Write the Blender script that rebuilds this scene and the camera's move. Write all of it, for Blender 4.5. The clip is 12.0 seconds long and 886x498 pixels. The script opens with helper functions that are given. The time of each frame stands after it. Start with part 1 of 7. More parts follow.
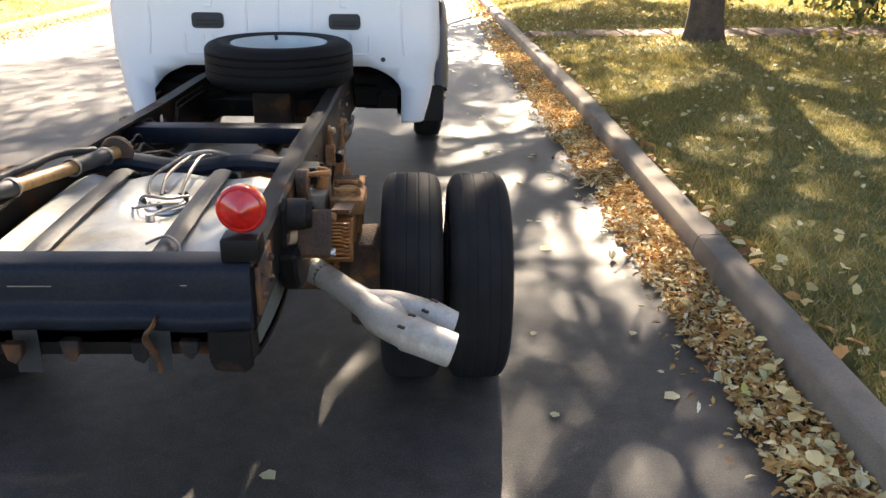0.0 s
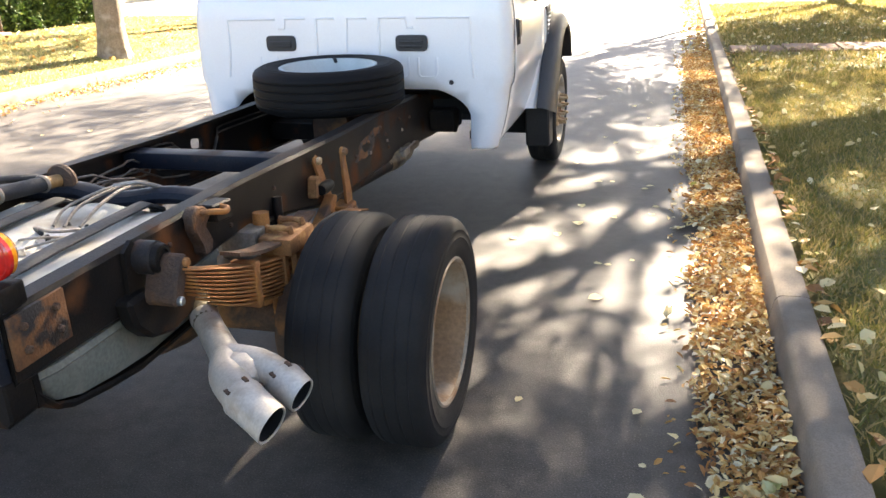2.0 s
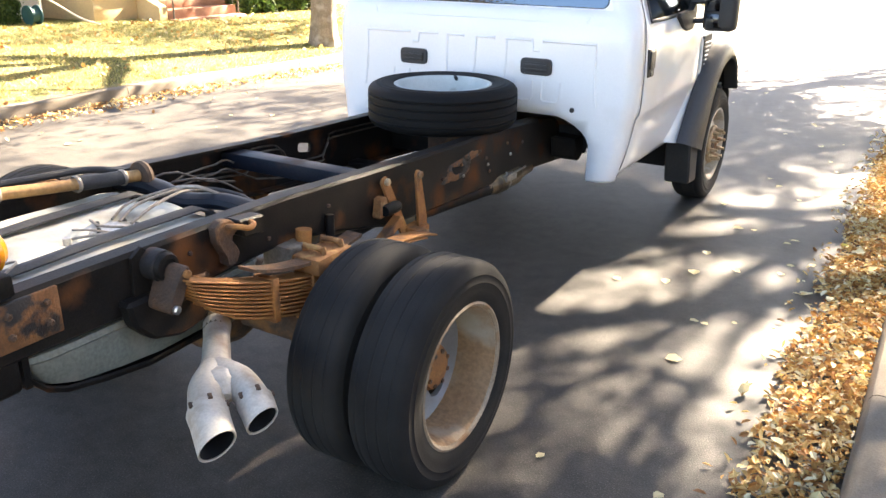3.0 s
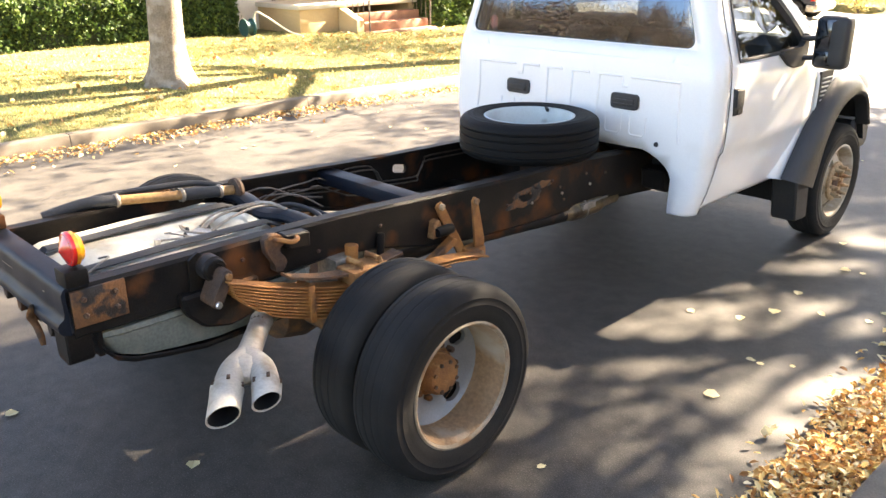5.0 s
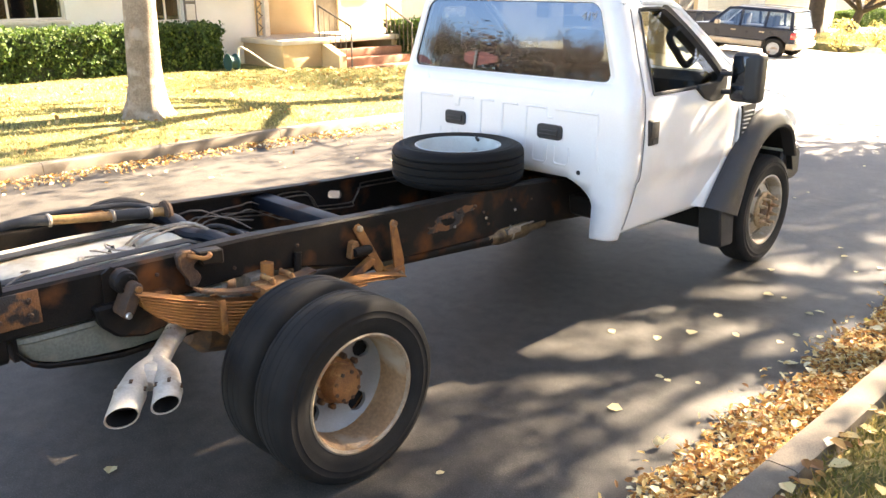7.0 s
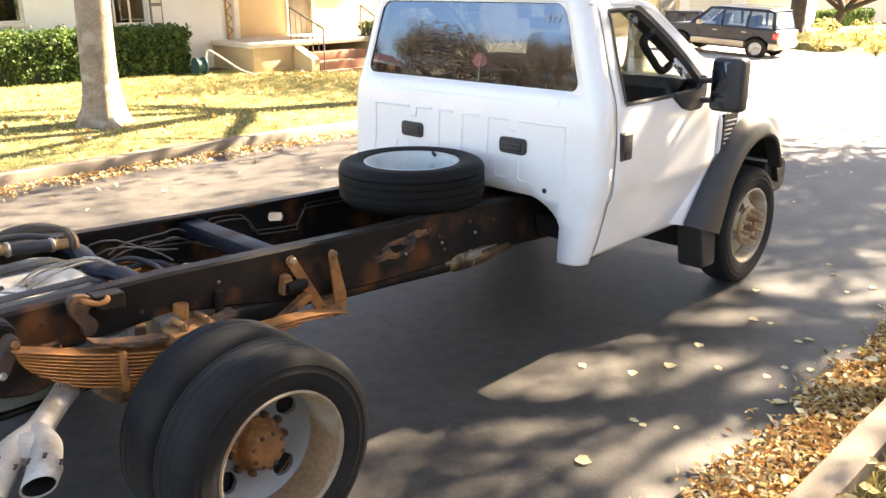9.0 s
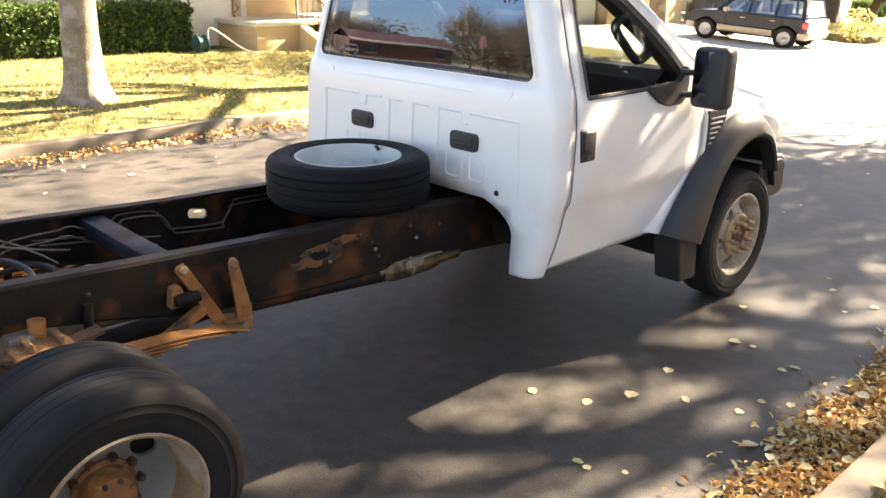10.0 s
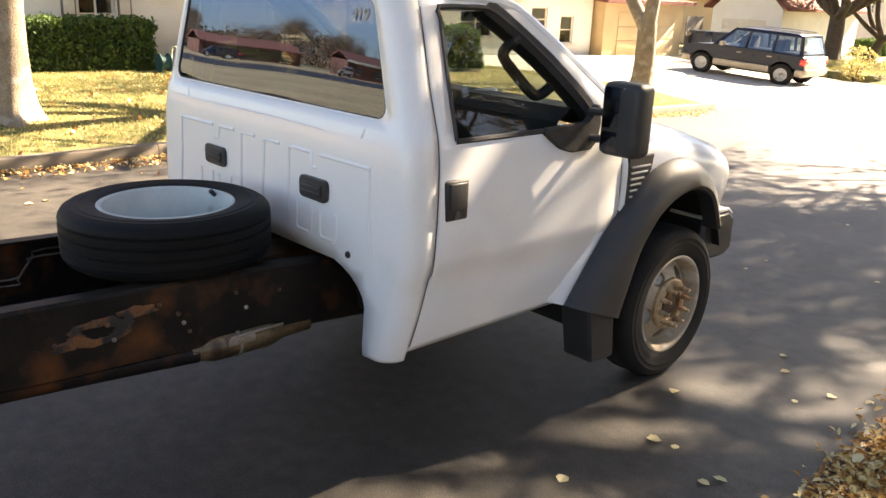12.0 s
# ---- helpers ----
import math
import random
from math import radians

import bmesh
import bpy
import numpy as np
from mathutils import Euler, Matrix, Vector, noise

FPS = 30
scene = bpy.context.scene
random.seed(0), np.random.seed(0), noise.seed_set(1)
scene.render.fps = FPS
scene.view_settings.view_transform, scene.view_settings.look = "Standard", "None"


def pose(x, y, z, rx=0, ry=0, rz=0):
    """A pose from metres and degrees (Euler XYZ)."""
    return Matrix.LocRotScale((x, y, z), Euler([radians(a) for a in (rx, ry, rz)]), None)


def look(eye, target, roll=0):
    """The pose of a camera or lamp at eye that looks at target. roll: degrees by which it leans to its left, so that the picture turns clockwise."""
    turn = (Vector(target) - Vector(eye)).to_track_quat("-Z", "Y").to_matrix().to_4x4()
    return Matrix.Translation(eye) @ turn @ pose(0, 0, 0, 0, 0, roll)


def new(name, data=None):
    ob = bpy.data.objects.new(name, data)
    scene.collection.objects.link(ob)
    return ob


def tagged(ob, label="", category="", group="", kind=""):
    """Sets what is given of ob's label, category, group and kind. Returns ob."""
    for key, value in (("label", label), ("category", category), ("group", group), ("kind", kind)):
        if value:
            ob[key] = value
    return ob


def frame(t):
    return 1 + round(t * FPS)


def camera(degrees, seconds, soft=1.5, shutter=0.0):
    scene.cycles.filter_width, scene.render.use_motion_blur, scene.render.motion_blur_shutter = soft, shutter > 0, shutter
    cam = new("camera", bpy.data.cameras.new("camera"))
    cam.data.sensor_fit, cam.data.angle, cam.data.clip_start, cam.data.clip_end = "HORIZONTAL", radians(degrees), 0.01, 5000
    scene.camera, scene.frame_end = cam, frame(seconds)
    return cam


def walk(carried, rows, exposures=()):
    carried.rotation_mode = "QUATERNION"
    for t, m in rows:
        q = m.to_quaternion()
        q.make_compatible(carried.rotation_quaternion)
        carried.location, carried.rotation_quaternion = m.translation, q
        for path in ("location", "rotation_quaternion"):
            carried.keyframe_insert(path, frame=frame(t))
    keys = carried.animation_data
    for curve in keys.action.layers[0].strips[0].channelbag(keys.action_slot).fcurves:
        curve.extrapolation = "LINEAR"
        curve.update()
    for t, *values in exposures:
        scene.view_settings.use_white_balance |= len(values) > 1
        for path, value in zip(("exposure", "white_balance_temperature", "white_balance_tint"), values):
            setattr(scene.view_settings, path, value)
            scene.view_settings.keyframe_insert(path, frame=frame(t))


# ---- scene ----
cam = camera(56.7, 12.0)
PATH = [
    (0, (0.825, -1.898, 1.725), (0.899, -0.044, 0.976), 1.0),
    (0.5, (1.147, -1.885, 1.724), (1.045, -0.043, 0.952), -0.1),
    (1, (1.342, -1.769, 1.707), (1.065, 0.081, 1.0), -1.8),
    (1.5, (1.549, -1.538, 1.73), (1.24, 0.291, 0.981), 0.1),
    (2, (1.857, -1.395, 1.699), (1.351, 0.404, 0.988), -2.1),
    (2.5, (2.206, -1.281, 1.855), (1.464, 0.414, 1.096), -3.5),
    (3, (2.383, -1.059, 1.811), (1.422, 0.545, 1.1), 0.5),
    (3.5, (2.493, -0.917, 1.922), (1.26, 0.495, 1.225), -0.7),
    (3.7, (2.555, -0.896, 1.917), (1.231, 0.422, 1.203), -0.5),
    (5.3, (3.171, -0.91, 2.023), (1.829, 0.398, 1.324), -0.4),
    (5.5, (3.203, -0.924, 2.022), (1.895, 0.41, 1.309), -0.0),
    (6, (3.558, -0.833, 1.97), (2.15, 0.456, 1.372), 1.2),
    (6.5, (3.561, -0.777, 2.015), (2.224, 0.571, 1.386), 0.2),
    (7, (3.569, -0.779, 2.021), (2.21, 0.551, 1.4), -0.1),
    (7.2, (3.584, -0.775, 2.011), (2.231, 0.559, 1.387), -0.3),
    (8.8, (3.376, -0.416, 2.008), (2.004, 0.909, 1.407), 0.5),
    (9, (3.345, -0.302, 2.011), (2.01, 1.052, 1.392), -0.3),
    (9.5, (3.324, 0.043, 1.975), (1.989, 1.413, 1.393), 0.3),
    (10, (3.292, 0.36, 1.971), (1.924, 1.663, 1.314), 0.8),
    (10.5, (3.191, 0.635, 1.982), (1.835, 1.979, 1.385), 0.8),
    (11, (3.169, 0.895, 1.988), (1.811, 2.261, 1.449), -0.6),
    (11.5, (3.214, 1.16, 1.955), (1.801, 2.457, 1.388), 1.8),
    (12, (3.148, 1.397, 1.917), (1.759, 2.705, 1.318), 2.4),
]
walk(cam, [(t, look(eye, target, roll)) for t, eye, target, roll in PATH],
     [(0.0, 3.40, 7700, 14), (2.0, 3.8, 7700, 14), (3.5, 4.1, 7900, 14), (6.5, 4.1, 8300, 14.5), (9.5, 3.84, 8400, 15), (12.0, 3.22, 8500, 15.5)])

# ---- world, sun and exposure ----
SUN_AZ = radians(8.5)      # turned from straight ahead (+y) towards +x
SUN_EL = radians(35)
world = bpy.data.worlds.new("sky")
scene.world = world
world.use_nodes = True
wn, wl = world.node_tree.nodes, world.node_tree.links
wn.clear()
sky = wn.new("ShaderNodeTexSky")
sky.sky_type, sky.sun_disc = "NISHITA", False
sky.sun_elevation, sky.sun_rotation = SUN_EL, SUN_AZ
sky.air_density, sky.dust_density, sky.ozone_density = 0.7, 0.5, 1.5
wbg = wn.new("ShaderNodeBackground")
wbg.inputs["Strength"].default_value = 0.05
wout = wn.new("ShaderNodeOutputWorld")
wl.new(sky.outputs[0], wbg.inputs["Color"])
wl.new(wbg.outputs[0], wout.inputs["Surface"])
sun = new("sun", bpy.data.lights.new("sun", "SUN"))
sun.data.energy, sun.data.angle, sun.data.color = 5.0, radians(0.6), (1.0, 0.93, 0.82)
sun_dir = Vector((math.sin(SUN_AZ) * math.cos(SUN_EL), math.cos(SUN_AZ) * math.cos(SUN_EL), math.sin(SUN_EL)))
sun.matrix_world = look(sun_dir * 60, (0, 0, 0))



# ---- materials ----
def mat(name, c1, c2=None, scale=6.0, rough=0.6, metal=0.0, fine=60.0, bump=0.15, spot=None, spot_scale=3.0,
        spot_at=0.55, spot_soft=0.06, rough2=None, coat=0.0, per_object=0.0, per_island=0.0, detail=6.0, grain=0.2, mid=None):
    """Two-scale noise colour, optional second coat (rust, dirt) broken up by noise, fine relief."""
    m = bpy.data.materials.new(name)
    m.use_nodes = True
    n, l = m.node_tree.nodes, m.node_tree.links
    b = n["Principled BSDF"]
    b.inputs["Metallic"].default_value, b.inputs["Coat Weight"].default_value = metal, coat
    co = n.new("ShaderNodeTexCoord")
    big, small = n.new("ShaderNodeTexNoise"), n.new("ShaderNodeTexNoise")
    big.inputs["Scale"].default_value, big.inputs["Detail"].default_value = scale, detail
    small.inputs["Scale"].default_value, small.inputs["Detail"].default_value = fine, 4
    for t in (big, small):
        l.new(co.outputs["Object"], t.inputs["Vector"])
    mix = n.new("ShaderNodeMix")
    mix.data_type = "RGBA"
    c2 = c2 or tuple(v * 0.75 for v in c1)
    mix.inputs["A"].default_value, mix.inputs["B"].default_value = (*c1, 1), (*c2, 1)
    ramp = n.new("ShaderNodeMapRange")
    ramp.inputs["From Min"].default_value, ramp.inputs["From Max"].default_value = 0.32, 0.68
    l.new(big.outputs["Fac"], ramp.inputs["Value"])
    l.new(ramp.outputs[0], mix.inputs["Factor"])
    col = mix.outputs["Result"]
    gr = n.new("ShaderNodeMapRange")
    gr.inputs["From Min"].default_value, gr.inputs["From Max"].default_value = 0.3, 0.7
    gr.inputs["To Min"].default_value, gr.inputs["To Max"].default_value = 1 - grain, 1 + grain
    l.new(small.outputs["Fac"], gr.inputs["Value"])
    hsv = n.new("ShaderNodeHueSaturation")
    l.new(col, hsv.inputs["Color"])
    l.new(gr.outputs[0], hsv.inputs["Value"])
    col = hsv.outputs["Color"]
    if mid:
        mn, mr, mh = n.new("ShaderNodeTexNoise"), n.new("ShaderNodeMapRange"), n.new("ShaderNodeHueSaturation")
        mn.inputs["Scale"].default_value, mn.inputs["Detail"].default_value, mn.inputs["Roughness"].default_value = mid[0], 8, 0.72
        mr.inputs["From Min"].default_value, mr.inputs["From Max"].default_value = 0.34, 0.66
        mr.inputs["To Min"].default_value, mr.inputs["To Max"].default_value = 1 - mid[1], 1 + mid[1]
        l.new(co.outputs["Object"], mn.inputs["Vector"])
        l.new(mn.outputs["Fac"], mr.inputs["Value"])
        l.new(col, mh.inputs["Color"])
        l.new(mr.outputs[0], mh.inputs["Value"])
        col = mh.outputs["Color"]
    rv = None
    if spot:
        sp = n.new("ShaderNodeTexNoise")
        sp.inputs["Scale"].default_value, sp.inputs["Detail"].default_value = spot_scale, 8
        l.new(co.outputs["Object"], sp.inputs["Vector"])
        sr = n.new("ShaderNodeMapRange")
        sr.inputs["From Min"].default_value, sr.inputs["From Max"].default_value = spot_at - spot_soft, spot_at + spot_soft
        l.new(sp.outputs["Fac"], sr.inputs["Value"])
        sm = n.new("ShaderNodeMix")
        sm.data_type = "RGBA"
        sm.inputs["B"].default_value = (*spot, 1)
        l.new(sr.outputs[0], sm.inputs["Factor"])
        l.new(col, sm.inputs["A"])
        col = sm.outputs["Result"]
        rr = n.new("ShaderNodeMapRange")
        rr.inputs["To Min"].default_value, rr.inputs["To Max"].default_value = rough, rough2 or rough
        l.new(sr.outputs[0], rr.inputs["Value"])
        rv = rr.outputs[0]
    if per_object or per_island:
        if per_island:
            src = n.new("ShaderNodeNewGeometry").outputs["Random Per Island"]
        else:
            src = n.new("ShaderNodeObjectInfo").outputs["Random"]
        amount = per_island or per_object
        pr = n.new("ShaderNodeMapRange")
        pr.inputs["To Min"].default_value, pr.inputs["To Max"].default_value = 1 - amount, 1 + amount
        l.new(src, pr.inputs["Value"])
        h2 = n.new("ShaderNodeHueSaturation")
        l.new(col, h2.inputs["Color"])
        l.new(pr.outputs[0], h2.inputs["Value"])
        col = h2.outputs["Color"]
    l.new(col, b.inputs["Base Color"])
    if rv is None:
        r0 = n.new("ShaderNodeMapRange")
        r0.inputs["To Min"].default_value, r0.inputs["To Max"].default_value = max(rough - 0.1, 0.02), min(rough + 0.1, 1)
        l.new(big.outputs["Fac"], r0.inputs["Value"])
        rv = r0.outputs[0]
    l.new(rv, b.inputs["Roughness"])
    if bump:
        bp = n.new("ShaderNodeBump")
        bp.inputs["Strength"].default_value, bp.inputs["Distance"].default_value = bump, 0.01
        l.new(small.outputs["Fac"], bp.inputs["Height"])
        l.new(bp.outputs[0], b.inputs["Normal"])
    return m


def glass(name, tint=(0.75, 0.8, 0.8), gloss=1.0, sheen=(1, 1, 1)):
    """A single pane: tinted see-through, with a mirror that Fresnel drives."""
    m = bpy.data.materials.new(name)
    m.use_nodes = True
    n, l = m.node_tree.nodes, m.node_tree.links
    n.remove(n["Principled BSDF"])
    tr, gl, fr, mx = (n.new("ShaderNodeBsdfTransparent"), n.new("ShaderNodeBsdfGlossy"), n.new("ShaderNodeLayerWeight"),
                      n.new("ShaderNodeMixShader"))
    tr.inputs["Color"].default_value = (*tint, 1)
    gl.inputs["Roughness"].default_value = 0.01
    gl.inputs["Color"].default_value = (*sheen, 1)
    ior = 1.5 + 0.7 * (gloss - 1)
    fr.inputs["Blend"].default_value = 0.5
    pw, rg = n.new("ShaderNodeMath"), n.new("ShaderNodeMapRange")
    pw.operation = "POWER"
    pw.inputs[1].default_value = 5.0
    rg.inputs["To Min"].default_value = ((ior - 1) / (ior + 1)) ** 2
    l.new(fr.outputs["Facing"], pw.inputs[0])
    l.new(pw.outputs[0], rg.inputs["Value"])
    l.new(rg.outputs[0], mx.inputs[0])
    l.new(tr.outputs[0], mx.inputs[1])
    l.new(gl.outputs[0], mx.inputs[2])
    l.new(mx.outputs[0], n["Material Output"].inputs["Surface"])
    return m


def leaf_mat(name, stops, transl=0.35, rough=0.6):
    """Leaves of several colours, one to each leaf, with light through them."""
    m = bpy.data.materials.new(name)
    m.use_nodes = True
    n, l = m.node_tree.nodes, m.node_tree.links
    b = n["Principled BSDF"]
    rnd = n.new("ShaderNodeNewGeometry")
    cr = n.new("ShaderNodeValToRGB")
    while len(cr.color_ramp.elements) < len(stops):
        cr.color_ramp.elements.new(0.5)
    for e, (p, c) in zip(cr.color_ramp.elements, stops):
        e.position, e.color = p, (*c, 1)
    l.new(rnd.outputs["Random Per Island"], cr.inputs[0])
    l.new(cr.outputs[0], b.inputs["Base Color"])
    b.inputs["Roughness"].default_value = rough
    t = n.new("ShaderNodeBsdfTranslucent")
    l.new(cr.outputs[0], t.inputs["Color"])
    mx = n.new("ShaderNodeMixShader")
    mx.inputs[0].default_value = transl
    l.new(b.outputs[0], mx.inputs[1])
    l.new(t.outputs[0], mx.inputs[2])
    l.new(mx.outputs[0], n["Material Output"].inputs["Surface"])
    return m


M = dict(
    asphalt=mat("asphalt", (0.036, 0.0315, 0.0265), (0.055, 0.048, 0.040), 0.9, 0.62, fine=150, bump=0.24, spot=(0.13, 0.118, 0.10), spot_scale=150, spot_at=0.66, spot_soft=0.05, rough2=0.7, grain=0.45, detail=9.0, mid=(9.0, 0.38)),
    concrete=mat("kerb_concrete", (0.17, 0.14, 0.105), (0.225, 0.185, 0.14), 2.2, 0.9, fine=160, bump=0.16, spot=(0.13, 0.105, 0.075), spot_scale=5, spot_at=0.62, spot_soft=0.12, per_object=0.12),
    soil=mat("lawn_soil", (0.15, 0.13, 0.045), (0.22, 0.165, 0.06), 1.2, 0.95, fine=40, bump=0.8, spot=(0.075, 0.085, 0.02), spot_scale=5, spot_at=0.5, spot_soft=0.15),
    white=mat("white_paint", (0.80, 0.80, 0.79), (0.76, 0.765, 0.76), 1.6, 0.28, fine=120, bump=0.006, coat=0.5, spot=(0.68, 0.66, 0.62), spot_scale=2.6, spot_at=0.72, spot_soft=0.14, rough2=0.42, grain=0.02),
    frame=mat("chassis_black", (0.0085, 0.0078, 0.0075), (0.020, 0.016, 0.013), 5, 0.46, fine=140, bump=0.08, spot=(0.125, 0.048, 0.017), spot_scale=4.2, spot_at=0.625, spot_soft=0.085, rough2=0.85),
    frame_worn=mat("chassis_black_worn", (0.018, 0.016, 0.016), (0.045, 0.038, 0.034), 6, 0.5, fine=140, bump=0.1, spot=(0.16, 0.068, 0.025), spot_scale=6, spot_at=0.58, spot_soft=0.09, rough2=0.9),
    blue_black=mat("crossmember_paint", (0.009, 0.012, 0.019), (0.019, 0.021, 0.026), 4, 0.42, fine=120, bump=0.06, spot=(0.09, 0.045, 0.02), spot_scale=5, spot_at=0.68, spot_soft=0.08, rough2=0.8),
    rust=mat("rusty_iron", (0.30, 0.13, 0.04), (0.17, 0.07, 0.025), 14, 0.85, fine=160, bump=0.15, spot=(0.42, 0.22, 0.08), spot_scale=20, spot_at=0.6),
    rust_patch=mat("rust_patch_on_paint", (0.20, 0.085, 0.028), (0.11, 0.048, 0.02), 9, 0.85, fine=130, bump=0.3, spot=(0.016, 0.013, 0.012), spot_scale=13, spot_at=0.53, spot_soft=0.05, rough2=0.55),
    car_pane=glass("car_pane", (0.50, 0.55, 0.58), 1.7, (0.8, 0.9, 1.0)),
    rust_dark=mat("dark_rusty_iron", (0.11, 0.055, 0.028), (0.05, 0.032, 0.022), 10, 0.85, fine=110, bump=0.6, spot=(0.20, 0.09, 0.03), spot_scale=9, spot_at=0.6),
    rust_orange=mat("orange_rust", (0.40, 0.165, 0.04), (0.25, 0.095, 0.027), 12, 0.75, fine=160, bump=0.3, spot=(0.10, 0.05, 0.025), spot_scale=9, spot_at=0.62),
    tyre=mat("tyre_rubber", (0.0075, 0.0072, 0.0072), (0.014, 0.013, 0.012), 7, 0.78, fine=190, bump=0.12, spot=(0.026, 0.023, 0.020), spot_scale=4, spot_at=0.64, spot_soft=0.16, rough2=0.9),
    rim=mat("silver_rim_paint", (0.40, 0.41, 0.42), (0.30, 0.31, 0.31), 10, 0.45, 0.3, fine=140, bump=0.06, grain=0.07, spot=(0.30, 0.15, 0.06), spot_scale=5, spot_at=0.66, spot_soft=0.05, rough2=0.85),
    rim_disc=mat("rim_disc_silver", (0.25, 0.255, 0.25), (0.20, 0.20, 0.19), 7, 0.45, 0.3, fine=140, bump=0.06, grain=0.07, spot=(0.30, 0.22, 0.14), spot_scale=4, spot_at=0.7, spot_soft=0.06, rough2=0.8),
    rim_rust=mat("rim_barrel_rusty", (0.31, 0.195, 0.105), (0.24, 0.14, 0.07), 5, 0.8, fine=60, bump=0.3, spot=(0.38, 0.33, 0.26), spot_scale=3, spot_at=0.62),
    rim_white=mat("pale_rim_paint", (0.52, 0.56, 0.53), (0.40, 0.44, 0.42), 6, 0.45, fine=120, bump=0.04, grain=0.05, spot=(0.27, 0.25, 0.21), spot_scale=8, spot_at=0.7),
    spare_tyre=mat("black_tyre_rubber", (0.0045, 0.0045, 0.0048), (0.008, 0.0078, 0.0078), 7, 0.6, fine=190, bump=0.12, rough2=0.75),
    hub_tan=mat("tan_hub_metal", (0.45, 0.34, 0.21), (0.33, 0.22, 0.12), 12, 0.6, 0.3, fine=80, bump=0.3, spot=(0.22, 0.11, 0.05), spot_scale=10, spot_at=0.6),
    steel=mat("bright_steel", (0.60, 0.58, 0.55), (0.45, 0.43, 0.40), 14, 0.32, 0.9, fine=90, bump=0.1),
    exhaust=mat("exhaust_steel", (0.60, 0.55, 0.47), (0.48, 0.42, 0.34), 7, 0.5, 0.35, fine=110, bump=0.08, grain=0.1, spot=(0.30, 0.22, 0.15), spot_scale=8, spot_at=0.64, spot_soft=0.1, rough2=0.7),
    canister=mat("brassy_canister", (0.22, 0.16, 0.09), (0.12, 0.085, 0.05), 6, 0.4, 0.7, fine=60, bump=0.15, spot=(0.05, 0.035, 0.025), spot_scale=5, spot_at=0.55),
    line_dark=mat("dark_line_steel", (0.17, 0.145, 0.12), (0.09, 0.07, 0.055), 20, 0.5, 0.6, fine=90, bump=0.1),
    line_steel=mat("dull_line_steel", (0.34, 0.30, 0.25), (0.24, 0.20, 0.16), 20, 0.5, 0.6, fine=90, bump=0.1),
    # near-black for the exhaust bore, and for recess shade put into the colour
    soot_and_shade=mat("soot_and_shade", (0.006, 0.006, 0.006), None, 8, 0.95),
    rim_lip=mat("tan_rim_lip", (0.33, 0.27, 0.20), (0.26, 0.19, 0.12), 9, 0.6, 0.2, fine=120, bump=0.1, spot=(0.24, 0.13, 0.06), spot_scale=6, spot_at=0.6),
    pipe=mat("dull_exhaust_pipe", (0.20, 0.165, 0.11), (0.13, 0.105, 0.07), 9, 0.6, 0.4, fine=100, bump=0.1),
    rim_front=mat("stained_front_rim", (0.40, 0.345, 0.26), (0.30, 0.24, 0.165), 9, 0.55, 0.2, fine=120, bump=0.1, spot=(0.52, 0.49, 0.43), spot_scale=7, spot_at=0.62, spot_soft=0.06),
    tank_low=mat("grey_green_shaded_shell", (0.17, 0.18, 0.15), (0.11, 0.12, 0.10), 4, 0.5, fine=90, bump=0.05, spot=(0.24, 0.23, 0.19), spot_scale=6, spot_at=0.62, spot_soft=0.1),
    tank=mat("tank_plastic", (0.512, 0.496, 0.432), (0.384, 0.376, 0.32), 4, 0.42, fine=90, bump=0.04, grain=0.06, spot=(0.22, 0.175, 0.11), spot_scale=6, spot_at=0.60, spot_soft=0.12),
    rubber=mat("black_rubber", (0.016, 0.016, 0.017), (0.03, 0.03, 0.03), 8, 0.6, fine=90, bump=0.15),
    plastic=mat("black_plastic", (0.018, 0.018, 0.02), (0.03, 0.03, 0.031), 6, 0.5, fine=220, bump=0.2),
    flare=mat("dark_grey_plastic", (0.016, 0.017, 0.0185), (0.026, 0.0265, 0.028), 4, 0.42, fine=200, bump=0.25),
    chrome=mat("chrome", (0.7, 0.7, 0.7), (0.6, 0.6, 0.6), 5, 0.12, 1.0, fine=50, bump=0.02),
    seat=mat("grey_cloth", (0.06, 0.065, 0.08), (0.045, 0.05, 0.06), 8, 0.9, fine=250, bump=0.3),
    dash=mat("dash_plastic", (0.014, 0.015, 0.017), (0.022, 0.023, 0.025), 6, 0.65),
    paper=mat("paper", (0.75, 0.76, 0.78), (0.66, 0.68, 0.72), 6, 0.8),
    mud=mat("mud_flap_rubber", (0.012, 0.012, 0.013), (0.022, 0.021, 0.02), 5, 0.7, fine=90),
    tan=mat("tan_hose", (0.38, 0.21, 0.075), (0.28, 0.145, 0.05), 9, 0.5, fine=70),
    bark=mat("grey_bark", (0.30, 0.24, 0.175), (0.19, 0.15, 0.105), 6, 0.92, fine=45, bump=0.9, spot=(0.36, 0.31, 0.25), spot_scale=5, spot_at=0.6),
    bark_dark=mat("dark_bark", (0.10, 0.075, 0.055), (0.06, 0.045, 0.035), 7, 0.95, fine=40, bump=0.9),
    stucco_white=mat("white_stucco", (0.80, 0.77, 0.69), (0.72, 0.69, 0.61), 1.5, 0.9, fine=90, bump=0.4),
    stucco_tan=mat("tan_stucco", (0.62, 0.46, 0.26), (0.55, 0.40, 0.22), 1.5, 0.9, fine=90, bump=0.4),
    trim=mat("cream_trim", (0.70, 0.64, 0.52), (0.60, 0.54, 0.43), 3, 0.7, fine=60),
    dark_door=mat("weathered_door", (0.20, 0.17, 0.13), (0.13, 0.11, 0.085), 5, 0.7, fine=60),
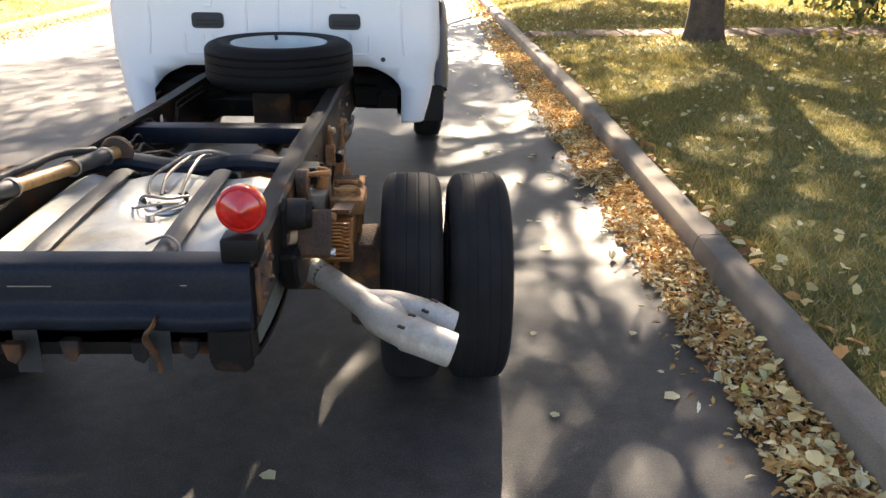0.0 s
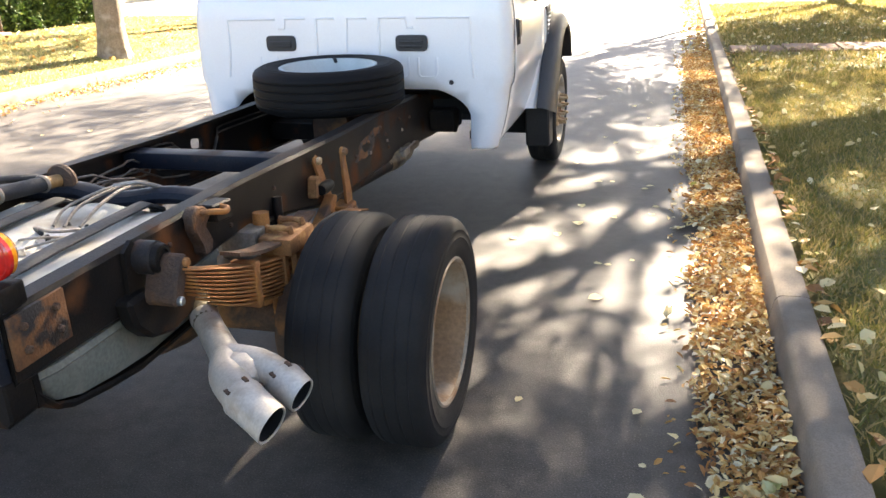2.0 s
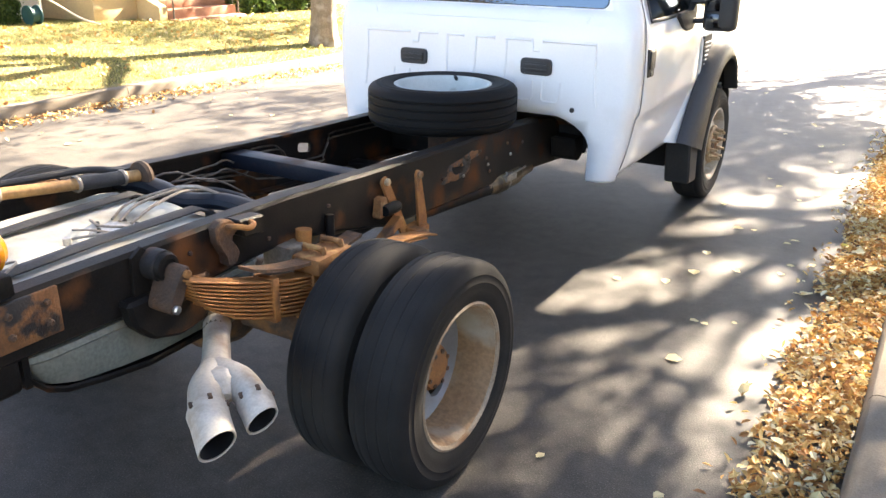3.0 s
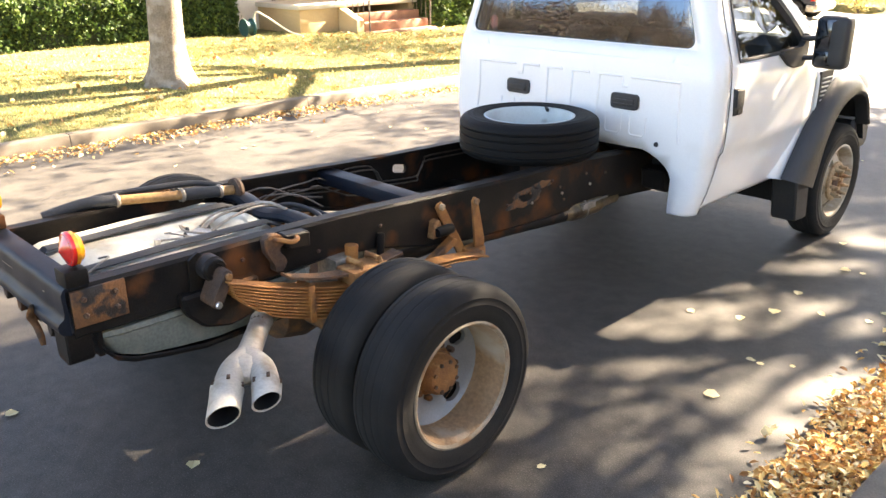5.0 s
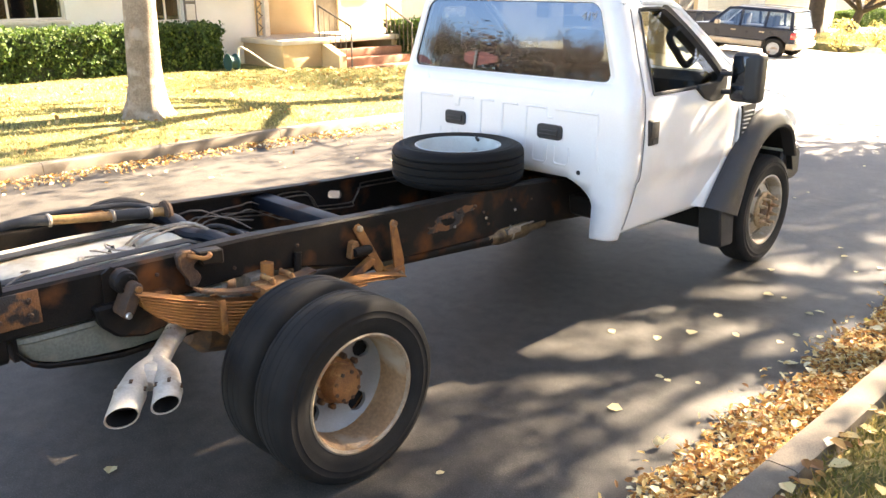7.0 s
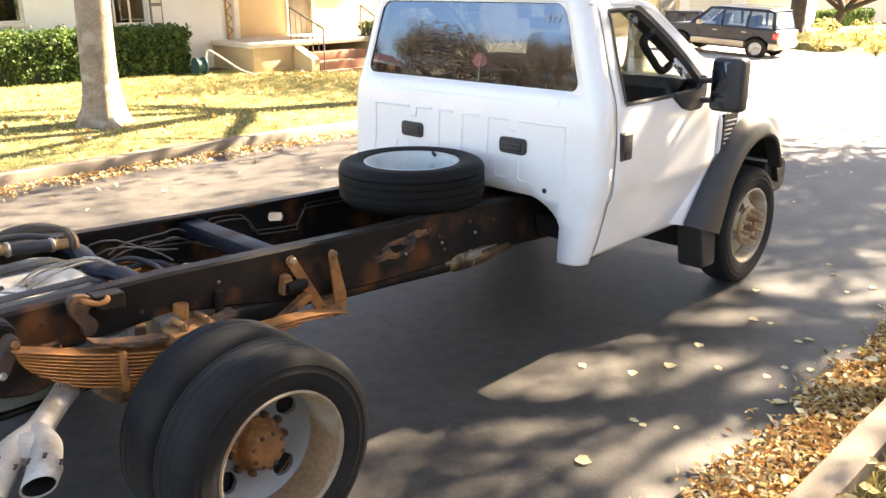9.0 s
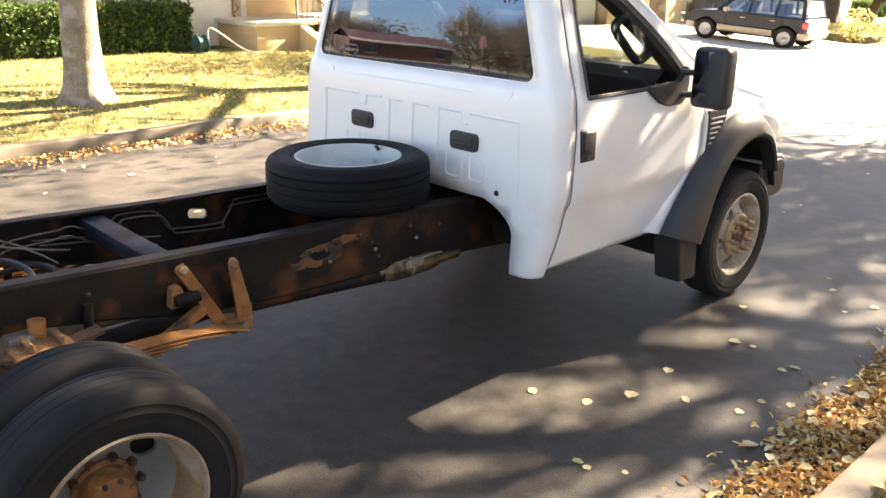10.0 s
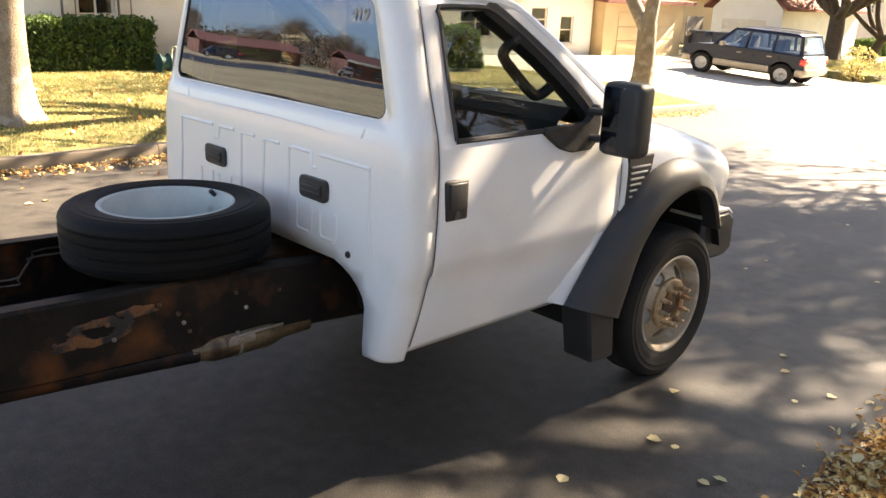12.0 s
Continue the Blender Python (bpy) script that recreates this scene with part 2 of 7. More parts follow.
    roof=mat("red_brown_roof", (0.22, 0.075, 0.05), (0.15, 0.055, 0.04), 3, 0.9, fine=40, bump=0.6, per_object=0.2),
    brick=mat("red_brick", (0.20, 0.085, 0.055), (0.15, 0.065, 0.045), 4, 0.9, fine=40, bump=0.5, per_object=0.15),
    drive=mat("driveway_concrete", (0.46, 0.43, 0.37), (0.38, 0.35, 0.30), 1, 0.85, fine=60, bump=0.3),
    step=mat("red_brown_step", (0.36, 0.19, 0.12), (0.27, 0.13, 0.08), 5, 0.85, fine=60, bump=0.3),
    iron=mat("wrought_iron", (0.10, 0.085, 0.07), (0.16, 0.13, 0.10), 9, 0.7, fine=90),
    suv_paint=mat("dark_blue_green_paint", (0.008, 0.013, 0.026), (0.012, 0.018, 0.033), 2, 0.3, fine=20, bump=0.01),
    suv_gold=mat("beige_cladding_paint", (0.34, 0.29, 0.22), (0.30, 0.25, 0.19), 2, 0.35, 0.2, fine=20, bump=0.01),
    bin=mat("grey_bin_plastic", (0.07, 0.08, 0.10), None, 3, 0.5),
    path=mat("path_paving", (0.19, 0.115, 0.075), (0.14, 0.085, 0.055), 2, 0.9, fine=60, bump=0.5, spot=(0.30, 0.17, 0.08), spot_scale=14, spot_at=0.58),
    pane_dark=glass("window_pane", (0.25, 0.27, 0.28), 1.3),
    # cab_glass: blue sheen puts deep sky colour into the pane's reflection
    cab_glass=glass("cab_glass", (0.085, 0.09, 0.09), 1.75, (0.42, 0.61, 0.99)),
    side_glass=glass("side_glass", (0.56, 0.60, 0.59), 1.05),
    mirror=mat("dark_mirror", (0.07, 0.075, 0.085), None, 5, 0.06, 1.0, fine=50, bump=0.0),
    teal=mat("teal_plastic", (0.03, 0.10, 0.10), None, 5, 0.5),
    marking=mat("white_marker", (0.42, 0.45, 0.48), (0.2, 0.22, 0.24), 60, 0.9),
    dry_lawn=mat("straw_lawn", (0.46, 0.32, 0.16), (0.33, 0.23, 0.115), 0.25, 0.95, fine=3, bump=0, grain=0.3),
    hill=mat("wooded_hill", (0.12, 0.085, 0.055), (0.05, 0.042, 0.028), 0.035, 0.95, fine=0.12, bump=0, grain=0.5),
)
for k in ("tyre", "suv_paint"):
    M[k].node_tree.nodes["Principled BSDF"].inputs["Specular IOR Level"].default_value = 0.22
for k in ("frame", "blue_black", "frame_worn"):
    M[k].node_tree.nodes["Principled BSDF"].inputs["Specular IOR Level"].default_value = 0.12
M["red_lens"] = mat("red_lens", (0.62, 0.02, 0.012), (0.5, 0.012, 0.008), 20, 0.12, fine=60, bump=0.05, coat=0.8)
M["amber_lens"] = mat("amber_lens", (0.75, 0.30, 0.02), (0.65, 0.24, 0.01), 20, 0.15, fine=60, bump=0.05, coat=0.8)
M["leaf_litter"] = leaf_mat("dry_leaves", [(0.0, (0.22, 0.095, 0.03)), (0.2, (0.42, 0.19, 0.05)), (0.5, (0.56, 0.33, 0.10)), (0.72, (0.67, 0.49, 0.20)), (0.88, (0.73, 0.61, 0.34)), (1.0, (0.80, 0.72, 0.50))], 0.2)
M["leaf_pale"] = leaf_mat("pale_fallen_leaves", [(0.0, (0.56, 0.40, 0.15)), (0.5, (0.66, 0.55, 0.28)), (0.8, (0.72, 0.65, 0.42)), (1.0, (0.45, 0.42, 0.10))], 0.2)
for key, amount in (("spare_tyre", 0.14), ("tyre", 0.28)):
    M[key].node_tree.nodes["Principled BSDF"].inputs["Specular IOR Level"].default_value = amount
# two copies of the grass: shade and sunlight are put into their colours
M["grass"] = leaf_mat("shaded_lawn_grass", [(0.0, (0.14, 0.15, 0.035)), (0.4, (0.22, 0.20, 0.05)), (0.65, (0.36, 0.265, 0.095)), (1.0, (0.46, 0.34, 0.14))], 0.35, 0.75)
M["grass_sunny"] = leaf_mat("sunlit_dry_lawn_grass", [(0.0, (0.20, 0.21, 0.065)), (0.45, (0.33, 0.31, 0.105)), (0.75, (0.46, 0.39, 0.16)), (1.0, (0.55, 0.47, 0.25))], 0.3, 0.7)
M["thin_paper"] = leaf_mat("thin_paper", [(0.0, (0.74, 0.77, 0.82)), (1.0, (0.78, 0.80, 0.84))], 0.5)
M["crown"] = leaf_mat("autumn_crown", [(0.0, (0.07, 0.09, 0.02)), (0.5, (0.15, 0.14, 0.03)), (0.8, (0.32, 0.24, 0.05)), (1.0, (0.45, 0.32, 0.07))], 0.35)
M["brown_crown"] = leaf_mat("brown_crown", [(0.0, (0.08, 0.045, 0.03)), (0.5, (0.20, 0.11, 0.06)), (0.8, (0.30, 0.19, 0.10)), (1.0, (0.14, 0.14, 0.05))], 0.3)
M["hedge"] = leaf_mat("hedge_leaves", [(0.0, (0.02, 0.045, 0.01)), (0.5, (0.05, 0.10, 0.02)), (0.85, (0.10, 0.16, 0.03)), (1.0, (0.15, 0.19, 0.05))], 0.25, 0.75)
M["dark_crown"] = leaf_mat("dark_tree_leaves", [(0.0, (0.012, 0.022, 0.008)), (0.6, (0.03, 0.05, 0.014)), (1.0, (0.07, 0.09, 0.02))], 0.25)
M["yellow_plants"] = leaf_mat("yellow_flowers", [(0.0, (0.16, 0.17, 0.06)), (0.4, (0.45, 0.37, 0.13)), (1.0, (0.60, 0.50, 0.22))], 0.3)


# ---- mesh helpers ----
def part(name, bm, material, parent=None, label="", smooth=32, recalc=True):
    """Links a bmesh as ONE mesh object under a thing or a part."""
    if recalc:
        bmesh.ops.recalc_face_normals(bm, faces=bm.faces)
    me = bpy.data.meshes.new(name)
    bm.to_mesh(me)
    bm.free()
    me.materials.append(material)
    if smooth:
        me.polygons.foreach_set("use_smooth", [True] * len(me.polygons))
        me.set_sharp_from_angle(angle=radians(smooth))
    ob = new(name, me)
    ob.parent = parent
    if label:
        tagged(ob, label)
    return ob


def thing(name, at, label, category, group="", kind="", rz=0):
    ob = new(name)
    ob.empty_display_size = 0.2
    ob.matrix_world = pose(*at, 0, 0, rz)
    return tagged(ob, label, category, group, kind)


def B():
    return bmesh.new()


def facing(bm, way):
    """Turns a sheet's faces towards way."""
    bmesh.ops.recalc_face_normals(bm, faces=bm.faces)
    bm.normal_update()
    if sum(f.normal.dot(Vector(way)) for f in bm.faces) < 0:
        bmesh.ops.reverse_faces(bm, faces=bm.faces)


def sheet_part(name, bm, material, parent, label="", smooth=45, thick=0.02, centre=(0, 4.2, 1.2)):
    """A sheet-metal panel: faces turned outwards, thickness inwards."""
    bmesh.ops.recalc_face_normals(bm, faces=bm.faces)
    bm.normal_update()
    c = Vector(centre)
    if sum(f.normal.dot(f.calc_center_median() - c) * f.calc_area() for f in bm.faces) < 0:
        bmesh.ops.reverse_faces(bm, faces=bm.faces)
    ob = part(name, bm, material, parent, label, smooth, recalc=False)
    so = ob.modifiers.new("sheet", "SOLIDIFY")
    so.thickness, so.offset = thick, -1
    return ob


def box(bm, x0, x1, y0, y1, z0, z1, bevel=0.0, m=None, segs=2):
    r = bmesh.ops.create_cube(bm, size=1.0)
    mm = Matrix.Translation(((x0 + x1) / 2, (y0 + y1) / 2, (z0 + z1) / 2)) @ Matrix.Diagonal((abs(x1 - x0), abs(y1 - y0), abs(z1 - z0), 1))
    bmesh.ops.transform(bm, matrix=(m @ mm) if m else mm, verts=r["verts"])
    if bevel:
        es = list({e for v in r["verts"] for e in v.link_edges})
        bmesh.ops.bevel(bm, geom=es, offset=bevel, segments=segs, affect="EDGES", profile=0.5)
    return bm


def grid(bm, rows, skip=None, closed=False):
    """Quads over rows of points; skip(i, j) leaves a cell open."""
    vs = [[bm.verts.new(p) for p in r] for r in rows]
    n = len(rows[0])
    for i in range(len(rows) - 1):
        for j in range(n if closed else n - 1):
            if skip and skip(i, j):
                continue
            bm.faces.new((vs[i][j], vs[i][(j + 1) % n], vs[i + 1][(j + 1) % n], vs[i + 1][j]))
    return vs


AX = {"x": Matrix.Rotation(radians(90), 4, "Y"), "y": Matrix.Rotation(radians(-90), 4, "X"), "z": Matrix.Identity(4), "-x": Matrix.Rotation(radians(-90), 4, "Y")}


def lathe(bm, prof, at=(0, 0, 0), axis="x", segs=48, loop=False, m=None):
    """Turns a profile of (radius, along) round an axis."""
    mm = (m or Matrix.Identity(4)) @ Matrix.Translation(at) @ AX[axis]
    rows = [[mm @ Vector((r * math.cos(2 * math.pi * k / segs), r * math.sin(2 * math.pi * k / segs), a)) for k in range(segs)] for r, a in prof]
    if loop:
        rows.append(rows[0])
    vs = [[bm.verts.new(p) for p in r] for r in (rows[:-1] if loop else rows)]
    if loop:
        vs.append(vs[0])
    for i in range(len(vs) - 1):
        for j in range(segs):
            bm.faces.new((vs[i][j], vs[i][(j + 1) % segs], vs[i + 1][(j + 1) % segs], vs[i + 1][j]))
    if not loop:
        for ring, r in ((vs[0], prof[0][0]), (vs[-1], prof[-1][0])):
            if r > 1e-5:
                bm.faces.new(ring)
    return bm


def spline(pts, n=6):
    """Catmull-Rom through the points."""
    p = [Vector(q) for q in pts]
    if len(p) < 3:
        return p
    out = []
    for i in range(len(p) - 1):
        a, b, c, d = p[max(i - 1, 0)], p[i], p[i + 1], p[min(i + 2, len(p) - 1)]
        for k in range(n):
            t = k / n
            out.append(0.5 * ((2 * b) + (c - a) * t + (2 * a - 5 * b + 4 * c - d) * t * t + (3 * b - a - 3 * c + d) * t ** 3))
    return out + [p[-1]]


def tube(bm, pts, r, segs=10, n=5, cap=True, flat=1.0):
    """A round bar along a smooth line; r is a number or one for each control point."""
    path = spline(pts, n)
    rr = [r] * len(path) if not isinstance(r, (list, tuple)) else [float(np.interp(i / (len(path) - 1), np.linspace(0, 1, len(r)), r)) for i in range(len(path))]
    up = Vector((0, 0, 1)) if abs((path[1] - path[0]).normalized().z) < 0.9 else Vector((1, 0, 0))
    rows = []
    for i, p in enumerate(path):
        d = (path[min(i + 1, len(path) - 1)] - path[max(i - 1, 0)]).normalized()
        s = d.cross(up).normalized()
        up = s.cross(d).normalized()
        rows.append([p + rr[i] * (s * math.cos(2 * math.pi * k / segs) + flat * up * math.sin(2 * math.pi * k / segs)) for k in range(segs)])
    vs = grid(bm, rows, closed=True)
    if cap:
        bm.faces.new(vs[0])
        bm.faces.new(vs[-1])
    return bm


def prism(bm, poly, axis, a0, a1, bevel=0.0):
    """A flat outline pushed through along x, y or z; poly holds the other two coordinates in order."""
    def at(u, v, a):
        return {"x": (a, u, v), "y": (u, a, v), "z": (u, v, a)}[axis]
    lo, hi = [bm.verts.new(at(u, v, a0)) for u, v in poly], [bm.verts.new(at(u, v, a1)) for u, v in poly]
    fs = [bm.faces.new(lo), bm.faces.new(hi)]
    k = len(poly)
    for i in range(k):
        fs.append(bm.faces.new((lo[i], lo[(i + 1) % k], hi[(i + 1) % k], hi[i])))
    if bevel:
        bmesh.ops.bevel(bm, geom=list({e for f in fs for e in f.edges}), offset=bevel, segments=1, affect="EDGES")
    return bm


def lerp(xs, ys):
    return lambda v: float(np.interp(v, xs, ys))


def soup(name, verts, faces, material, parent=None, label=""):
    me = bpy.data.meshes.new(name)
    me.from_pydata(verts, [], faces)
    me.materials.append(material)
    ob = new(name, me)
    ob.parent = parent
    if label:
        tagged(ob, label)
    return ob


def leaf_cloud(centres, size, rng, shape=0.55, flat=None, fold=0.12, oval=False):
    """Verts and faces of small folded leaves, one at each centre. flat: how far they lie level (0 to 1)."""
    c = np.asarray(centres, float)
    k = len(c)
    d = rng.normal(size=(k, 3))
    nrm = rng.normal(size=(k, 3))
    if flat is not None:
        nrm = nrm * (1 - flat) + np.array((0, 0, 1.0)) * flat * 1.6
    nrm /= np.linalg.norm(nrm, axis=1)[:, None]
    d -= nrm * (d * nrm).sum(1)[:, None]
    d /= np.linalg.norm(d, axis=1)[:, None]
    s = np.cross(nrm, d)
    L = (size * (0.6 + 0.8 * rng.random(k)))[:, None]
    Wd = L * shape * (0.8 + 0.4 * rng.random(k))[:, None]
    if oval:
        up = nrm * L * fold
        v = np.stack([c - d * L / 2, c - d * L * 0.28 + s * Wd * 0.4 + up, c + d * L * 0.12 + s * Wd * 0.5 + up, c + d * L / 2, c + d * L * 0.14 - s * Wd * 0.5 + up * 0.7, c - d * L * 0.28 - s * Wd * 0.38 + up * 0.7], 1)
        i = np.arange(k)[:, None] * 6
        f = np.concatenate([i + np.array([0, 1, 2, 3]), i + np.array([0, 3, 4, 5])], 1).reshape(-1, 4)
        return v.reshape(-1, 3).tolist(), f.tolist()
    v = np.stack([c - d * L / 2, c - d * L * 0.05 + s * Wd / 2 + nrm * L * fold, c + d * L / 2, c - d * L * 0.05 - s * Wd / 2 + nrm * L * fold * 0.7], 1)
    i = np.arange(k)[:, None] * 4
    f = np.concatenate([i + np.array([0, 1, 2]), i + np.array([0, 2, 3])], 1).reshape(-1, 3)
    return v.reshape(-1, 3).tolist(), f.tolist()


# ---- ground, road and kerbs ----
def drop(y):
    """The street falls away gently ahead of the truck."""
    return -0.022 * min(max(0.0, y - 6.0), 60.0)


def kerb_x(y):
    return 2.345 + 0.009 * max(-60.0, min(60.0, y))


FAR_KERB = -5.72
left_rise = lerp([-400, -30, -14, -10, -8, -6.6, -5.9], [0.9, 0.6, 0.34, 0.33, 0.30, 0.19, 0.13])
right_rise = lerp([2.5, 3.2, 6, 10, 30, 400], [0.12, 0.15, 0.20, 0.26, 0.5, 0.8])


def ground_z(x, y):
    """Height of lawn or road at a place."""
    if FAR_KERB - 0.16 < x < kerb_x(y) + 0.16:
        return drop(y)
    if x < 0:
        drive = 1.0 if not 17.4 < y < 31.5 else 0.1
        return drop(y) + left_rise(x) * drive
    return drop(y) + right_rise(x)


def build_ground():
    ys = sorted([-400, -150, -60, -30, -20, -14, 400, 150, 90, 66, 17.3, 17.5, 21, 25.5, 31.4, 31.7] + [-10 + 1.5 * i for i in range(48) if not 17.0 < -10 + 1.5 * i < 32])
    xl = [-400, -150, -60, -30, -20, -16, -14, -12, -11, -10, -9, -8, -7.3, -6.6, -6.2, -5.89]
    xr = [2.5, 2.8, 3.2, 4, 5, 6, 8, 10, 14, 20, 30, 60, 150, 400]
    bm, rows = B(), []
    for y in ys:
        s = kerb_x(y) - 2.345
        r = []
        for x in xl:
            r.append((x, y, ground_z(x, y) + 0.012 * noise.noise(Vector((x, y, 0)) * 0.8)))
        r += [(-5.88, y, drop(y) - 0.06), (2.49 + s, y, drop(y) - 0.06)]
        for x in xr:
            r.append((x + s, y, ground_z(x + s, y) + 0.012 * noise.noise(Vector((x, y, 3)) * 0.8)))
        rows.append(r)
    grid(bm, rows)
    return tagged(part("ground", bm, M["soil"], smooth=40), "autumn lawn soil on both sides of the street", "ground", kind="structure")


def build_road():
    bm, rows = B(), []
    for y in [-200, -60, -20] + [-10 + 1.0 * i for i in range(76)] + [100, 200]:
        a, b = FAR_KERB, kerb_x(y)
        rows.append([(a + (b - a) * t, y, drop(y)) for t in (0, 0.1, 0.25, 0.4, 0.55, 0.7, 0.85, 0.95, 1)])
    grid(bm, rows)
    return tagged(part("road", bm, M["asphalt"], smooth=40), "worn grey asphalt street with dappled tree shade", "road", kind="structure")


ground = build_ground()
road = build_road()


# ---- trees ----
def tree(at, r, fork, height, spread, limbs, clumps, per, size, bark, leaf, label, seed, lean=(0, 0), clump_r=0.45, rz=0, reach=(0, 0), flare=0.55, limb_r=0.55):
    rng = np.random.default_rng(seed)
    x, y = at
    z = ground_z(x, y) - 0.04
    ob = thing("tree", (x, y, z), label, "tree", "street trees")
    bm = B()
    # trunk with root flare
    segs = 20
    rows = []
    top = Vector((lean[0], lean[1], fork))
    for i, t in enumerate((0, 0.03, 0.07, 0.14, 0.25, 0.45, 0.7, 0.9, 1.0)):
        c = top * t
        ring = []
        for k in range(segs):
            a = 2 * math.pi * k / segs
            lobes = 1 + flare * math.exp(-t * fork / 0.2) * (0.62 + 0.38 * math.cos(5 * a + seed)) + 0.04 * math.cos(3 * a + i)
            rr = r * (1 - 0.18 * t) * lobes
            ring.append((c.x + rr * math.cos(a), c.y + rr * math.sin(a), c.z))
        rows.append(ring)
    vs = grid(bm, rows, closed=True)
    bm.faces.new(vs[-1])
    tips = []

    def limb(p, d, length, rad, level):
        pts, q, v = [p], p.copy(), d.normalized()
        for _ in range(3):
            v = (v + Vector(rng.normal(size=3)) * 0.22 + Vector((0, 0, 0.08))).normalized()
            q = q + v * length / 3
            pts.append(q.copy())
        tube(bm, pts, [rad, rad * 0.82, rad * 0.66, rad * 0.45], segs=8 if level == 0 else 5, n=3 if level == 0 else 2)
        tips.extend(pts[2:])
        if level < 3:
            for _ in range((5, 4, 3)[level]):
                k = rng.uniform(0.45, 1.0)
                base = pts[1].lerp(pts[3], k)
                side = Vector(rng.normal(size=3))
                side.z = abs(side.z) * 0.5
                limb(base, v * 0.55 + side.normalized() * 0.9, length * rng.uniform(0.5, 0.7), rad * 0.42, level + 1)

    for k in range(limbs):
        a = 2 * math.pi * (k + rng.uniform(-0.25, 0.25)) / limbs + rz
        d = Vector((math.cos(a) * spread * 0.42 + reach[0], math.sin(a) * spread * 0.42 + reach[1], (height - fork) * 0.42))
        limb(top - Vector((0, 0, r * 0.6)), d, d.length * rng.uniform(0.85, 1.1), r * limb_r, 0)
    part("trunk", bm, bark, ob, smooth=50, recalc=False)
    # crown: loose clumps round the twigs
    tips_a = np.array([tuple(t) for t in tips])
    pick = tips_a[rng.integers(0, len(tips_a), clumps)] + rng.normal(size=(clumps, 3)) * 0.35
    c = np.repeat(pick, per, 0) + rng.normal(size=(clumps * per, 3)) * clump_r * np.array((1, 1, 0.7))
    v, f = leaf_cloud(c, size, rng, 0.7)
    soup("crown", v, f, leaf, ob)
    return ob


tree((5.15, 10.5), 0.25, 2.8, 11.5, 11.0, 9, 1700, 36, 0.096, M["bark_dark"], M["crown"], "thick street tree with dark bark on the shaded lawn", 3114, reach=(-1.0, 0.3), clump_r=0.38)
# added out of view, so that its crown dapples the road ahead
tree((6.2, 24.6), 0.27, 2.8, 10.5, 11.0, 8, 2000, 42, 0.118, M["bark_dark"], M["crown"], "unseen leafy tree added to shade the road", 2035, reach=(-1.4, -4.6), clump_r=0.30)
# another tree added out of view, to cast shade over the near lawn
tree((10.6, 13.2), 0.25, 2.8, 10.5, 9.5, 7, 480, 34, 0.13, M["bark_dark"], M["crown"], "unseen leafy tree added to shade the near lawn", 18, clump_r=0.5)
tree((-7.46, 4.27), 0.228, 3.4, 9.5, 7.0, 6, 130, 22, 0.12, M["bark"], M["crown"], "grey street tree with flared roots on the sunny lawn", 13, lean=(0.12, 0.1), flare=1.0)
tree((-6.6, 10.0), 0.21, 3.0, 9.0, 6.5, 6, 110, 22, 0.12, M["bark"], M["crown"], "grey street tree beside the far kerb", 14)
tree((-7.3, 17.0), 0.24, 1.45, 8.0, 3.6, 2, 200, 22, 0.12, M["bark"], M["crown"], "forked street tree with pale bark", 15, rz=0.5, limb_r=0.68)
tree((-13.3, 41.0), 0.40, 2.2, 7.5, 7.5, 7, 420, 30, 0.2, M["bark_dark"], M["dark_crown"], "broad dark tree beyond the driveway", 16)
tree((-12.6, 43.5), 0.25, 1.2, 7.0, 7.5, 5, 160, 26, 0.2, M["bark_dark"], M["dark_crown"], "leaning dark tree with forked limbs", 17, lean=(0.5, 0))


# ---- houses across the street ----
def wall_cells(bm, plane, y0, y1, z0, z1, holes, thick, axis="x"):
    """A wall with openings right through it; plane is its outer face, thickness goes inwards (-x or +y)."""
    ys = sorted({y0, y1, *[v for h in holes for v in h[:2]]})
    zs = sorted({z0, z1, *[v for h in holes for v in h[2:]]})
    for a, b in zip(ys, ys[1:]):
        for c, d in zip(zs, zs[1:]):
            if any(h[0] <= a and b <= h[1] and h[2] <= c and d <= h[3] for h in holes):
                continue
            if axis == "x":
                box(bm, plane - thick, plane, a, b, c, d)
            else:
                box(bm, a, b, plane, plane + thick, c, d)
    bmesh.ops.remove_doubles(bm, verts=bm.verts, dist=1e-4)
    return bm


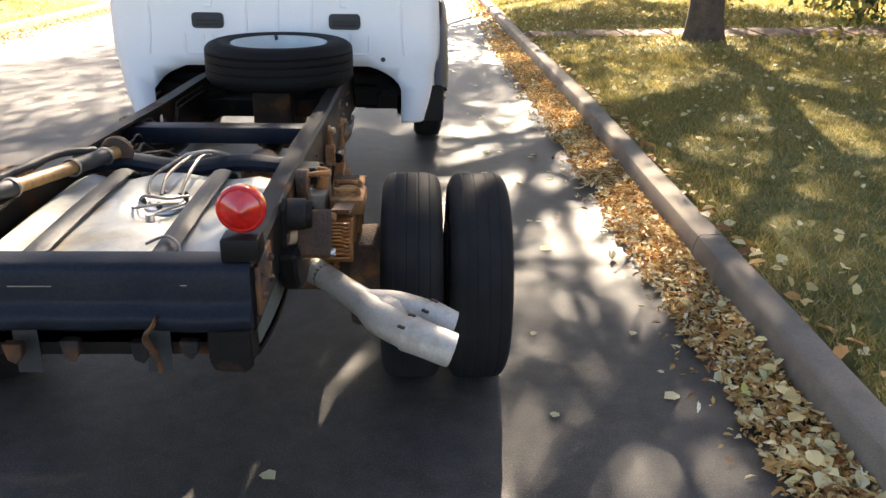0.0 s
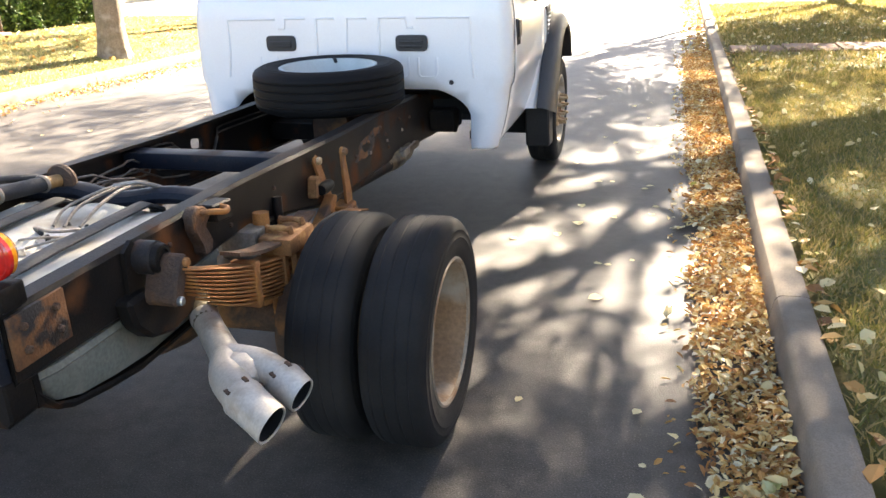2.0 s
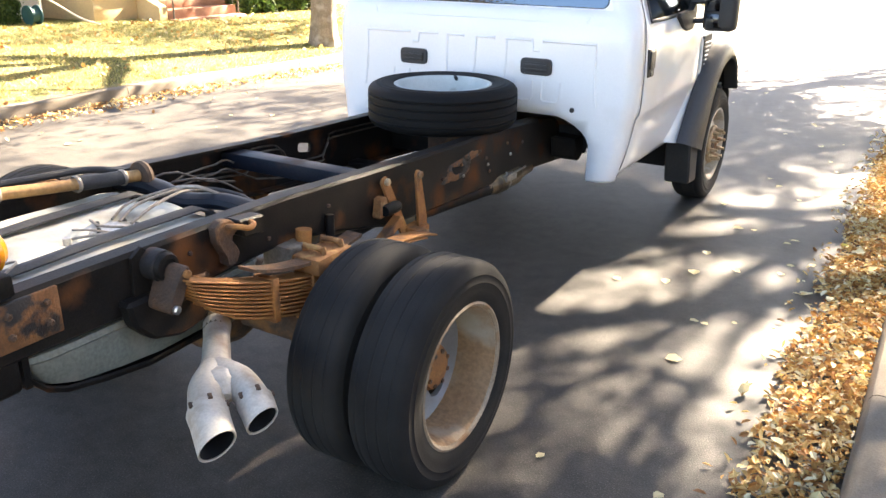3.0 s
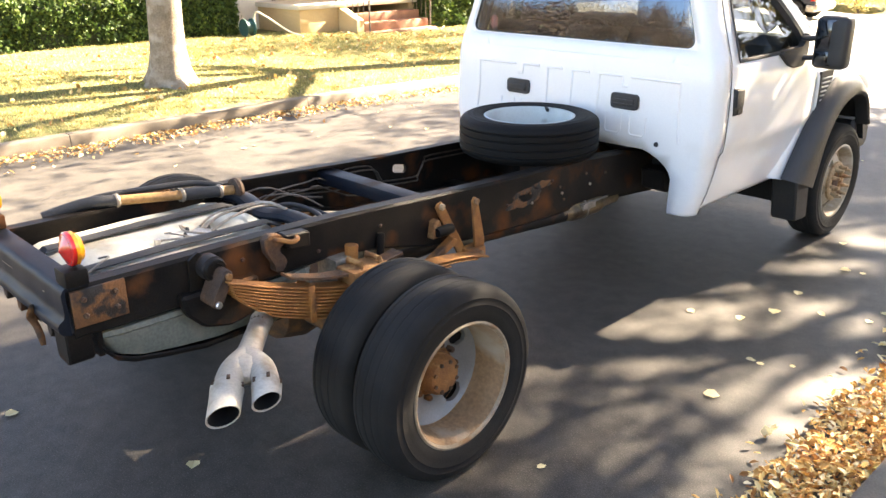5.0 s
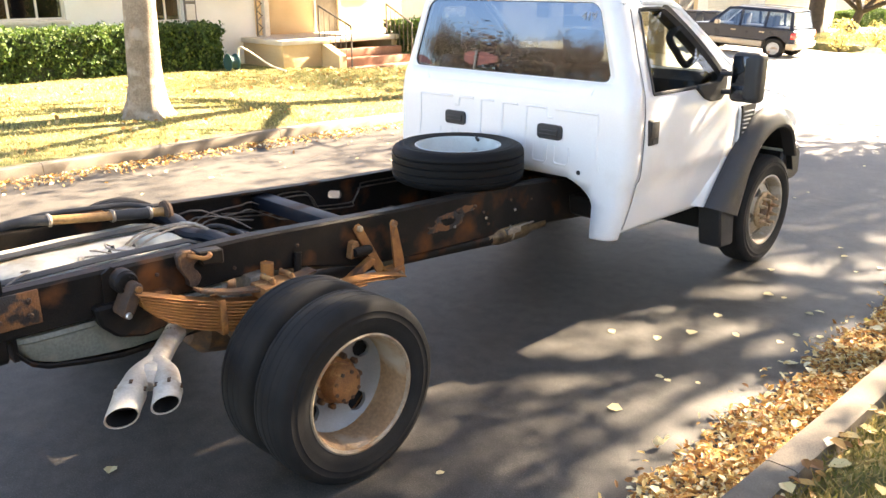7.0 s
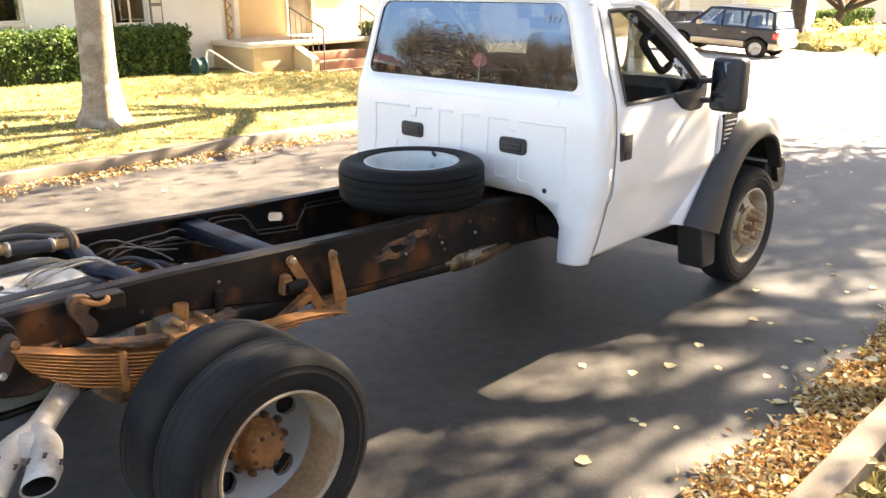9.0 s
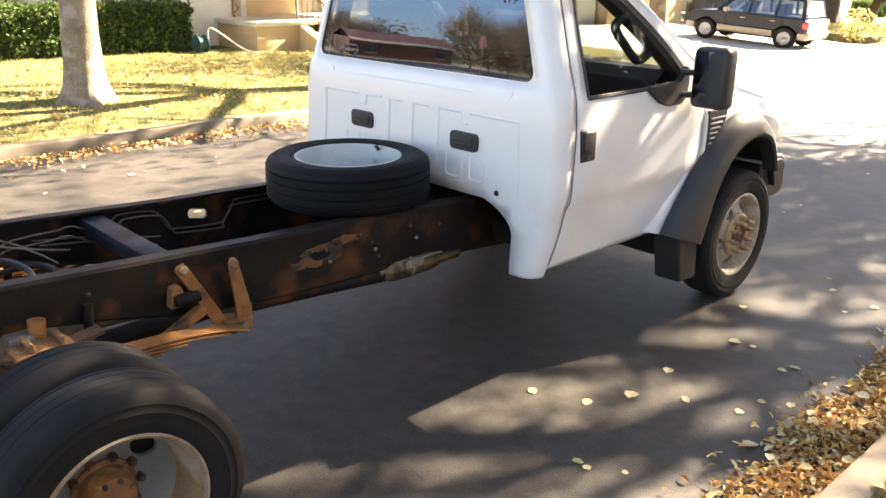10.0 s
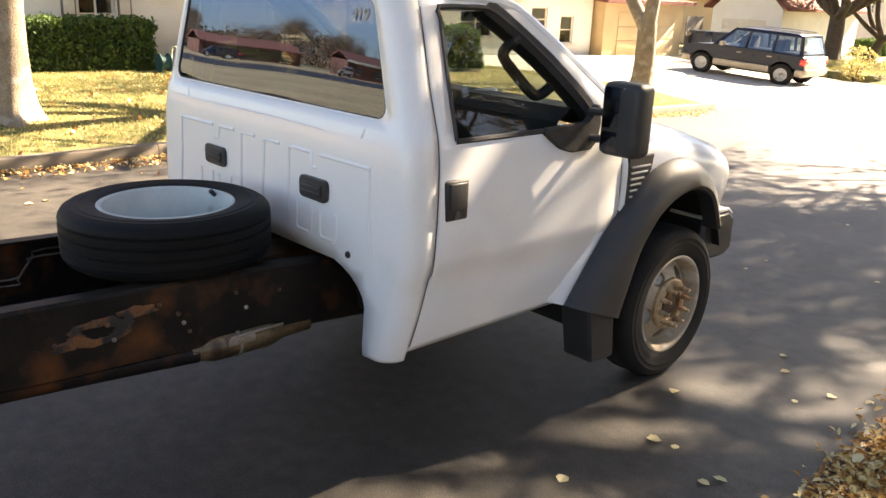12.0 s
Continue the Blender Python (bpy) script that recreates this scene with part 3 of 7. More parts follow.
def window(parent, plane, y0, y1, z0, z1, cols, rws, frame_mat, axis="x", sill=True):
    """A window set back in its opening: frame with bars, pane, sill. The empty stands at the opening's foot."""
    def bx(bm, a, b, c, d, p0, p1, bev=0.006):
        if axis == "x":
            box(bm, plane + p0, plane + p1, a, b, c, d, bev)
        else:
            box(bm, a, b, plane - p1, plane - p0, c, d, bev)
    bm, w = B(), 0.05
    bx(bm, y0, y0 + w, z0, z1, -0.12, -0.05)
    bx(bm, y1 - w, y1, z0, z1, -0.12, -0.05)
    bx(bm, y0 + w, y1 - w, z0, z0 + w, -0.12, -0.05)
    bx(bm, y0 + w, y1 - w, z1 - w, z1, -0.12, -0.05)
    for i in range(1, cols):
        c = y0 + (y1 - y0) * i / cols
        bx(bm, c - 0.018, c + 0.018, z0 + w, z1 - w, -0.11, -0.06, 0)
    for i in range(1, rws):
        c = z0 + (z1 - z0) * i / rws
        bx(bm, y0 + w, y1 - w, c - 0.015, c + 0.015, -0.108, -0.062, 0)
    win = part("window", bm, frame_mat, parent)
    bm = B()
    bx(bm, y0 + 0.02, y1 - 0.02, z0 + 0.02, z1 - 0.02, -0.095, -0.088, 0)
    part("pane", bm, M["pane_dark"], win)
    # dark grey panel that paints the dimness of the room
    bm = B()
    bx(bm, y0, y1, z0, z1, -0.45, -0.4, 0)
    part("blind", bm, M["seat"], win, "dim room behind the glass")
    if sill:
        bm = B()
        bx(bm, y0 - 0.06, y1 + 0.06, z0 - 0.07, z0 - 0.001, -0.1, 0.06)
        part("sill", bm, frame_mat, win)
    return win


def gable_roof(bm, x0, x1, y0, y1, z, rise, over=0.35, along="y"):
    if along == "y":
        xm = (x0 + x1) / 2
        prism(bm, [(x0 - over, z - 0.05), (xm, z + rise), (x1 + over, z - 0.05), (x1 + over, z + 0.08), (xm, z + rise + 0.15), (x0 - over, z + 0.08)], "y", y0 - over, y1 + over)
    else:
        ym = (y0 + y1) / 2
        prism(bm, [(y0 - over, z - 0.05), (ym, z + rise), (y1 + over, z - 0.05), (y1 + over, z + 0.08), (ym, z + rise + 0.15), (y0 - over, z + 0.08)], "x", x0 - over, x1 + over)


def porch_house():
    h = thing("house", (-12.9, 6.0, 0.1), "single-storey white stucco house with a tan porch", "house")
    off = Matrix.Translation((12.9, -6.0, -0.1))

    def p(name, bm, m, parent=h, label="", **k):
        bmesh.ops.transform(bm, matrix=off, verts=bm.verts)
        return part(name, bm, m, parent, label, **k)
    bm = B()
    wall_cells(bm, -12.9, 1.0, 9.5, 0.1, 3.2, [(7.07, 7.77, 1.22, 2.75), (3.9, 5.4, 1.33, 2.75)], 0.2)
    p("wall", bm, M["stucco_white"], label="white stucco wall")
    for a in (9.3, 1.0):
        bm = B()
        box(bm, -21, -13.1, a, a + 0.2, 0.1, 3.2)
        p("wall", bm, M["stucco_white"])
    bm = B()
    wall_cells(bm, -13.3, 9.5, 14.2, 0.1, 3.2, [(10.0, 10.6, 1.75, 2.75), (11.43, 12.11, 0.8, 2.85), (12.48, 13.2, 1.75, 2.75)], 0.2)
    p("wall", bm, M["stucco_tan"], label="tan stucco porch wall")
    for plane, a, b, c, d, m, cl in ((-12.9, 7.07, 7.77, 1.22, 2.75, M["trim"], 2), (-12.9, 3.9, 5.4, 1.33, 2.75, M["trim"], 3),
                                     (-13.3, 10.0, 10.6, 1.75, 2.75, M["dark_door"], 1), (-13.3, 12.48, 13.2, 1.75, 2.75, M["dark_door"], 2)):
        w = window(h, plane, a, b, c, d, cl, 3, m)
        w.data.transform(off)
        for ch in w.children:
            ch.data.transform(off)
    for a in (6.78, 7.81):
        bm = B()
        box(bm, -12.9, -12.86, a, a + 0.26, 1.19, 2.78, 0.004)
        sh = p("shutter", bm, M["dark_door"], label="dark louvred window shutter")
        for k in range(4):
            bm = B()
            box(bm, -12.862, -12.85, a + 0.03, a + 0.23, 1.25 + k * 0.385, 1.57 + k * 0.385, 0.003)
            p("panel", bm, M["trim"], sh)
    bm = B()
    box(bm, -13.4, -13.34, 11.43, 12.11, 0.8, 2.85, 0.004)
    d = p("door", bm, M["dark_door"], label="weathered wooden front door")
    bm = B()
    lathe(bm, [(0.03, 0), (0.03, 0.03), (0.02, 0.06)], (-13.34, 11.51, 1.8), "x", 12)
    p("door_knob", bm, M["steel"], d)
    for a in (11.37, 12.11):
        bm = B()
        box(bm, -13.32, -13.26, a, a + 0.06, 0.8, 2.9, 0.004)
        p("door_jamb", bm, M["trim"], d)
    bm = B()
    box(bm, -13.3, -11.3, 9.1, 14.2, 0.74, 0.84, 0.012)
    p("porch_floor", bm, M["trim"])
    bm = B()
    box(bm, -13.1, -11.36, 9.16, 10.15, 0.05, 0.738, 0.01)
    p("porch_base", bm, M["stucco_tan"])
    bm = B()
    prism(bm, [(-11.9, 0.05), (-11.9, 0.74), (-11.36, 0.74), (-10.75, 0.50), (-10.75, 0.05)], "y", 10.16, 10.36, 0.01)
    p("stair_cheek", bm, M["stucco_tan"])
    for k in range(3):
        bm = B()
        box(bm, -11.3, -10.45 - k * 0.3, 10.37, 12.2, 0.05 + k * 0.17, 0.26 + k * 0.17, 0.012)
        p("step", bm, M["step"], label="red-brown front step")
    bm = B()
    box(bm, -13.1, -11.4, 12.2, 14.2, 0.05, 0.738, 0.01)
    p("porch_base", bm, M["stucco_tan"])
    for x, a in ((-12.9, 9.66), (-11.55, 13.9)):
        bm = B()
        box(bm, x, x + 0.14, a, a + 0.13, 0.84, 3.1, 0.012)
        p("porch_post", bm, M["trim"])
    bm = B()
    for k in range(9):
        for t in (-1, 1):
            z = 0.9 + k * 0.26
            tube(bm, [(-12.84, 9.51, z), (-12.84, 9.65, z + t * 0.14)], 0.012, 6)
    box(bm, -12.86, -12.83, 9.505, 9.525, 0.84, 3.1)
    p("lattice", bm, M["dark_door"], label="brown wooden lattice beside the post")
    bm = B()
    gable_roof(bm, -21.2, -12.6, 0.9, 9.3, 3.15, 1.6, 0.4)
    p("roof", bm, M["roof"])
    bm = B()
    box(bm, -17, -11.1, 9.4, 14.5, 3.1, 3.35, 0.02)
    p("porch_roof", bm, M["roof"])
    return h


porch_house()


def hand_rail(x0, y0, z0, x1, z1, y_low):
    ob = thing("hand_rail", (x0, y0, z0), "wrought iron stair hand rail", "railing", "stair rails")
    a, b = Vector((0, 0, 0)), Vector((x1 - x0, y_low - y0, z1 - z0))
    for q, hgt in ((a, 0.68), (b, 0.84)):
        bm = B()
        tube(bm, [q, q + Vector((0, 0, hgt))], 0.018, 8)
        part("post", bm, M["iron"], ob)
    bm = B()
    tube(bm, [a + Vector((0, 0, 0.68)), a.lerp(b, 0.5) + Vector((0, 0, 0.76)), b + Vector((0, 0, 0.84))], 0.022, 8)
    part("top_bar", bm, M["iron"], ob)
    for k in range(1, 6):
        q = a.lerp(b, k / 6)
        bm = B()
        tube(bm, [q + Vector((0, 0, 0.05)), q + Vector((0, 0, 0.70 + 0.02 * k))], 0.008, 6)
        part("baluster", bm, M["iron"], ob)


hand_rail(-11.45, 10.18, 0.84, -10.6, 0.27, 10.38)
hand_rail(-11.45, 12.1, 0.84, -10.6, 0.27, 12.12)


def hedge(x0, x1, y0, y1, z0, z1, seed, label):
    rng = np.random.default_rng(seed)
    ob = thing("hedge", ((x0 + x1) / 2, (y0 + y1) / 2, z0), label, "hedge")
    hx, hy, hz = (x1 - x0) / 2, (y1 - y0) / 2, z1 - z0
    # core in darker leaf colours: shade between the outer leaves is painted in
    bm = B()
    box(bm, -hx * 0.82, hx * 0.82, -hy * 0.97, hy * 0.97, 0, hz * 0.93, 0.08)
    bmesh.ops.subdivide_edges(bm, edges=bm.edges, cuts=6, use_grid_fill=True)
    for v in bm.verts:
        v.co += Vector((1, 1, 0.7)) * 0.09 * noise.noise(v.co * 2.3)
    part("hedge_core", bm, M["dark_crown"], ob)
    n = int(2600 * (2 * hy * hz + 2 * hx * 2 * hy + 2 * hx * hz))
    c = rng.uniform(-1, 1, size=(n, 3)) * (hx, hy, hz / 2) + (0, 0, hz / 2)
    face = rng.integers(0, 5, n)
    c[face <= 1, 0] = hx
    c[face == 2, 2] = hz
    c[face == 3, 1] = hy
    c[face == 4, 1] = -hy
    bumps = np.array([noise.noise(Vector(p) * 2.3) + 0.5 * noise.noise(Vector(p) * 6) for p in c])
    c += rng.normal(size=(n, 3)) * 0.04 + (c - (0, 0, hz / 2)) / (hx, hy, hz) * (bumps[:, None] * 0.12 - 0.03)
    v, f = leaf_cloud(c, 0.075, rng, 0.6)
    soup("hedge_leaves", v, f, M["hedge"], ob)


hedge(-12.6, -11.8, 0.5, 8.05, 0.28, 1.17, 21, "clipped dense green hedge below the windows")
hedge(-11.7, -10.8, 12.35, 15.5, 0.2, 1.1, 22, "clipped green hedge beside the steps")


# ---- the truck ----
truck = thing("truck", (0, 0, 0), "white single-cab truck with a bare rusty black chassis, parked", "truck")


def rail(sign):
    """One C-shaped frame rail, flanges turned inwards."""
    ys = [-0.04, 0.3, 0.7, 1.1, 1.4, 1.7, 2.0, 2.4, 2.9, 3.3, 3.8, 4.6, 5.5]
    top = lerp([-0.04, 0.7, 1.1, 1.5, 2.0, 2.9, 3.3, 3.8, 5.5], [0.935, 0.93, 0.925, 0.905, 0.88, 0.855, 0.83, 0.76, 0.74])
    low = lerp([-0.04, 0.5, 0.9, 1.1, 1.4, 1.75, 2.2, 3.0, 3.3, 3.8, 5.5], [0.745, 0.735, 0.745, 0.75, 0.70, 0.62, 0.59, 0.56, 0.54, 0.50, 0.50])
    ys = sorted(set(ys + [2.12, 2.26] + [y for y in np.linspace(-0.04, 5.5, 40) if not 2.08 < y < 2.30]))
    xo, xi, fl, th = 0.435, 0.423, 0.365, 0.012
    rows = []
    for y in ys:
        t, b = top(y), low(y)
        z1, z0 = (min(max(z, b + 0.02), t - 0.02) for z in (0.81, 0.726))
        sec = [(fl, t), (xo - 0.012, t), (xo, t - 0.012), (xo, z1), (xo, z0), (xo, b + 0.012), (xo - 0.012, b), (fl, b), (fl, b + th), (xi, b + th), (xi, z0), (xi, z1), (xi, t - th), (fl, t - th)]
        rows.append([(sign * x, y, z) for x, z in sec])
    bm = B()
    slot = ys.index(2.12)
    vs = grid(bm, rows, (lambda i, j: sign < 0 and i == slot and j in (3, 10)), closed=True)
    bm.faces.new(vs[0])
    bm.faces.new(vs[-1])
    return part("frame_rail", bm, M["frame"], truck, "black frame rail with rust patches")


rail_r, rail_l = rail(1), rail(-1)
for y, z in ((0.62, 0.86), (0.98, 0.80), (1.32, 0.83), (2.18, 0.73), (2.36, 0.76), (2.38, 0.70), (2.55, 0.79), (2.62, 0.74), (2.64, 0.70), (2.66, 0.66), (2.86, 0.77), (2.9, 0.70), (3.05, 0.74)):
    for s in (1, -1):
        bm = B()
        lathe(bm, [(0.009, 0.0), (0.009, 0.005), (0.006, 0.008), (0.0, 0.009)], (s * 0.435, y, z), "x" if s > 0 else "-x", 8)
        part("rivet", bm, M["line_steel"] if z == 0.70 else M["rust_dark"], rail_r if s > 0 else rail_l)


def cross(y0, y1, z0, z1, x0=-0.42, x1=0.42, m="frame", name="crossmember", bev=0.008, label=""):
    bm = B()
    box(bm, x0, x1, y0, y1, z0, z1, bev)
    return part(name, bm, M[m], truck, label)


# rear beam: a folded plate with a dented rolled edge and a recessed lower channel
bm, rows = B(), []
for x in np.linspace(-0.43, 0.43, 24):
    w = 0.004 * noise.noise(Vector((x * 6, 0, 1))) + 0.003 * noise.noise(Vector((x * 17, 3, 1)))
    e = 0.010 * noise.noise(Vector((x * 5, 7, 2)))
    rows.append([(x, 0.03, 0.938), (x, -0.040, 0.940), (x, -0.056, 0.932), (x, -0.064 + w, 0.915), (x, -0.062 + w, 0.85), (x, -0.066 + w, 0.828 + e), (x, -0.082 + w, 0.818 + e), (x, -0.090 + w, 0.806 + e), (x, -0.088 + w, 0.785 + e), (x, -0.076 + w, 0.770 + e), (x, -0.05, 0.768), (x, -0.05, 0.925), (x, 0.03, 0.926)])
vs = grid(bm, rows, closed=True)
bm.faces.new(vs[0])
bm.faces.new(vs[-1])
rear_beam = part("rear_crossmember", bm, M["blue_black"], truck, "dented blue-black rear cross beam", smooth=50)
bm = B()
prism(bm, [(-0.02, 0.768), (0.06, 0.768), (0.06, 0.64), (0.04, 0.64), (0.04, 0.75), (-0.02, 0.75)], "x", -0.42, 0.40)
part("lower_channel", bm, M["frame"], rear_beam)
bm = B()
prism(bm, [(0.315, 0.768), (0.425, 0.768), (0.425, 0.665), (0.405, 0.645), (0.325, 0.652), (0.315, 0.68)], "y", -0.072, 0.02, 0.006)
part("corner_block", bm, M["frame"], rear_beam, "black box bracket at the beam's end")
for x, z, tall in ((-0.37, 0.665, 0.05), (-0.215, 0.66, 0.045), (-0.07, 0.665, 0.05), (0.105, 0.66, 0.05), (0.23, 0.672, 0.04)):
    bm = B()
    prism(bm, [(x, z + tall), (x + 0.05, z + tall), (x + 0.046, z + 0.008), (x + 0.03, z - 0.012), (x + 0.008, z)], "y", -0.03, 0.0, 0.003)
    part("tab", bm, M["frame_worn"], rear_beam, "worn hanging tab")
bm = B()
tube(bm, [(0.205, -0.094, 0.825), (0.195, -0.097, 0.795), (0.172, -0.096, 0.765), (0.178, -0.085, 0.73), (0.19, -0.08, 0.69), (0.195, -0.078, 0.655)], [0.006, 0.016, 0.015, 0.012, 0.013, 0.009], 8, n=4, flat=0.35)
part("bent_bracket", bm, M["rust_patch"], rear_beam, "bent rusty strip")
for x0, x1, z, h in ((-0.15, -0.045, 0.884, 0.003), (0.262, 0.278, 0.886, 0.003), (0.232, 0.252, 0.762, 0.008)):
    bm = B()
    box(bm, x0, x1, -0.0675, -0.066 if z > 0.8 else -0.06, z, z + h, 0.0005, m=None)
    part("scratch", bm, M["line_steel"], rear_beam, "bright bare metal scratch")
cross(1.60, 1.70, 0.80, 0.872, m="blue_black", label="blue-black steel crossmember")
cross(2.55, 2.65, 0.565, 0.615, m="frame")
cross(3.0, 3.2, 0.60, 0.70, m="frame")
# bowed crossmember over the axle
bm = B()
tube(bm, [(-0.42, 1.04, 0.86), (-0.2, 1.02, 0.885), (0.0, 1.0, 0.865), (0.2, 1.02, 0.885), (0.42, 1.04, 0.86)], 0.045, 10, flat=0.7)
part("crossmember", bm, M["blue_black"], truck, "bowed tubular crossmember")
# rusty end plates
for s in (1, -1):
    bm = B()
    box(bm, s * 0.436, s * 0.448, -0.04, 0.15, 0.79, 0.925, 0.004)
    ep = part("end_plate", bm, M["rust_patch"], truck, "rusty bolted end plate")
    for yy, zz in ((0.0, 0.83), (0.0, 0.89), (0.11, 0.83), (0.11, 0.89)):
        bm = B()
        lathe(bm, [(0.011, 0), (0.011, 0.008), (0.007, 0.012)], (s * 0.448, yy, zz), "x" if s > 0 else "-x", 6)
        part("bolt", bm, M["rust_dark"], ep)
    # lamp bracket and round lamp, red behind and amber ahead
    bm = B()
    box(bm, s * 0.36, s * 0.455, -0.05, 0.03, 0.94, 1.0, 0.008)
    lamp = part("tail_lamp", bm, M["frame"], truck, "round red and amber tail lamp on a stalk")
    bm = B()
    lathe(bm, [(0.0, -0.040), (0.03, -0.028), (0.056, -0.013)], (s * 0.41, 0.0, 1.064), "y", 12)
    lathe(bm, [(0.054, -0.016), (0.060, -0.012), (0.061, -0.002), (0.0, -0.002)], (s * 0.41, 0.0, 1.064), "y", 28)
    part("red_lens", bm, M["red_lens"], lamp, "red faceted lens", smooth=22)
    bm = B()
    lathe(bm, [(0.0, 0.0), (0.059, 0.0), (0.059, 0.012), (0.045, 0.03), (0.0, 0.036)], (s * 0.41, 0.0, 1.064), "y", 28)
    part("amber_lens", bm, M["amber_lens"], lamp, "amber lens")


# ---- wheels ----
def tyre_mesh(bm, R=0.405, w=0.225, rb=0.252, segs=64, at=(0, 0, 0), axis="x", m=None, groove=0.0022, gw=0.0045):
    """A worn road tyre: moulded rings on the side walls, round shoulders, four shallow grooves."""
    h = w / 2
    prof = [(rb, -h + 0.022), (rb + 0.012, -h + 0.010), (rb + 0.05, -h + 0.001), (rb + 0.075, -h), (rb + 0.079, -h - 0.0015), (rb + 0.083, -h), (R - 0.050, -h + 0.002), (R - 0.047, -h + 0.0005), (R - 0.041, -h + 0.003), (R - 0.028, -h + 0.008), (R - 0.014, -h + 0.017), (R - 0.005, -h + 0.030)]
    for g in (-0.062, -0.022, 0.022, 0.062):
        crown = R - 0.25 * g * g
        prof += [(crown, g - gw), (crown - groove, g - gw * 0.4), (crown - groove, g + gw * 0.4), (crown, g + gw)]
    prof += [(r, -a) for r, a in reversed(prof[:12])]
    prof += [(rb + 0.02, h - 0.035), (rb + 0.05, 0), (rb + 0.02, -h + 0.035)]
    return lathe(bm, prof, at, axis, segs, loop=True, m=m)


def disc_with_holes(bm, dish, r0, r1, holes, rc, hr, start, m, segs=48):
    """A dished disc from r0 to r1 with oval hand holes. dish(r): how far out it stands."""
    radii = [r0, rc - hr * 1.35, rc - hr * 0.45, rc + hr * 0.45, rc + hr * 1.35, r1]
    step = 2 * math.pi / segs
    width = 3
    def pt(r, a):
        return m @ Vector((dish(r), r * math.cos(a), r * math.sin(a)))
    vs = [[bm.verts.new(pt(r, k * step)) for k in range(segs)] for r in radii]
    centres = [int(round((start + i * 2 * math.pi / holes) / step)) % segs for i in range(holes)]
    cells = {(i, (c + d) % segs) for c in centres for d in range(-2, 2) for i in (1, 2, 3)}
    for i in range(len(radii) - 1):
        for k in range(segs):
            if (i, k) not in cells:
                bm.faces.new((vs[i][k], vs[i][(k + 1) % segs], vs[i + 1][(k + 1) % segs], vs[i + 1][k]))
    for c in centres:
        ring = [vs[1][(c + d) % segs] for d in range(-2, 3)] + [vs[i][(c + 2) % segs] for i in (2, 3)] + [vs[4][(c + d) % segs] for d in range(2, -3, -1)] + [vs[i][(c - 2) % segs] for i in (3, 2)]
        ca = c * step
        pos, inn, deep = [(1, d) for d in range(-2, 3)] + [(2, 2), (3, 2)] + [(4, d) for d in range(2, -3, -1)] + [(3, -2), (2, -2)], [], []
        for (ri, d) in pos:
            u, v = radii[ri] - rc, d * step * rc
            k = hr / math.hypot(u, v * 0.8)
            rr, aa = rc + u * k * 0.95, ca + v * k / rc
            inn.append(bm.verts.new(pt(rr, aa)))
            deep.append(bm.verts.new(pt(rr, aa) - (m.to_3x3() @ Vector((0.02, 0, 0)))))
        n = len(ring)
        for k in range(n):
            bm.faces.new((ring[k], ring[(k + 1) % n], inn[(k + 1) % n], inn[k]))
            bm.faces.new((inn[k], inn[(k + 1) % n], deep[(k + 1) % n], deep[k]))
    return bm


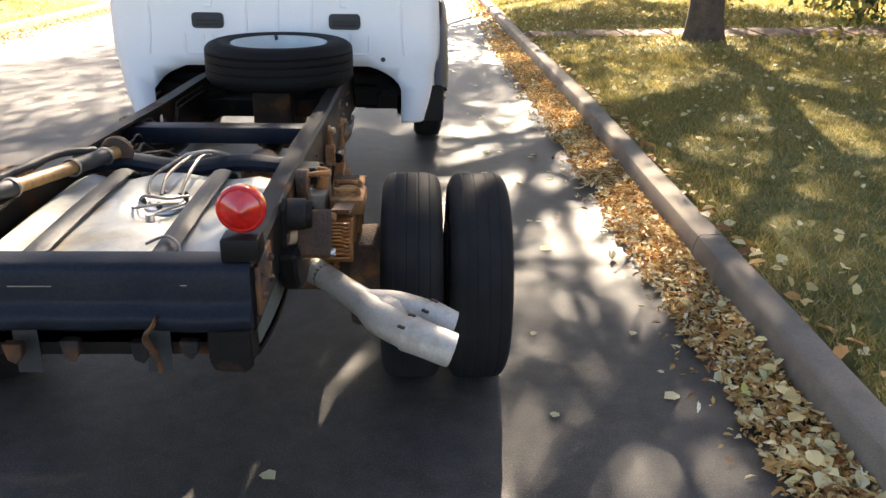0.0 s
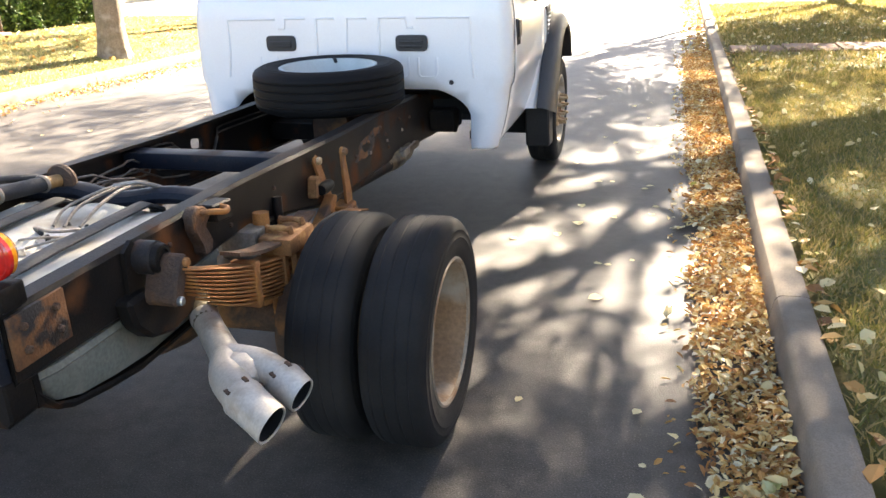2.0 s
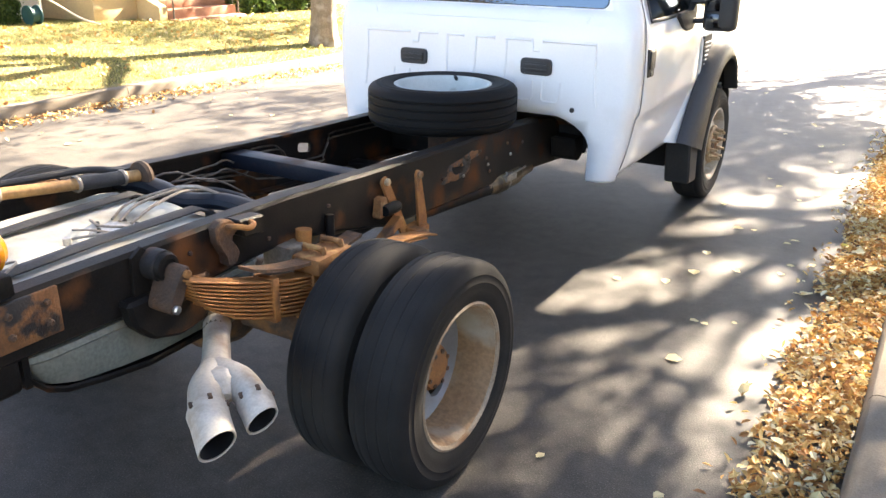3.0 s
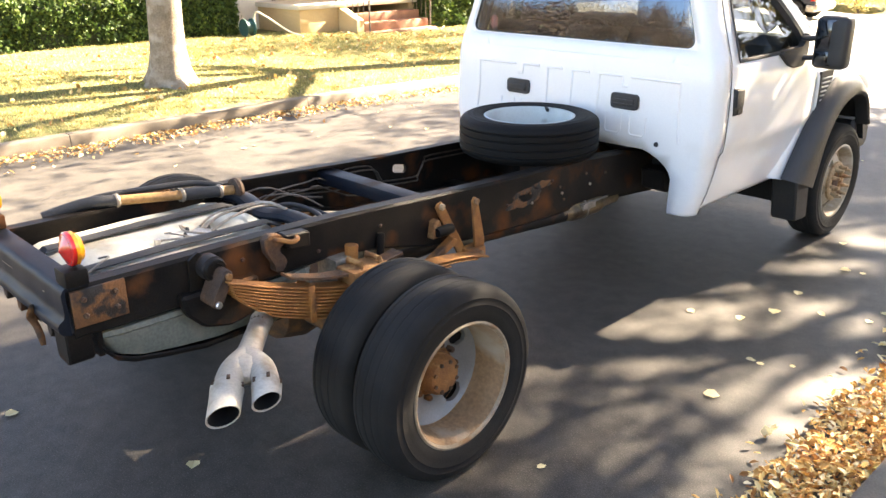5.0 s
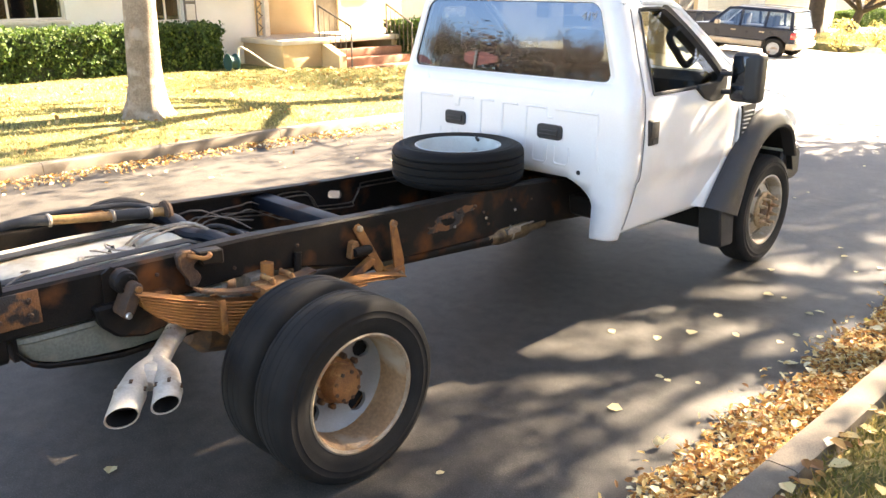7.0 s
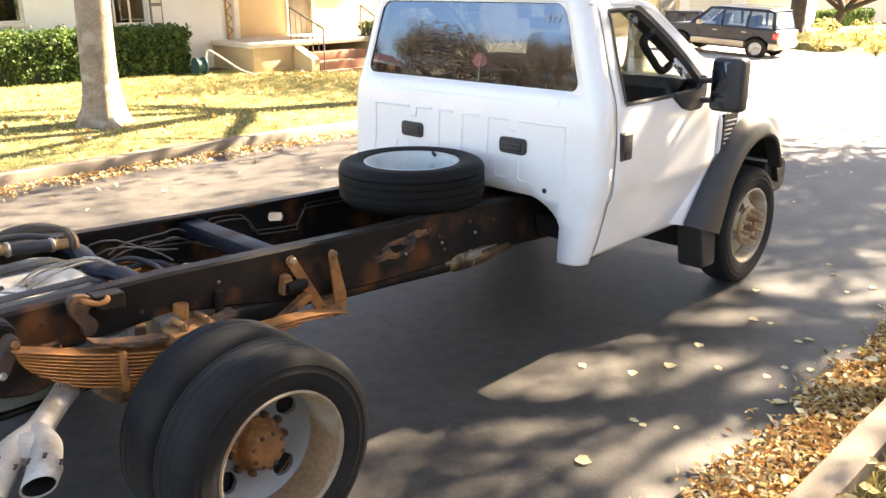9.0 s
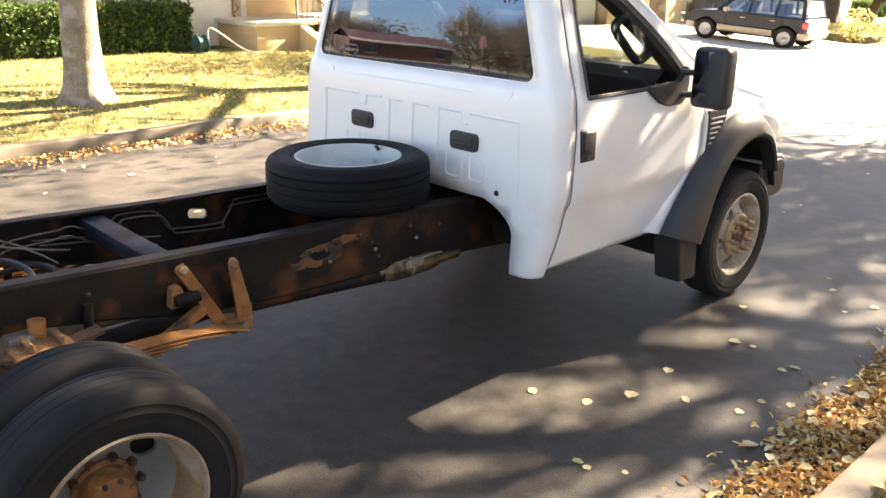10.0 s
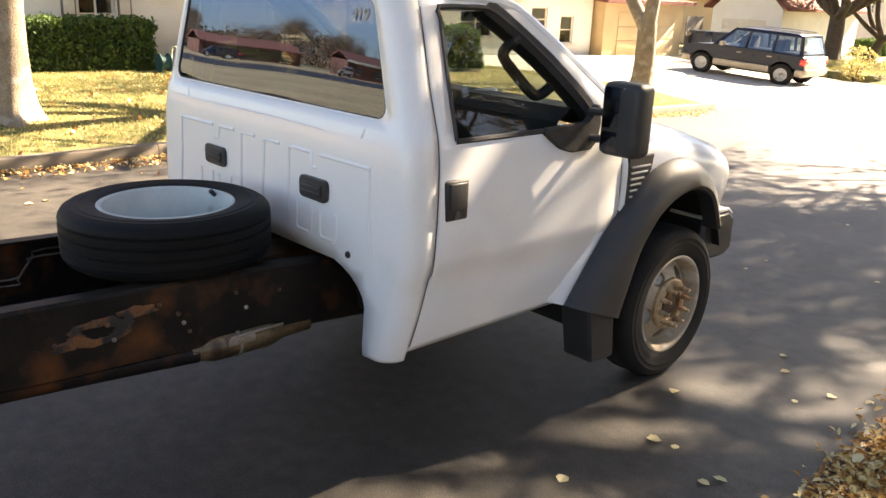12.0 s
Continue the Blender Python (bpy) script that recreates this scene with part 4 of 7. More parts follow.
def wheel(x, y, sign, style, z=0.405, spin=0.66):
    """style: outer (deep dish), inner (plain), front (disc pushed outwards)."""
    m = Matrix.Translation((x, y, z)) @ Matrix.Diagonal((sign, 1, 1, 1))
    bm = B()
    tyre_mesh(bm, m=m)
    wh = part("wheel", bm, M["tyre"], truck, {"outer": "outer dual wheel with a worn ribbed tyre", "inner": "inner dual wheel with a ribbed tyre", "front": "front wheel with a black ribbed tyre"}[style], smooth=38)
    depth = {"outer": -0.055, "inner": -0.06, "front": 0.02}[style]
    bm = B()
    rows = [(0.255, 0.084), (0.264, 0.094), (0.264, 0.103), (0.256, 0.106), (0.247, 0.100), (0.243, 0.086)]
    lathe(bm, rows, (0, 0, 0), "x", 56, loop=True, m=m)
    part("rim_lip", bm, M["rim_front"] if style == "front" else M["rim_lip"], wh, "weathered tan rim lip")
    bm = B()
    lathe(bm, [(0.244, 0.095), (0.236, 0.07), (0.228, 0.03), (0.224, depth), (0.229, depth), (0.235, 0.03), (0.242, 0.07), (0.249, 0.095)], (0, 0, 0), "x", 56, loop=True, m=m)
    part("rim_barrel", bm, M["rim_rust"] if style == "outer" else M["rim_front"] if style == "front" else M["rim"], wh, "rim well stained with rust" if style == "outer" else "")
    bm = B()
    lathe(bm, [(0.25, -0.1), (0.262, -0.1), (0.262, -0.09), (0.235, -0.07), (0.23, depth), (0.222, depth), (0.226, -0.075), (0.245, -0.1)], (0, 0, 0), "x", 40, loop=True, m=m)
    part("rim_back", bm, M["rim"], wh)
    if style == "outer":
        dish = lerp([0.09, 0.12, 0.17, 0.21, 0.226], [-0.085, -0.083, -0.078, -0.064, -0.05])
    elif style == "front":
        dish = lerp([0.09, 0.125, 0.15, 0.20, 0.226], [0.082, 0.082, 0.070, 0.034, 0.022])
    else:
        dish = lerp([0.09, 0.226], [-0.07, -0.06])
    bm = B()
    disc_with_holes(bm, dish, 0.088, 0.226, 4 if style != "front" else 5, 0.170, 0.039, spin, m)
    if style == "outer":
        # near-black disc: the dark seen through the hand holes is painted on it
        bb = B()
        lathe(bb, [(0.0, -0.122), (0.215, -0.122), (0.215, -0.112), (0.0, -0.112)], (0, 0, 0), "x", 32, m=m)
        part("brake_drum", bb, M["soot_and_shade"], wh, "black disc for the shade behind the hand holes")
    part("rim_disc", bm, M["rim_front"] if style == "front" else M["rim_disc"], wh, "silver disc with oval hand holes" if style != "inner" else "")
    if style == "outer":
        bm = B()
        lathe(bm, [(0.104, -0.086), (0.104, -0.074), (0.088, -0.069), (0.083, -0.02), (0.072, -0.004), (0.05, 0.004), (0.0, 0.006)], (0, 0, 0), "x", 32, m=m)
        hub = part("hub", bm, M["rust"], wh, "rusty axle hub")
        for k in range(10):
            a = 2 * math.pi * k / 10
            bm = B()
            lathe(bm, [(0.014, 0), (0.014, 0.022), (0.010, 0.03), (0.0, 0.031)], (-0.080, 0.112 * math.cos(a), 0.112 * math.sin(a)), "x", 6, m=m)
            part("lug_nut", bm, M["rust_dark"], wh)
        for k in range(8):
            a = 2 * math.pi * (k + 0.5) / 8
            bm = B()
            lathe(bm, [(0.009, 0), (0.009, 0.012), (0.0, 0.014)], (-0.006, 0.062 * math.cos(a), 0.062 * math.sin(a)), "x", 6, m=m)
            part("hub_bolt", bm, M["rust_dark"], wh)
    elif style == "front":
        bm = B()
        lathe(bm, [(0.138, 0.074), (0.138, 0.090), (0.126, 0.098), (0.086, 0.098), (0.080, 0.07), (0.078, 0.0), (0.0, -0.01)], (0, 0, 0), "x", 36, m=m)
        part("hub", bm, M["hub_tan"], wh, "tan weathered hub ring")
        bm = B()
        lathe(bm, [(0.070, 0.0), (0.070, 0.078), (0.058, 0.092), (0.03, 0.098), (0.0, 0.098)], (0, 0, 0), "x", 28, m=m)
        part("hub_cap", bm, M["rust_dark"], wh)
        for k in range(10):
            a = 2 * math.pi * (k + 0.3) / 10
            bm = B()
            lathe(bm, [(0.015, 0), (0.015, 0.026), (0.0105, 0.034), (0.0105, 0.058), (0.0, 0.06)], (0.096, 0.104 * math.cos(a), 0.104 * math.sin(a)), "x", 8, m=m)
            part("lug_nut", bm, M["hub_tan"], wh)
    return wh


AXLE, FRONT = 1.10, 5.03
for s in (1, -1):
    wheel(s * 1.075, AXLE, s, "outer")
    wheel(s * 0.822, AXLE, s, "inner")
    wheel(s * 0.945, FRONT, s, "front", spin=0.9)

# rear axle, differential and driveshaft
bm = B()
tube(bm, [(-0.95, AXLE, 0.405), (0.95, AXLE, 0.405)], 0.06, 16)
ax = part("rear_axle", bm, M["rust_dark"], truck, "rusty rear axle tube")
bm = B()
lathe(bm, [(0.0, -0.20), (0.10, -0.19), (0.165, -0.13), (0.19, 0.0), (0.165, 0.12), (0.10, 0.22), (0.07, 0.34), (0.0, 0.36)], (0.02, AXLE, 0.42), "y", 24)
part("differential", bm, M["rust_dark"], ax)
bm = B()
tube(bm, [(0.02, 1.45, 0.43), (0.02, 3.6, 0.52)], 0.05, 16)
part("drive_shaft", bm, M["frame"], truck, "dark steel drive shaft")
for x, y, z in ((0.86, AXLE, 0.405), (-0.86, AXLE, 0.405)):
    bm = B()
    lathe(bm, [(0.19, -0.08), (0.20, -0.06), (0.20, 0.06), (0.17, 0.08)], (x * 0.78, y, z), "x", 32)
    part("brake_drum", bm, M["rust_dark"], ax)

# ---- leaf springs ----
def leaf_spring(s):
    base = None
    bow = np.polyfit([0.45, 0.62, 0.8, 1.0, 1.12, 1.3, 1.5, 1.7, 1.86], [0.862, 0.80, 0.738, 0.682, 0.665, 0.655, 0.643, 0.618, 0.585], 4)

    def top(y):
        return float(np.polyval(bow, y))
    spans = [(0.46, 1.86), (0.47, 1.78), (0.475, 1.60), (0.48, 1.50), (0.485, 1.45), (0.49, 1.42), (0.505, 1.39), (0.53, 1.36), (0.57, 1.34), (0.63, 1.32)]
    def pitch(y):
        return 0.0148 - 0.0043 * math.exp(-max(0.0, y - 0.46) / 0.16)

    sp = None
    for k, (a, b) in enumerate(spans):
        rows = []
        for y in np.linspace(a, b, 22):
            t, th = top(y) - pitch(y) * k, pitch(y) * 0.60
            x0, x1 = 0.53, 0.605
            rows.append([(s * x0, y, t), (s * (x1 - 0.002), y, t), (s * (x1 + 0.002), y, t - th * 0.45), (s * (x1 - 0.002), y, t - th), (s * x0, y, t - th)])
        bm = B()
        vs = grid(bm, rows, closed=True)
        bm.faces.new(vs[0])
        bm.faces.new(vs[-1])
        ob = part("leaf_spring" if k == 0 else "leaf", bm, M["rust_orange"], truck if k == 0 else sp, "pack of orange-rusted spring leaves" if k == 0 else "")
        sp = sp or ob
    for y in (0.815, 1.02, 1.22):
        bm = B()
        t = top(y)
        box(bm, s * 0.522, s * 0.614, y - 0.014, y + 0.014, t - 0.150, t + 0.010, 0.004)
        part("spring_clamp", bm, M["rust_orange"], sp, "rusty clip round the leaves")
    for y in (1.06, 1.16):
        bm = B()
        tube(bm, [(s * 0.53, y, 0.36), (s * 0.53, y, 0.73), (s * 0.545, y, 0.765), (s * 0.605, y, 0.765), (s * 0.62, y, 0.73), (s * 0.62, y, 0.36)], 0.011, 8, 4)
        part("u_bolt", bm, M["rust"], sp)
    bm = B()
    box(bm, s * 0.515, s * 0.645, 1.0, 1.2, 0.685, 0.75, 0.014)
    part("spring_plate", bm, M["rust"], sp)
    # helper leaf above the pack
    bm, rows = B(), []
    for y in np.linspace(0.72, 1.30, 12):
        z = 0.735 + 0.16 * ((y - 1.1) / 0.4) ** 2 * 0.5
        rows.append([(s * 0.54, y, z), (s * 0.61, y, z), (s * 0.61, y, z - 0.012), (s * 0.54, y, z - 0.012)])
    vs = grid(bm, rows, closed=True)
    bm.faces.new(vs[0])
    bm.faces.new(vs[-1])
    part("helper_leaf", bm, M["rust_dark"], sp, "curved rusty helper leaf")
    # rear hanger, shackle and bolts
    bm = B()
    lathe(bm, [(0.0, 0.0), (0.040, 0.0), (0.044, 0.006), (0.044, 0.076), (0.040, 0.084), (0.028, 0.086), (0.026, 0.08), (0.0, 0.08)], (s * 0.437, 0.462, 0.884), "x" if s > 0 else "-x", 24)
    hg = part("spring_hanger", bm, M["frame"], truck, "black round spring hanger with rusty shackle")
    bm = B()
    prism(bm, [(0.385, 0.80), (0.47, 0.80), (0.475, 0.90), (0.43, 0.945), (0.39, 0.92)], "x", s * 0.437, s * 0.45)
    part("hanger_plate", bm, M["frame"], hg)
    bm = B()
    prism(bm, [(0.33, 0.80), (0.35, 0.715), (0.41, 0.655), (0.52, 0.625), (0.62, 0.64), (0.66, 0.69), (0.66, 0.80)], "x", s * 0.425, s * 0.485, 0.012)
    part("hanger_gusset", bm, M["frame"], hg, "black gusset below the rail")
    bm = B()
    prism(bm, [(0.398, 0.785), (0.405, 0.764), (0.425, 0.755), (0.448, 0.768), (0.495, 0.855), (0.50, 0.88), (0.482, 0.897), (0.455, 0.888), (0.43, 0.835)], "x", s * 0.478, s * 0.578, 0.008)
    part("shackle", bm, M["rust_dark"], hg, "rusty shackle lever")
    bm = B()
    lathe(bm, [(0.045, -0.075), (0.049, -0.07), (0.049, -0.015), (0.045, -0.01)], (s * 0.515, 0.462, 0.884), "x" if s > 0 else "-x", 24, loop=True)
    part("hanger_ring", bm, M["frame_worn"], hg, "worn ring round the hanger")
    for (yy, zz), mm in (((0.422, 0.776), M["steel"]), ((0.475, 0.872), M["rust"])):
        bm = B()
        lathe(bm, [(0.0, -0.02), (0.012, -0.02), (0.014, 0.0), (0.014, 0.006), (0.010, 0.010), (0.0, 0.010)], (s * 0.582, yy, zz), "x" if s > 0 else "-x", 8)
        part("shackle_bolt", bm, mm, hg)
    # front hanger: two rusty prongs on one foot
    bm = B()
    prism(bm, [(1.64, 0.845), (1.652, 0.862), (1.678, 0.868), (1.694, 0.85), (1.835, 0.60), (1.85, 0.545), (1.815, 0.53), (1.785, 0.58)], "x", s * 0.452, s * 0.464, 0.003)
    fh = part("front_hanger", bm, M["rust_orange"], truck, "orange-rusted forked spring hanger bracket")
    bm = B()
    prism(bm, [(1.848, 0.838), (1.858, 0.857), (1.876, 0.857), (1.888, 0.840), (1.938, 0.63), (1.938, 0.565), (1.915, 0.54), (1.87, 0.545), (1.868, 0.64)], "x", s * 0.49, s * 0.502, 0.003)
    part("prong", bm, M["rust_orange"], fh)
    bm = B()
    prism(bm, [(1.815, 0.595), (1.925, 0.60), (1.925, 0.545), (1.83, 0.54)], "x", s * 0.44, s * 0.525, 0.006)
    part("foot", bm, M["rust_orange"], fh)
    bm = B()
    prism(bm, [(1.615, 0.785), (1.65, 0.79), (1.675, 0.705), (1.60, 0.70)], "x", s * 0.437, s * 0.485, 0.006)
    part("gusset", bm, M["rust"], fh)
    bm = B()
    lathe(bm, [(0.0, -0.05), (0.022, -0.05), (0.026, -0.03), (0.026, 0.03), (0.022, 0.05), (0.0, 0.05)], (s * 0.495, 1.665, 0.735), "y", 16)
    part("bump_stop", bm, M["frame"], fh, "black rubber bump stop")
    bm = B()
    prism(bm, [(1.54, 0.572), (1.535, 0.604), (1.71, 0.69), (1.735, 0.68), (1.728, 0.655)], "x", s * 0.47, s * 0.515, 0.004)
    part("stay", bm, M["rust_orange"], fh, "slanting tan stay plate")
    for x, yy, zz in ((0.466, 1.672, 0.845), (0.504, 1.868, 0.838), (0.525, 1.885, 0.568)):
        bm = B()
        lathe(bm, [(0.017, 0), (0.017, 0.012), (0.010, 0.018), (0.0, 0.018)], (s * x, yy, zz), "x" if s > 0 else "-x", 8)
        part("bolt", bm, M["hub_tan"], fh)
    # bump bracket over the axle, with hook
    bm = B()
    prism(bm, [(0.70, 0.925), (0.725, 0.945), (0.765, 0.94), (0.80, 0.915), (0.80, 0.895), (0.765, 0.885), (0.76, 0.865), (0.785, 0.845), (0.80, 0.815), (0.785, 0.785), (0.755, 0.775), (0.735, 0.79), (0.745, 0.815), (0.725, 0.84), (0.705, 0.87)], "x", s * 0.437, s * 0.478, 0.005)
    bb = part("bump_bracket", bm, M["rust_dark"], truck, "rusty bump stop bracket on the rail")
    bm = B()
    prism(bm, [(0.78, 0.935), (0.90, 0.925), (0.90, 0.86), (0.80, 0.87)], "x", s * 0.437, s * 0.50, 0.006)
    part("bracket_top", bm, M["frame"], bb)
    bm = B()
    tube(bm, [(s * 0.46, 0.745, 0.918), (s * 0.51, 0.755, 0.925), (s * 0.54, 0.785, 0.918), (s * 0.52, 0.825, 0.918), (s * 0.46, 0.835, 0.915)], 0.010, 8, 4)
    part("hook", bm, M["rust_orange"], bb)
    bm = B()
    tube(bm, [(s * 0.475, 1.10, 0.45), (s * 0.475, 1.125, 0.80)], 0.030, 14)
    part("shock_absorber", bm, M["rust_orange"], truck, "orange-rusted shock absorber")
    bm = B()
    box(bm, s * 0.36, s * 0.5, 1.02, 1.12, 0.62, 0.76, 0.01)
    part("axle_seat", bm, M["line_steel"], truck, "grey axle seat")
    bm = B()
    tube(bm, [(s * 0.47, 1.27, 0.42), (s * 0.45, 1.31, 0.80)], 0.018, 12)
    part("damper_rod", bm, M["frame"], truck, "black damper rod beside the axle")


leaf_spring(1)
leaf_spring(-1)

# ---- fuel tank between the rails ----
bm, rows = B(), []
tank_low = lerp([0.045, 0.07, 0.12, 0.2, 0.45, 0.97], [0.68, 0.635, 0.60, 0.572, 0.538, 0.55])
tank_x = [-0.30, -0.24, -0.2, -0.15, -0.1, -0.06, -0.02, 0.02, 0.06, 0.10, 0.14, 0.18, 0.23, 0.28]


def tank_top(x, y):
    """Moulded lobes beside the straps and a dip round the sender."""
    dip = 0.046 * math.exp(-((x - 0.03) / 0.088) ** 4 - ((y - 0.62) / 0.20) ** 4)
    lobe = 0.017 * math.cos((x + 0.01) * 17) * (1 - math.exp(-((y - 0.5) / 0.5) ** 4) * 0.4)
    return lobe - dip + 0.006 * noise.noise(Vector((x * 7, y * 5, 2)))


tank_ys = [(0.045, -0.02), (0.065, 0.02), (0.09, 0.032), (0.12, 0.042), (0.2, 0.046), (0.28, 0.0465), (0.35, 0.047), (0.42, 0.047), (0.47, 0.048), (0.52, 0.048), (0.58, 0.048), (0.64, 0.047), (0.70, 0.047), (0.75, 0.046), (0.8, 0.046), (0.85, 0.045), (0.93, 0.03), (0.97, 0.0)]
for y, k in tank_ys:
    t, b, w = 0.83 + k, tank_low(y), 0.37 + k * 0.25
    e = w + 0.45 * (k + 0.02)
    rows.append([(-w, y, b + 0.05), (-w, y, t - 0.06), (-w + 0.05, y, t - 0.01)] + [(x, y, t + tank_top(x, y)) for x in tank_x] + [(w - 0.05, y, t - 0.01), (w, y, t - 0.06), (w, y, 0.728), (e, y, 0.722), (e + 0.003, y, 0.708), (e - 0.008, y, 0.70), (e - 0.008, y, b + 0.055), (e - 0.025, y, b + 0.02), (w - 0.06, y, b), (-w + 0.06, y, b)])
vs = grid(bm, rows, closed=True)
bm.faces.new(vs[0])
bm.faces.new(vs[-1])
tank = part("fuel_tank", bm, M["tank"], truck, "dusty pale grey fuel tank with black straps", smooth=40)
# lower shell: shade on the tank's side is put into its darker grey-green
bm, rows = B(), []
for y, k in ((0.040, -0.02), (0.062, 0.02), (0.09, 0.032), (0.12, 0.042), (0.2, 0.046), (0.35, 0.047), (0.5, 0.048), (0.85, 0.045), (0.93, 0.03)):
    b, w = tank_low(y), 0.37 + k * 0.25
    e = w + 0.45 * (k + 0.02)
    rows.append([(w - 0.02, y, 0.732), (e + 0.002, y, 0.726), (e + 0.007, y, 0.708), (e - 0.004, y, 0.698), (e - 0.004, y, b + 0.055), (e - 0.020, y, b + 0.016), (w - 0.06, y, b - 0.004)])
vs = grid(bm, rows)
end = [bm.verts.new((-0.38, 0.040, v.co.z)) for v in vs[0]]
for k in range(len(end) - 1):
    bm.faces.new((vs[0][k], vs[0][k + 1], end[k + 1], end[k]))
part("tank_shell", bm, M["tank_low"], tank, "grey-green lower tank shell with a seam, shade in its colour", smooth=40)
for x in (-0.18, 0.16):
    bm, rows = B(), []
    for y, z in ((0.03, 0.60), (0.04, 0.83), (0.10, 0.884), (0.5, 0.892), (0.9, 0.888), (0.98, 0.85), (0.99, 0.6)):
        w = 0.032
        rows.append([(x - w, y, z), (x - w * 0.3, y, z + 0.008), (x + w * 0.3, y, z + 0.008), (x + w, y, z), (x + w, y - 0.004, z - 0.006), (x - w, y - 0.004, z - 0.006)])
    vs = grid(bm, rows, closed=True)
    bm.faces.new(vs[0])
    bm.faces.new(vs[-1])
    part("tank_strap", bm, M["rubber"], tank, "black tank strap")
bm = B()
lathe(bm, [(0.0, 0.022), (0.055, 0.022), (0.062, 0.014), (0.085, 0.012), (0.09, 0.0), (0.0, 0.0)], (0.03, 0.66, 0.842), "z", 32)
sender = part("tank_sender", bm, M["steel"], tank, "metal sender ring with fittings")
for x, y in ((-0.04, 0.64), (0.02, 0.60), (0.09, 0.66), (0.0, 0.72), (0.08, 0.71)):
    bm = B()
    lathe(bm, [(0.009, 0), (0.009, 0.012), (0.006, 0.022), (0.0, 0.023)], (x, y, 0.852), "z", 10)
    part("fitting", bm, M["rubber"], sender)
bm = B()
lathe(bm, [(0.03, 0), (0.03, 0.004), (0.014, 0.006), (0.014, 0.03), (0.0, 0.03)], (0.03, 0.47, 0.85), "z", 16)
part("valve_cap", bm, M["steel"], tank)
for pts, r in (([(0.0, 0.70, 0.865), (0.0, 0.78, 0.905), (0.03, 0.90, 0.925), (0.05, 1.0, 0.925)], 0.006), ([(0.06, 0.70, 0.868), (0.07, 0.80, 0.91), (0.08, 0.92, 0.93), (0.09, 1.02, 0.915)], 0.006),
               ([(-0.05, 0.64, 0.868), (-0.02, 0.60, 0.895), (0.05, 0.59, 0.89), (0.1, 0.66, 0.875)], 0.005), ([(0.02, 0.95, 0.93), (0.1, 0.98, 0.937), (0.16, 1.02, 0.91)], 0.008),
               ([(-0.04, 0.70, 0.866), (-0.05, 0.78, 0.90), (0.0, 0.88, 0.925), (0.02, 0.96, 0.928)], 0.005), ([(0.09, 0.63, 0.866), (0.11, 0.55, 0.885), (0.05, 0.50, 0.875), (0.03, 0.47, 0.872)], 0.0045),
               ([(-0.06, 0.58, 0.862), (-0.02, 0.53, 0.88), (0.04, 0.55, 0.885), (0.08, 0.60, 0.87)], 0.004), ([(0.22, 0.10, 0.885), (0.20, 0.16, 0.905), (0.15, 0.22, 0.905), (0.10, 0.20, 0.89)], 0.004)):
    bm = B()
    tube(bm, pts, r, 8)
    part("fuel_line", bm, M["line_steel"], tank, "grey fuel line")
bm, rows = B(), []
for y in (0.05, 0.1, 0.16, 0.3, 0.45, 0.70, 0.92, 1.0):
    z = tank_low(y) - 0.006
    rows.append([(0.30, y, z), (0.392, y, z + 0.004), (0.400, y, z + 0.016), (0.403, y, z + 0.008), (0.395, y, z - 0.008), (0.30, y, z - 0.010)])
vs = grid(bm, rows, closed=True)
part("skid_plate", bm, M["frame"], tank, "black skid rail under the tank")

# ---- filler hoses over the far rail ----
bm = B()
tube(bm, [(-0.46, 0.20, 0.92), (-0.42, 0.36, 0.955), (-0.37, 0.50, 0.955)], 0.027, 14)
hose = part("filler_hose", bm, M["rubber"], truck, "black filler hose with a tan middle and steel clamps")
bm = B()
tube(bm, [(-0.37, 0.50, 0.955), (-0.33, 0.65, 0.945), (-0.30, 0.77, 0.938)], 0.022, 14)
part("tan_section", bm, M["tan"], hose, "tan hose section")
bm = B()
tube(bm, [(-0.30, 0.77, 0.938), (-0.27, 0.86, 0.935), (-0.25, 0.93, 0.932)], 0.027, 14)
part("black_section", bm, M["rubber"], hose)
bm = B()
tube(bm, [(-0.25, 0.93, 0.932), (-0.237, 0.99, 0.928)], 0.023, 14)
part("tan_section", bm, M["tan"], hose)
bm = B()
lathe(bm, [(0.0, 0.0), (0.055, 0.0), (0.06, 0.012), (0.055, 0.028), (0.0, 0.034)], (-0.235, 0.99, 0.925), "y", 24)
part("hose_flange", bm, M["rust_dark"], hose, "round rusty flange")
for q, rr in (((-0.375, 0.49, 0.955), 0.030), ((-0.302, 0.76, 0.938), 0.030), ((-0.252, 0.925, 0.932), 0.030)):
    bm = B()
    lathe(bm, [(rr, -0.009), (rr + 0.003, 0), (rr, 0.009), (rr - 0.006, 0)], q, "y", 20, loop=True)
    part("hose_clamp", bm, M["line_steel"], hose)
bm = B()
tube(bm, [(-0.47, 0.25, 0.93), (-0.45, 0.45, 0.965), (-0.41, 0.68, 0.965), (-0.37, 0.86, 0.96), (-0.30, 0.97, 0.94)], 0.014, 10)
part("vent_hose", bm, M["rubber"], hose, "thin black vent hose")

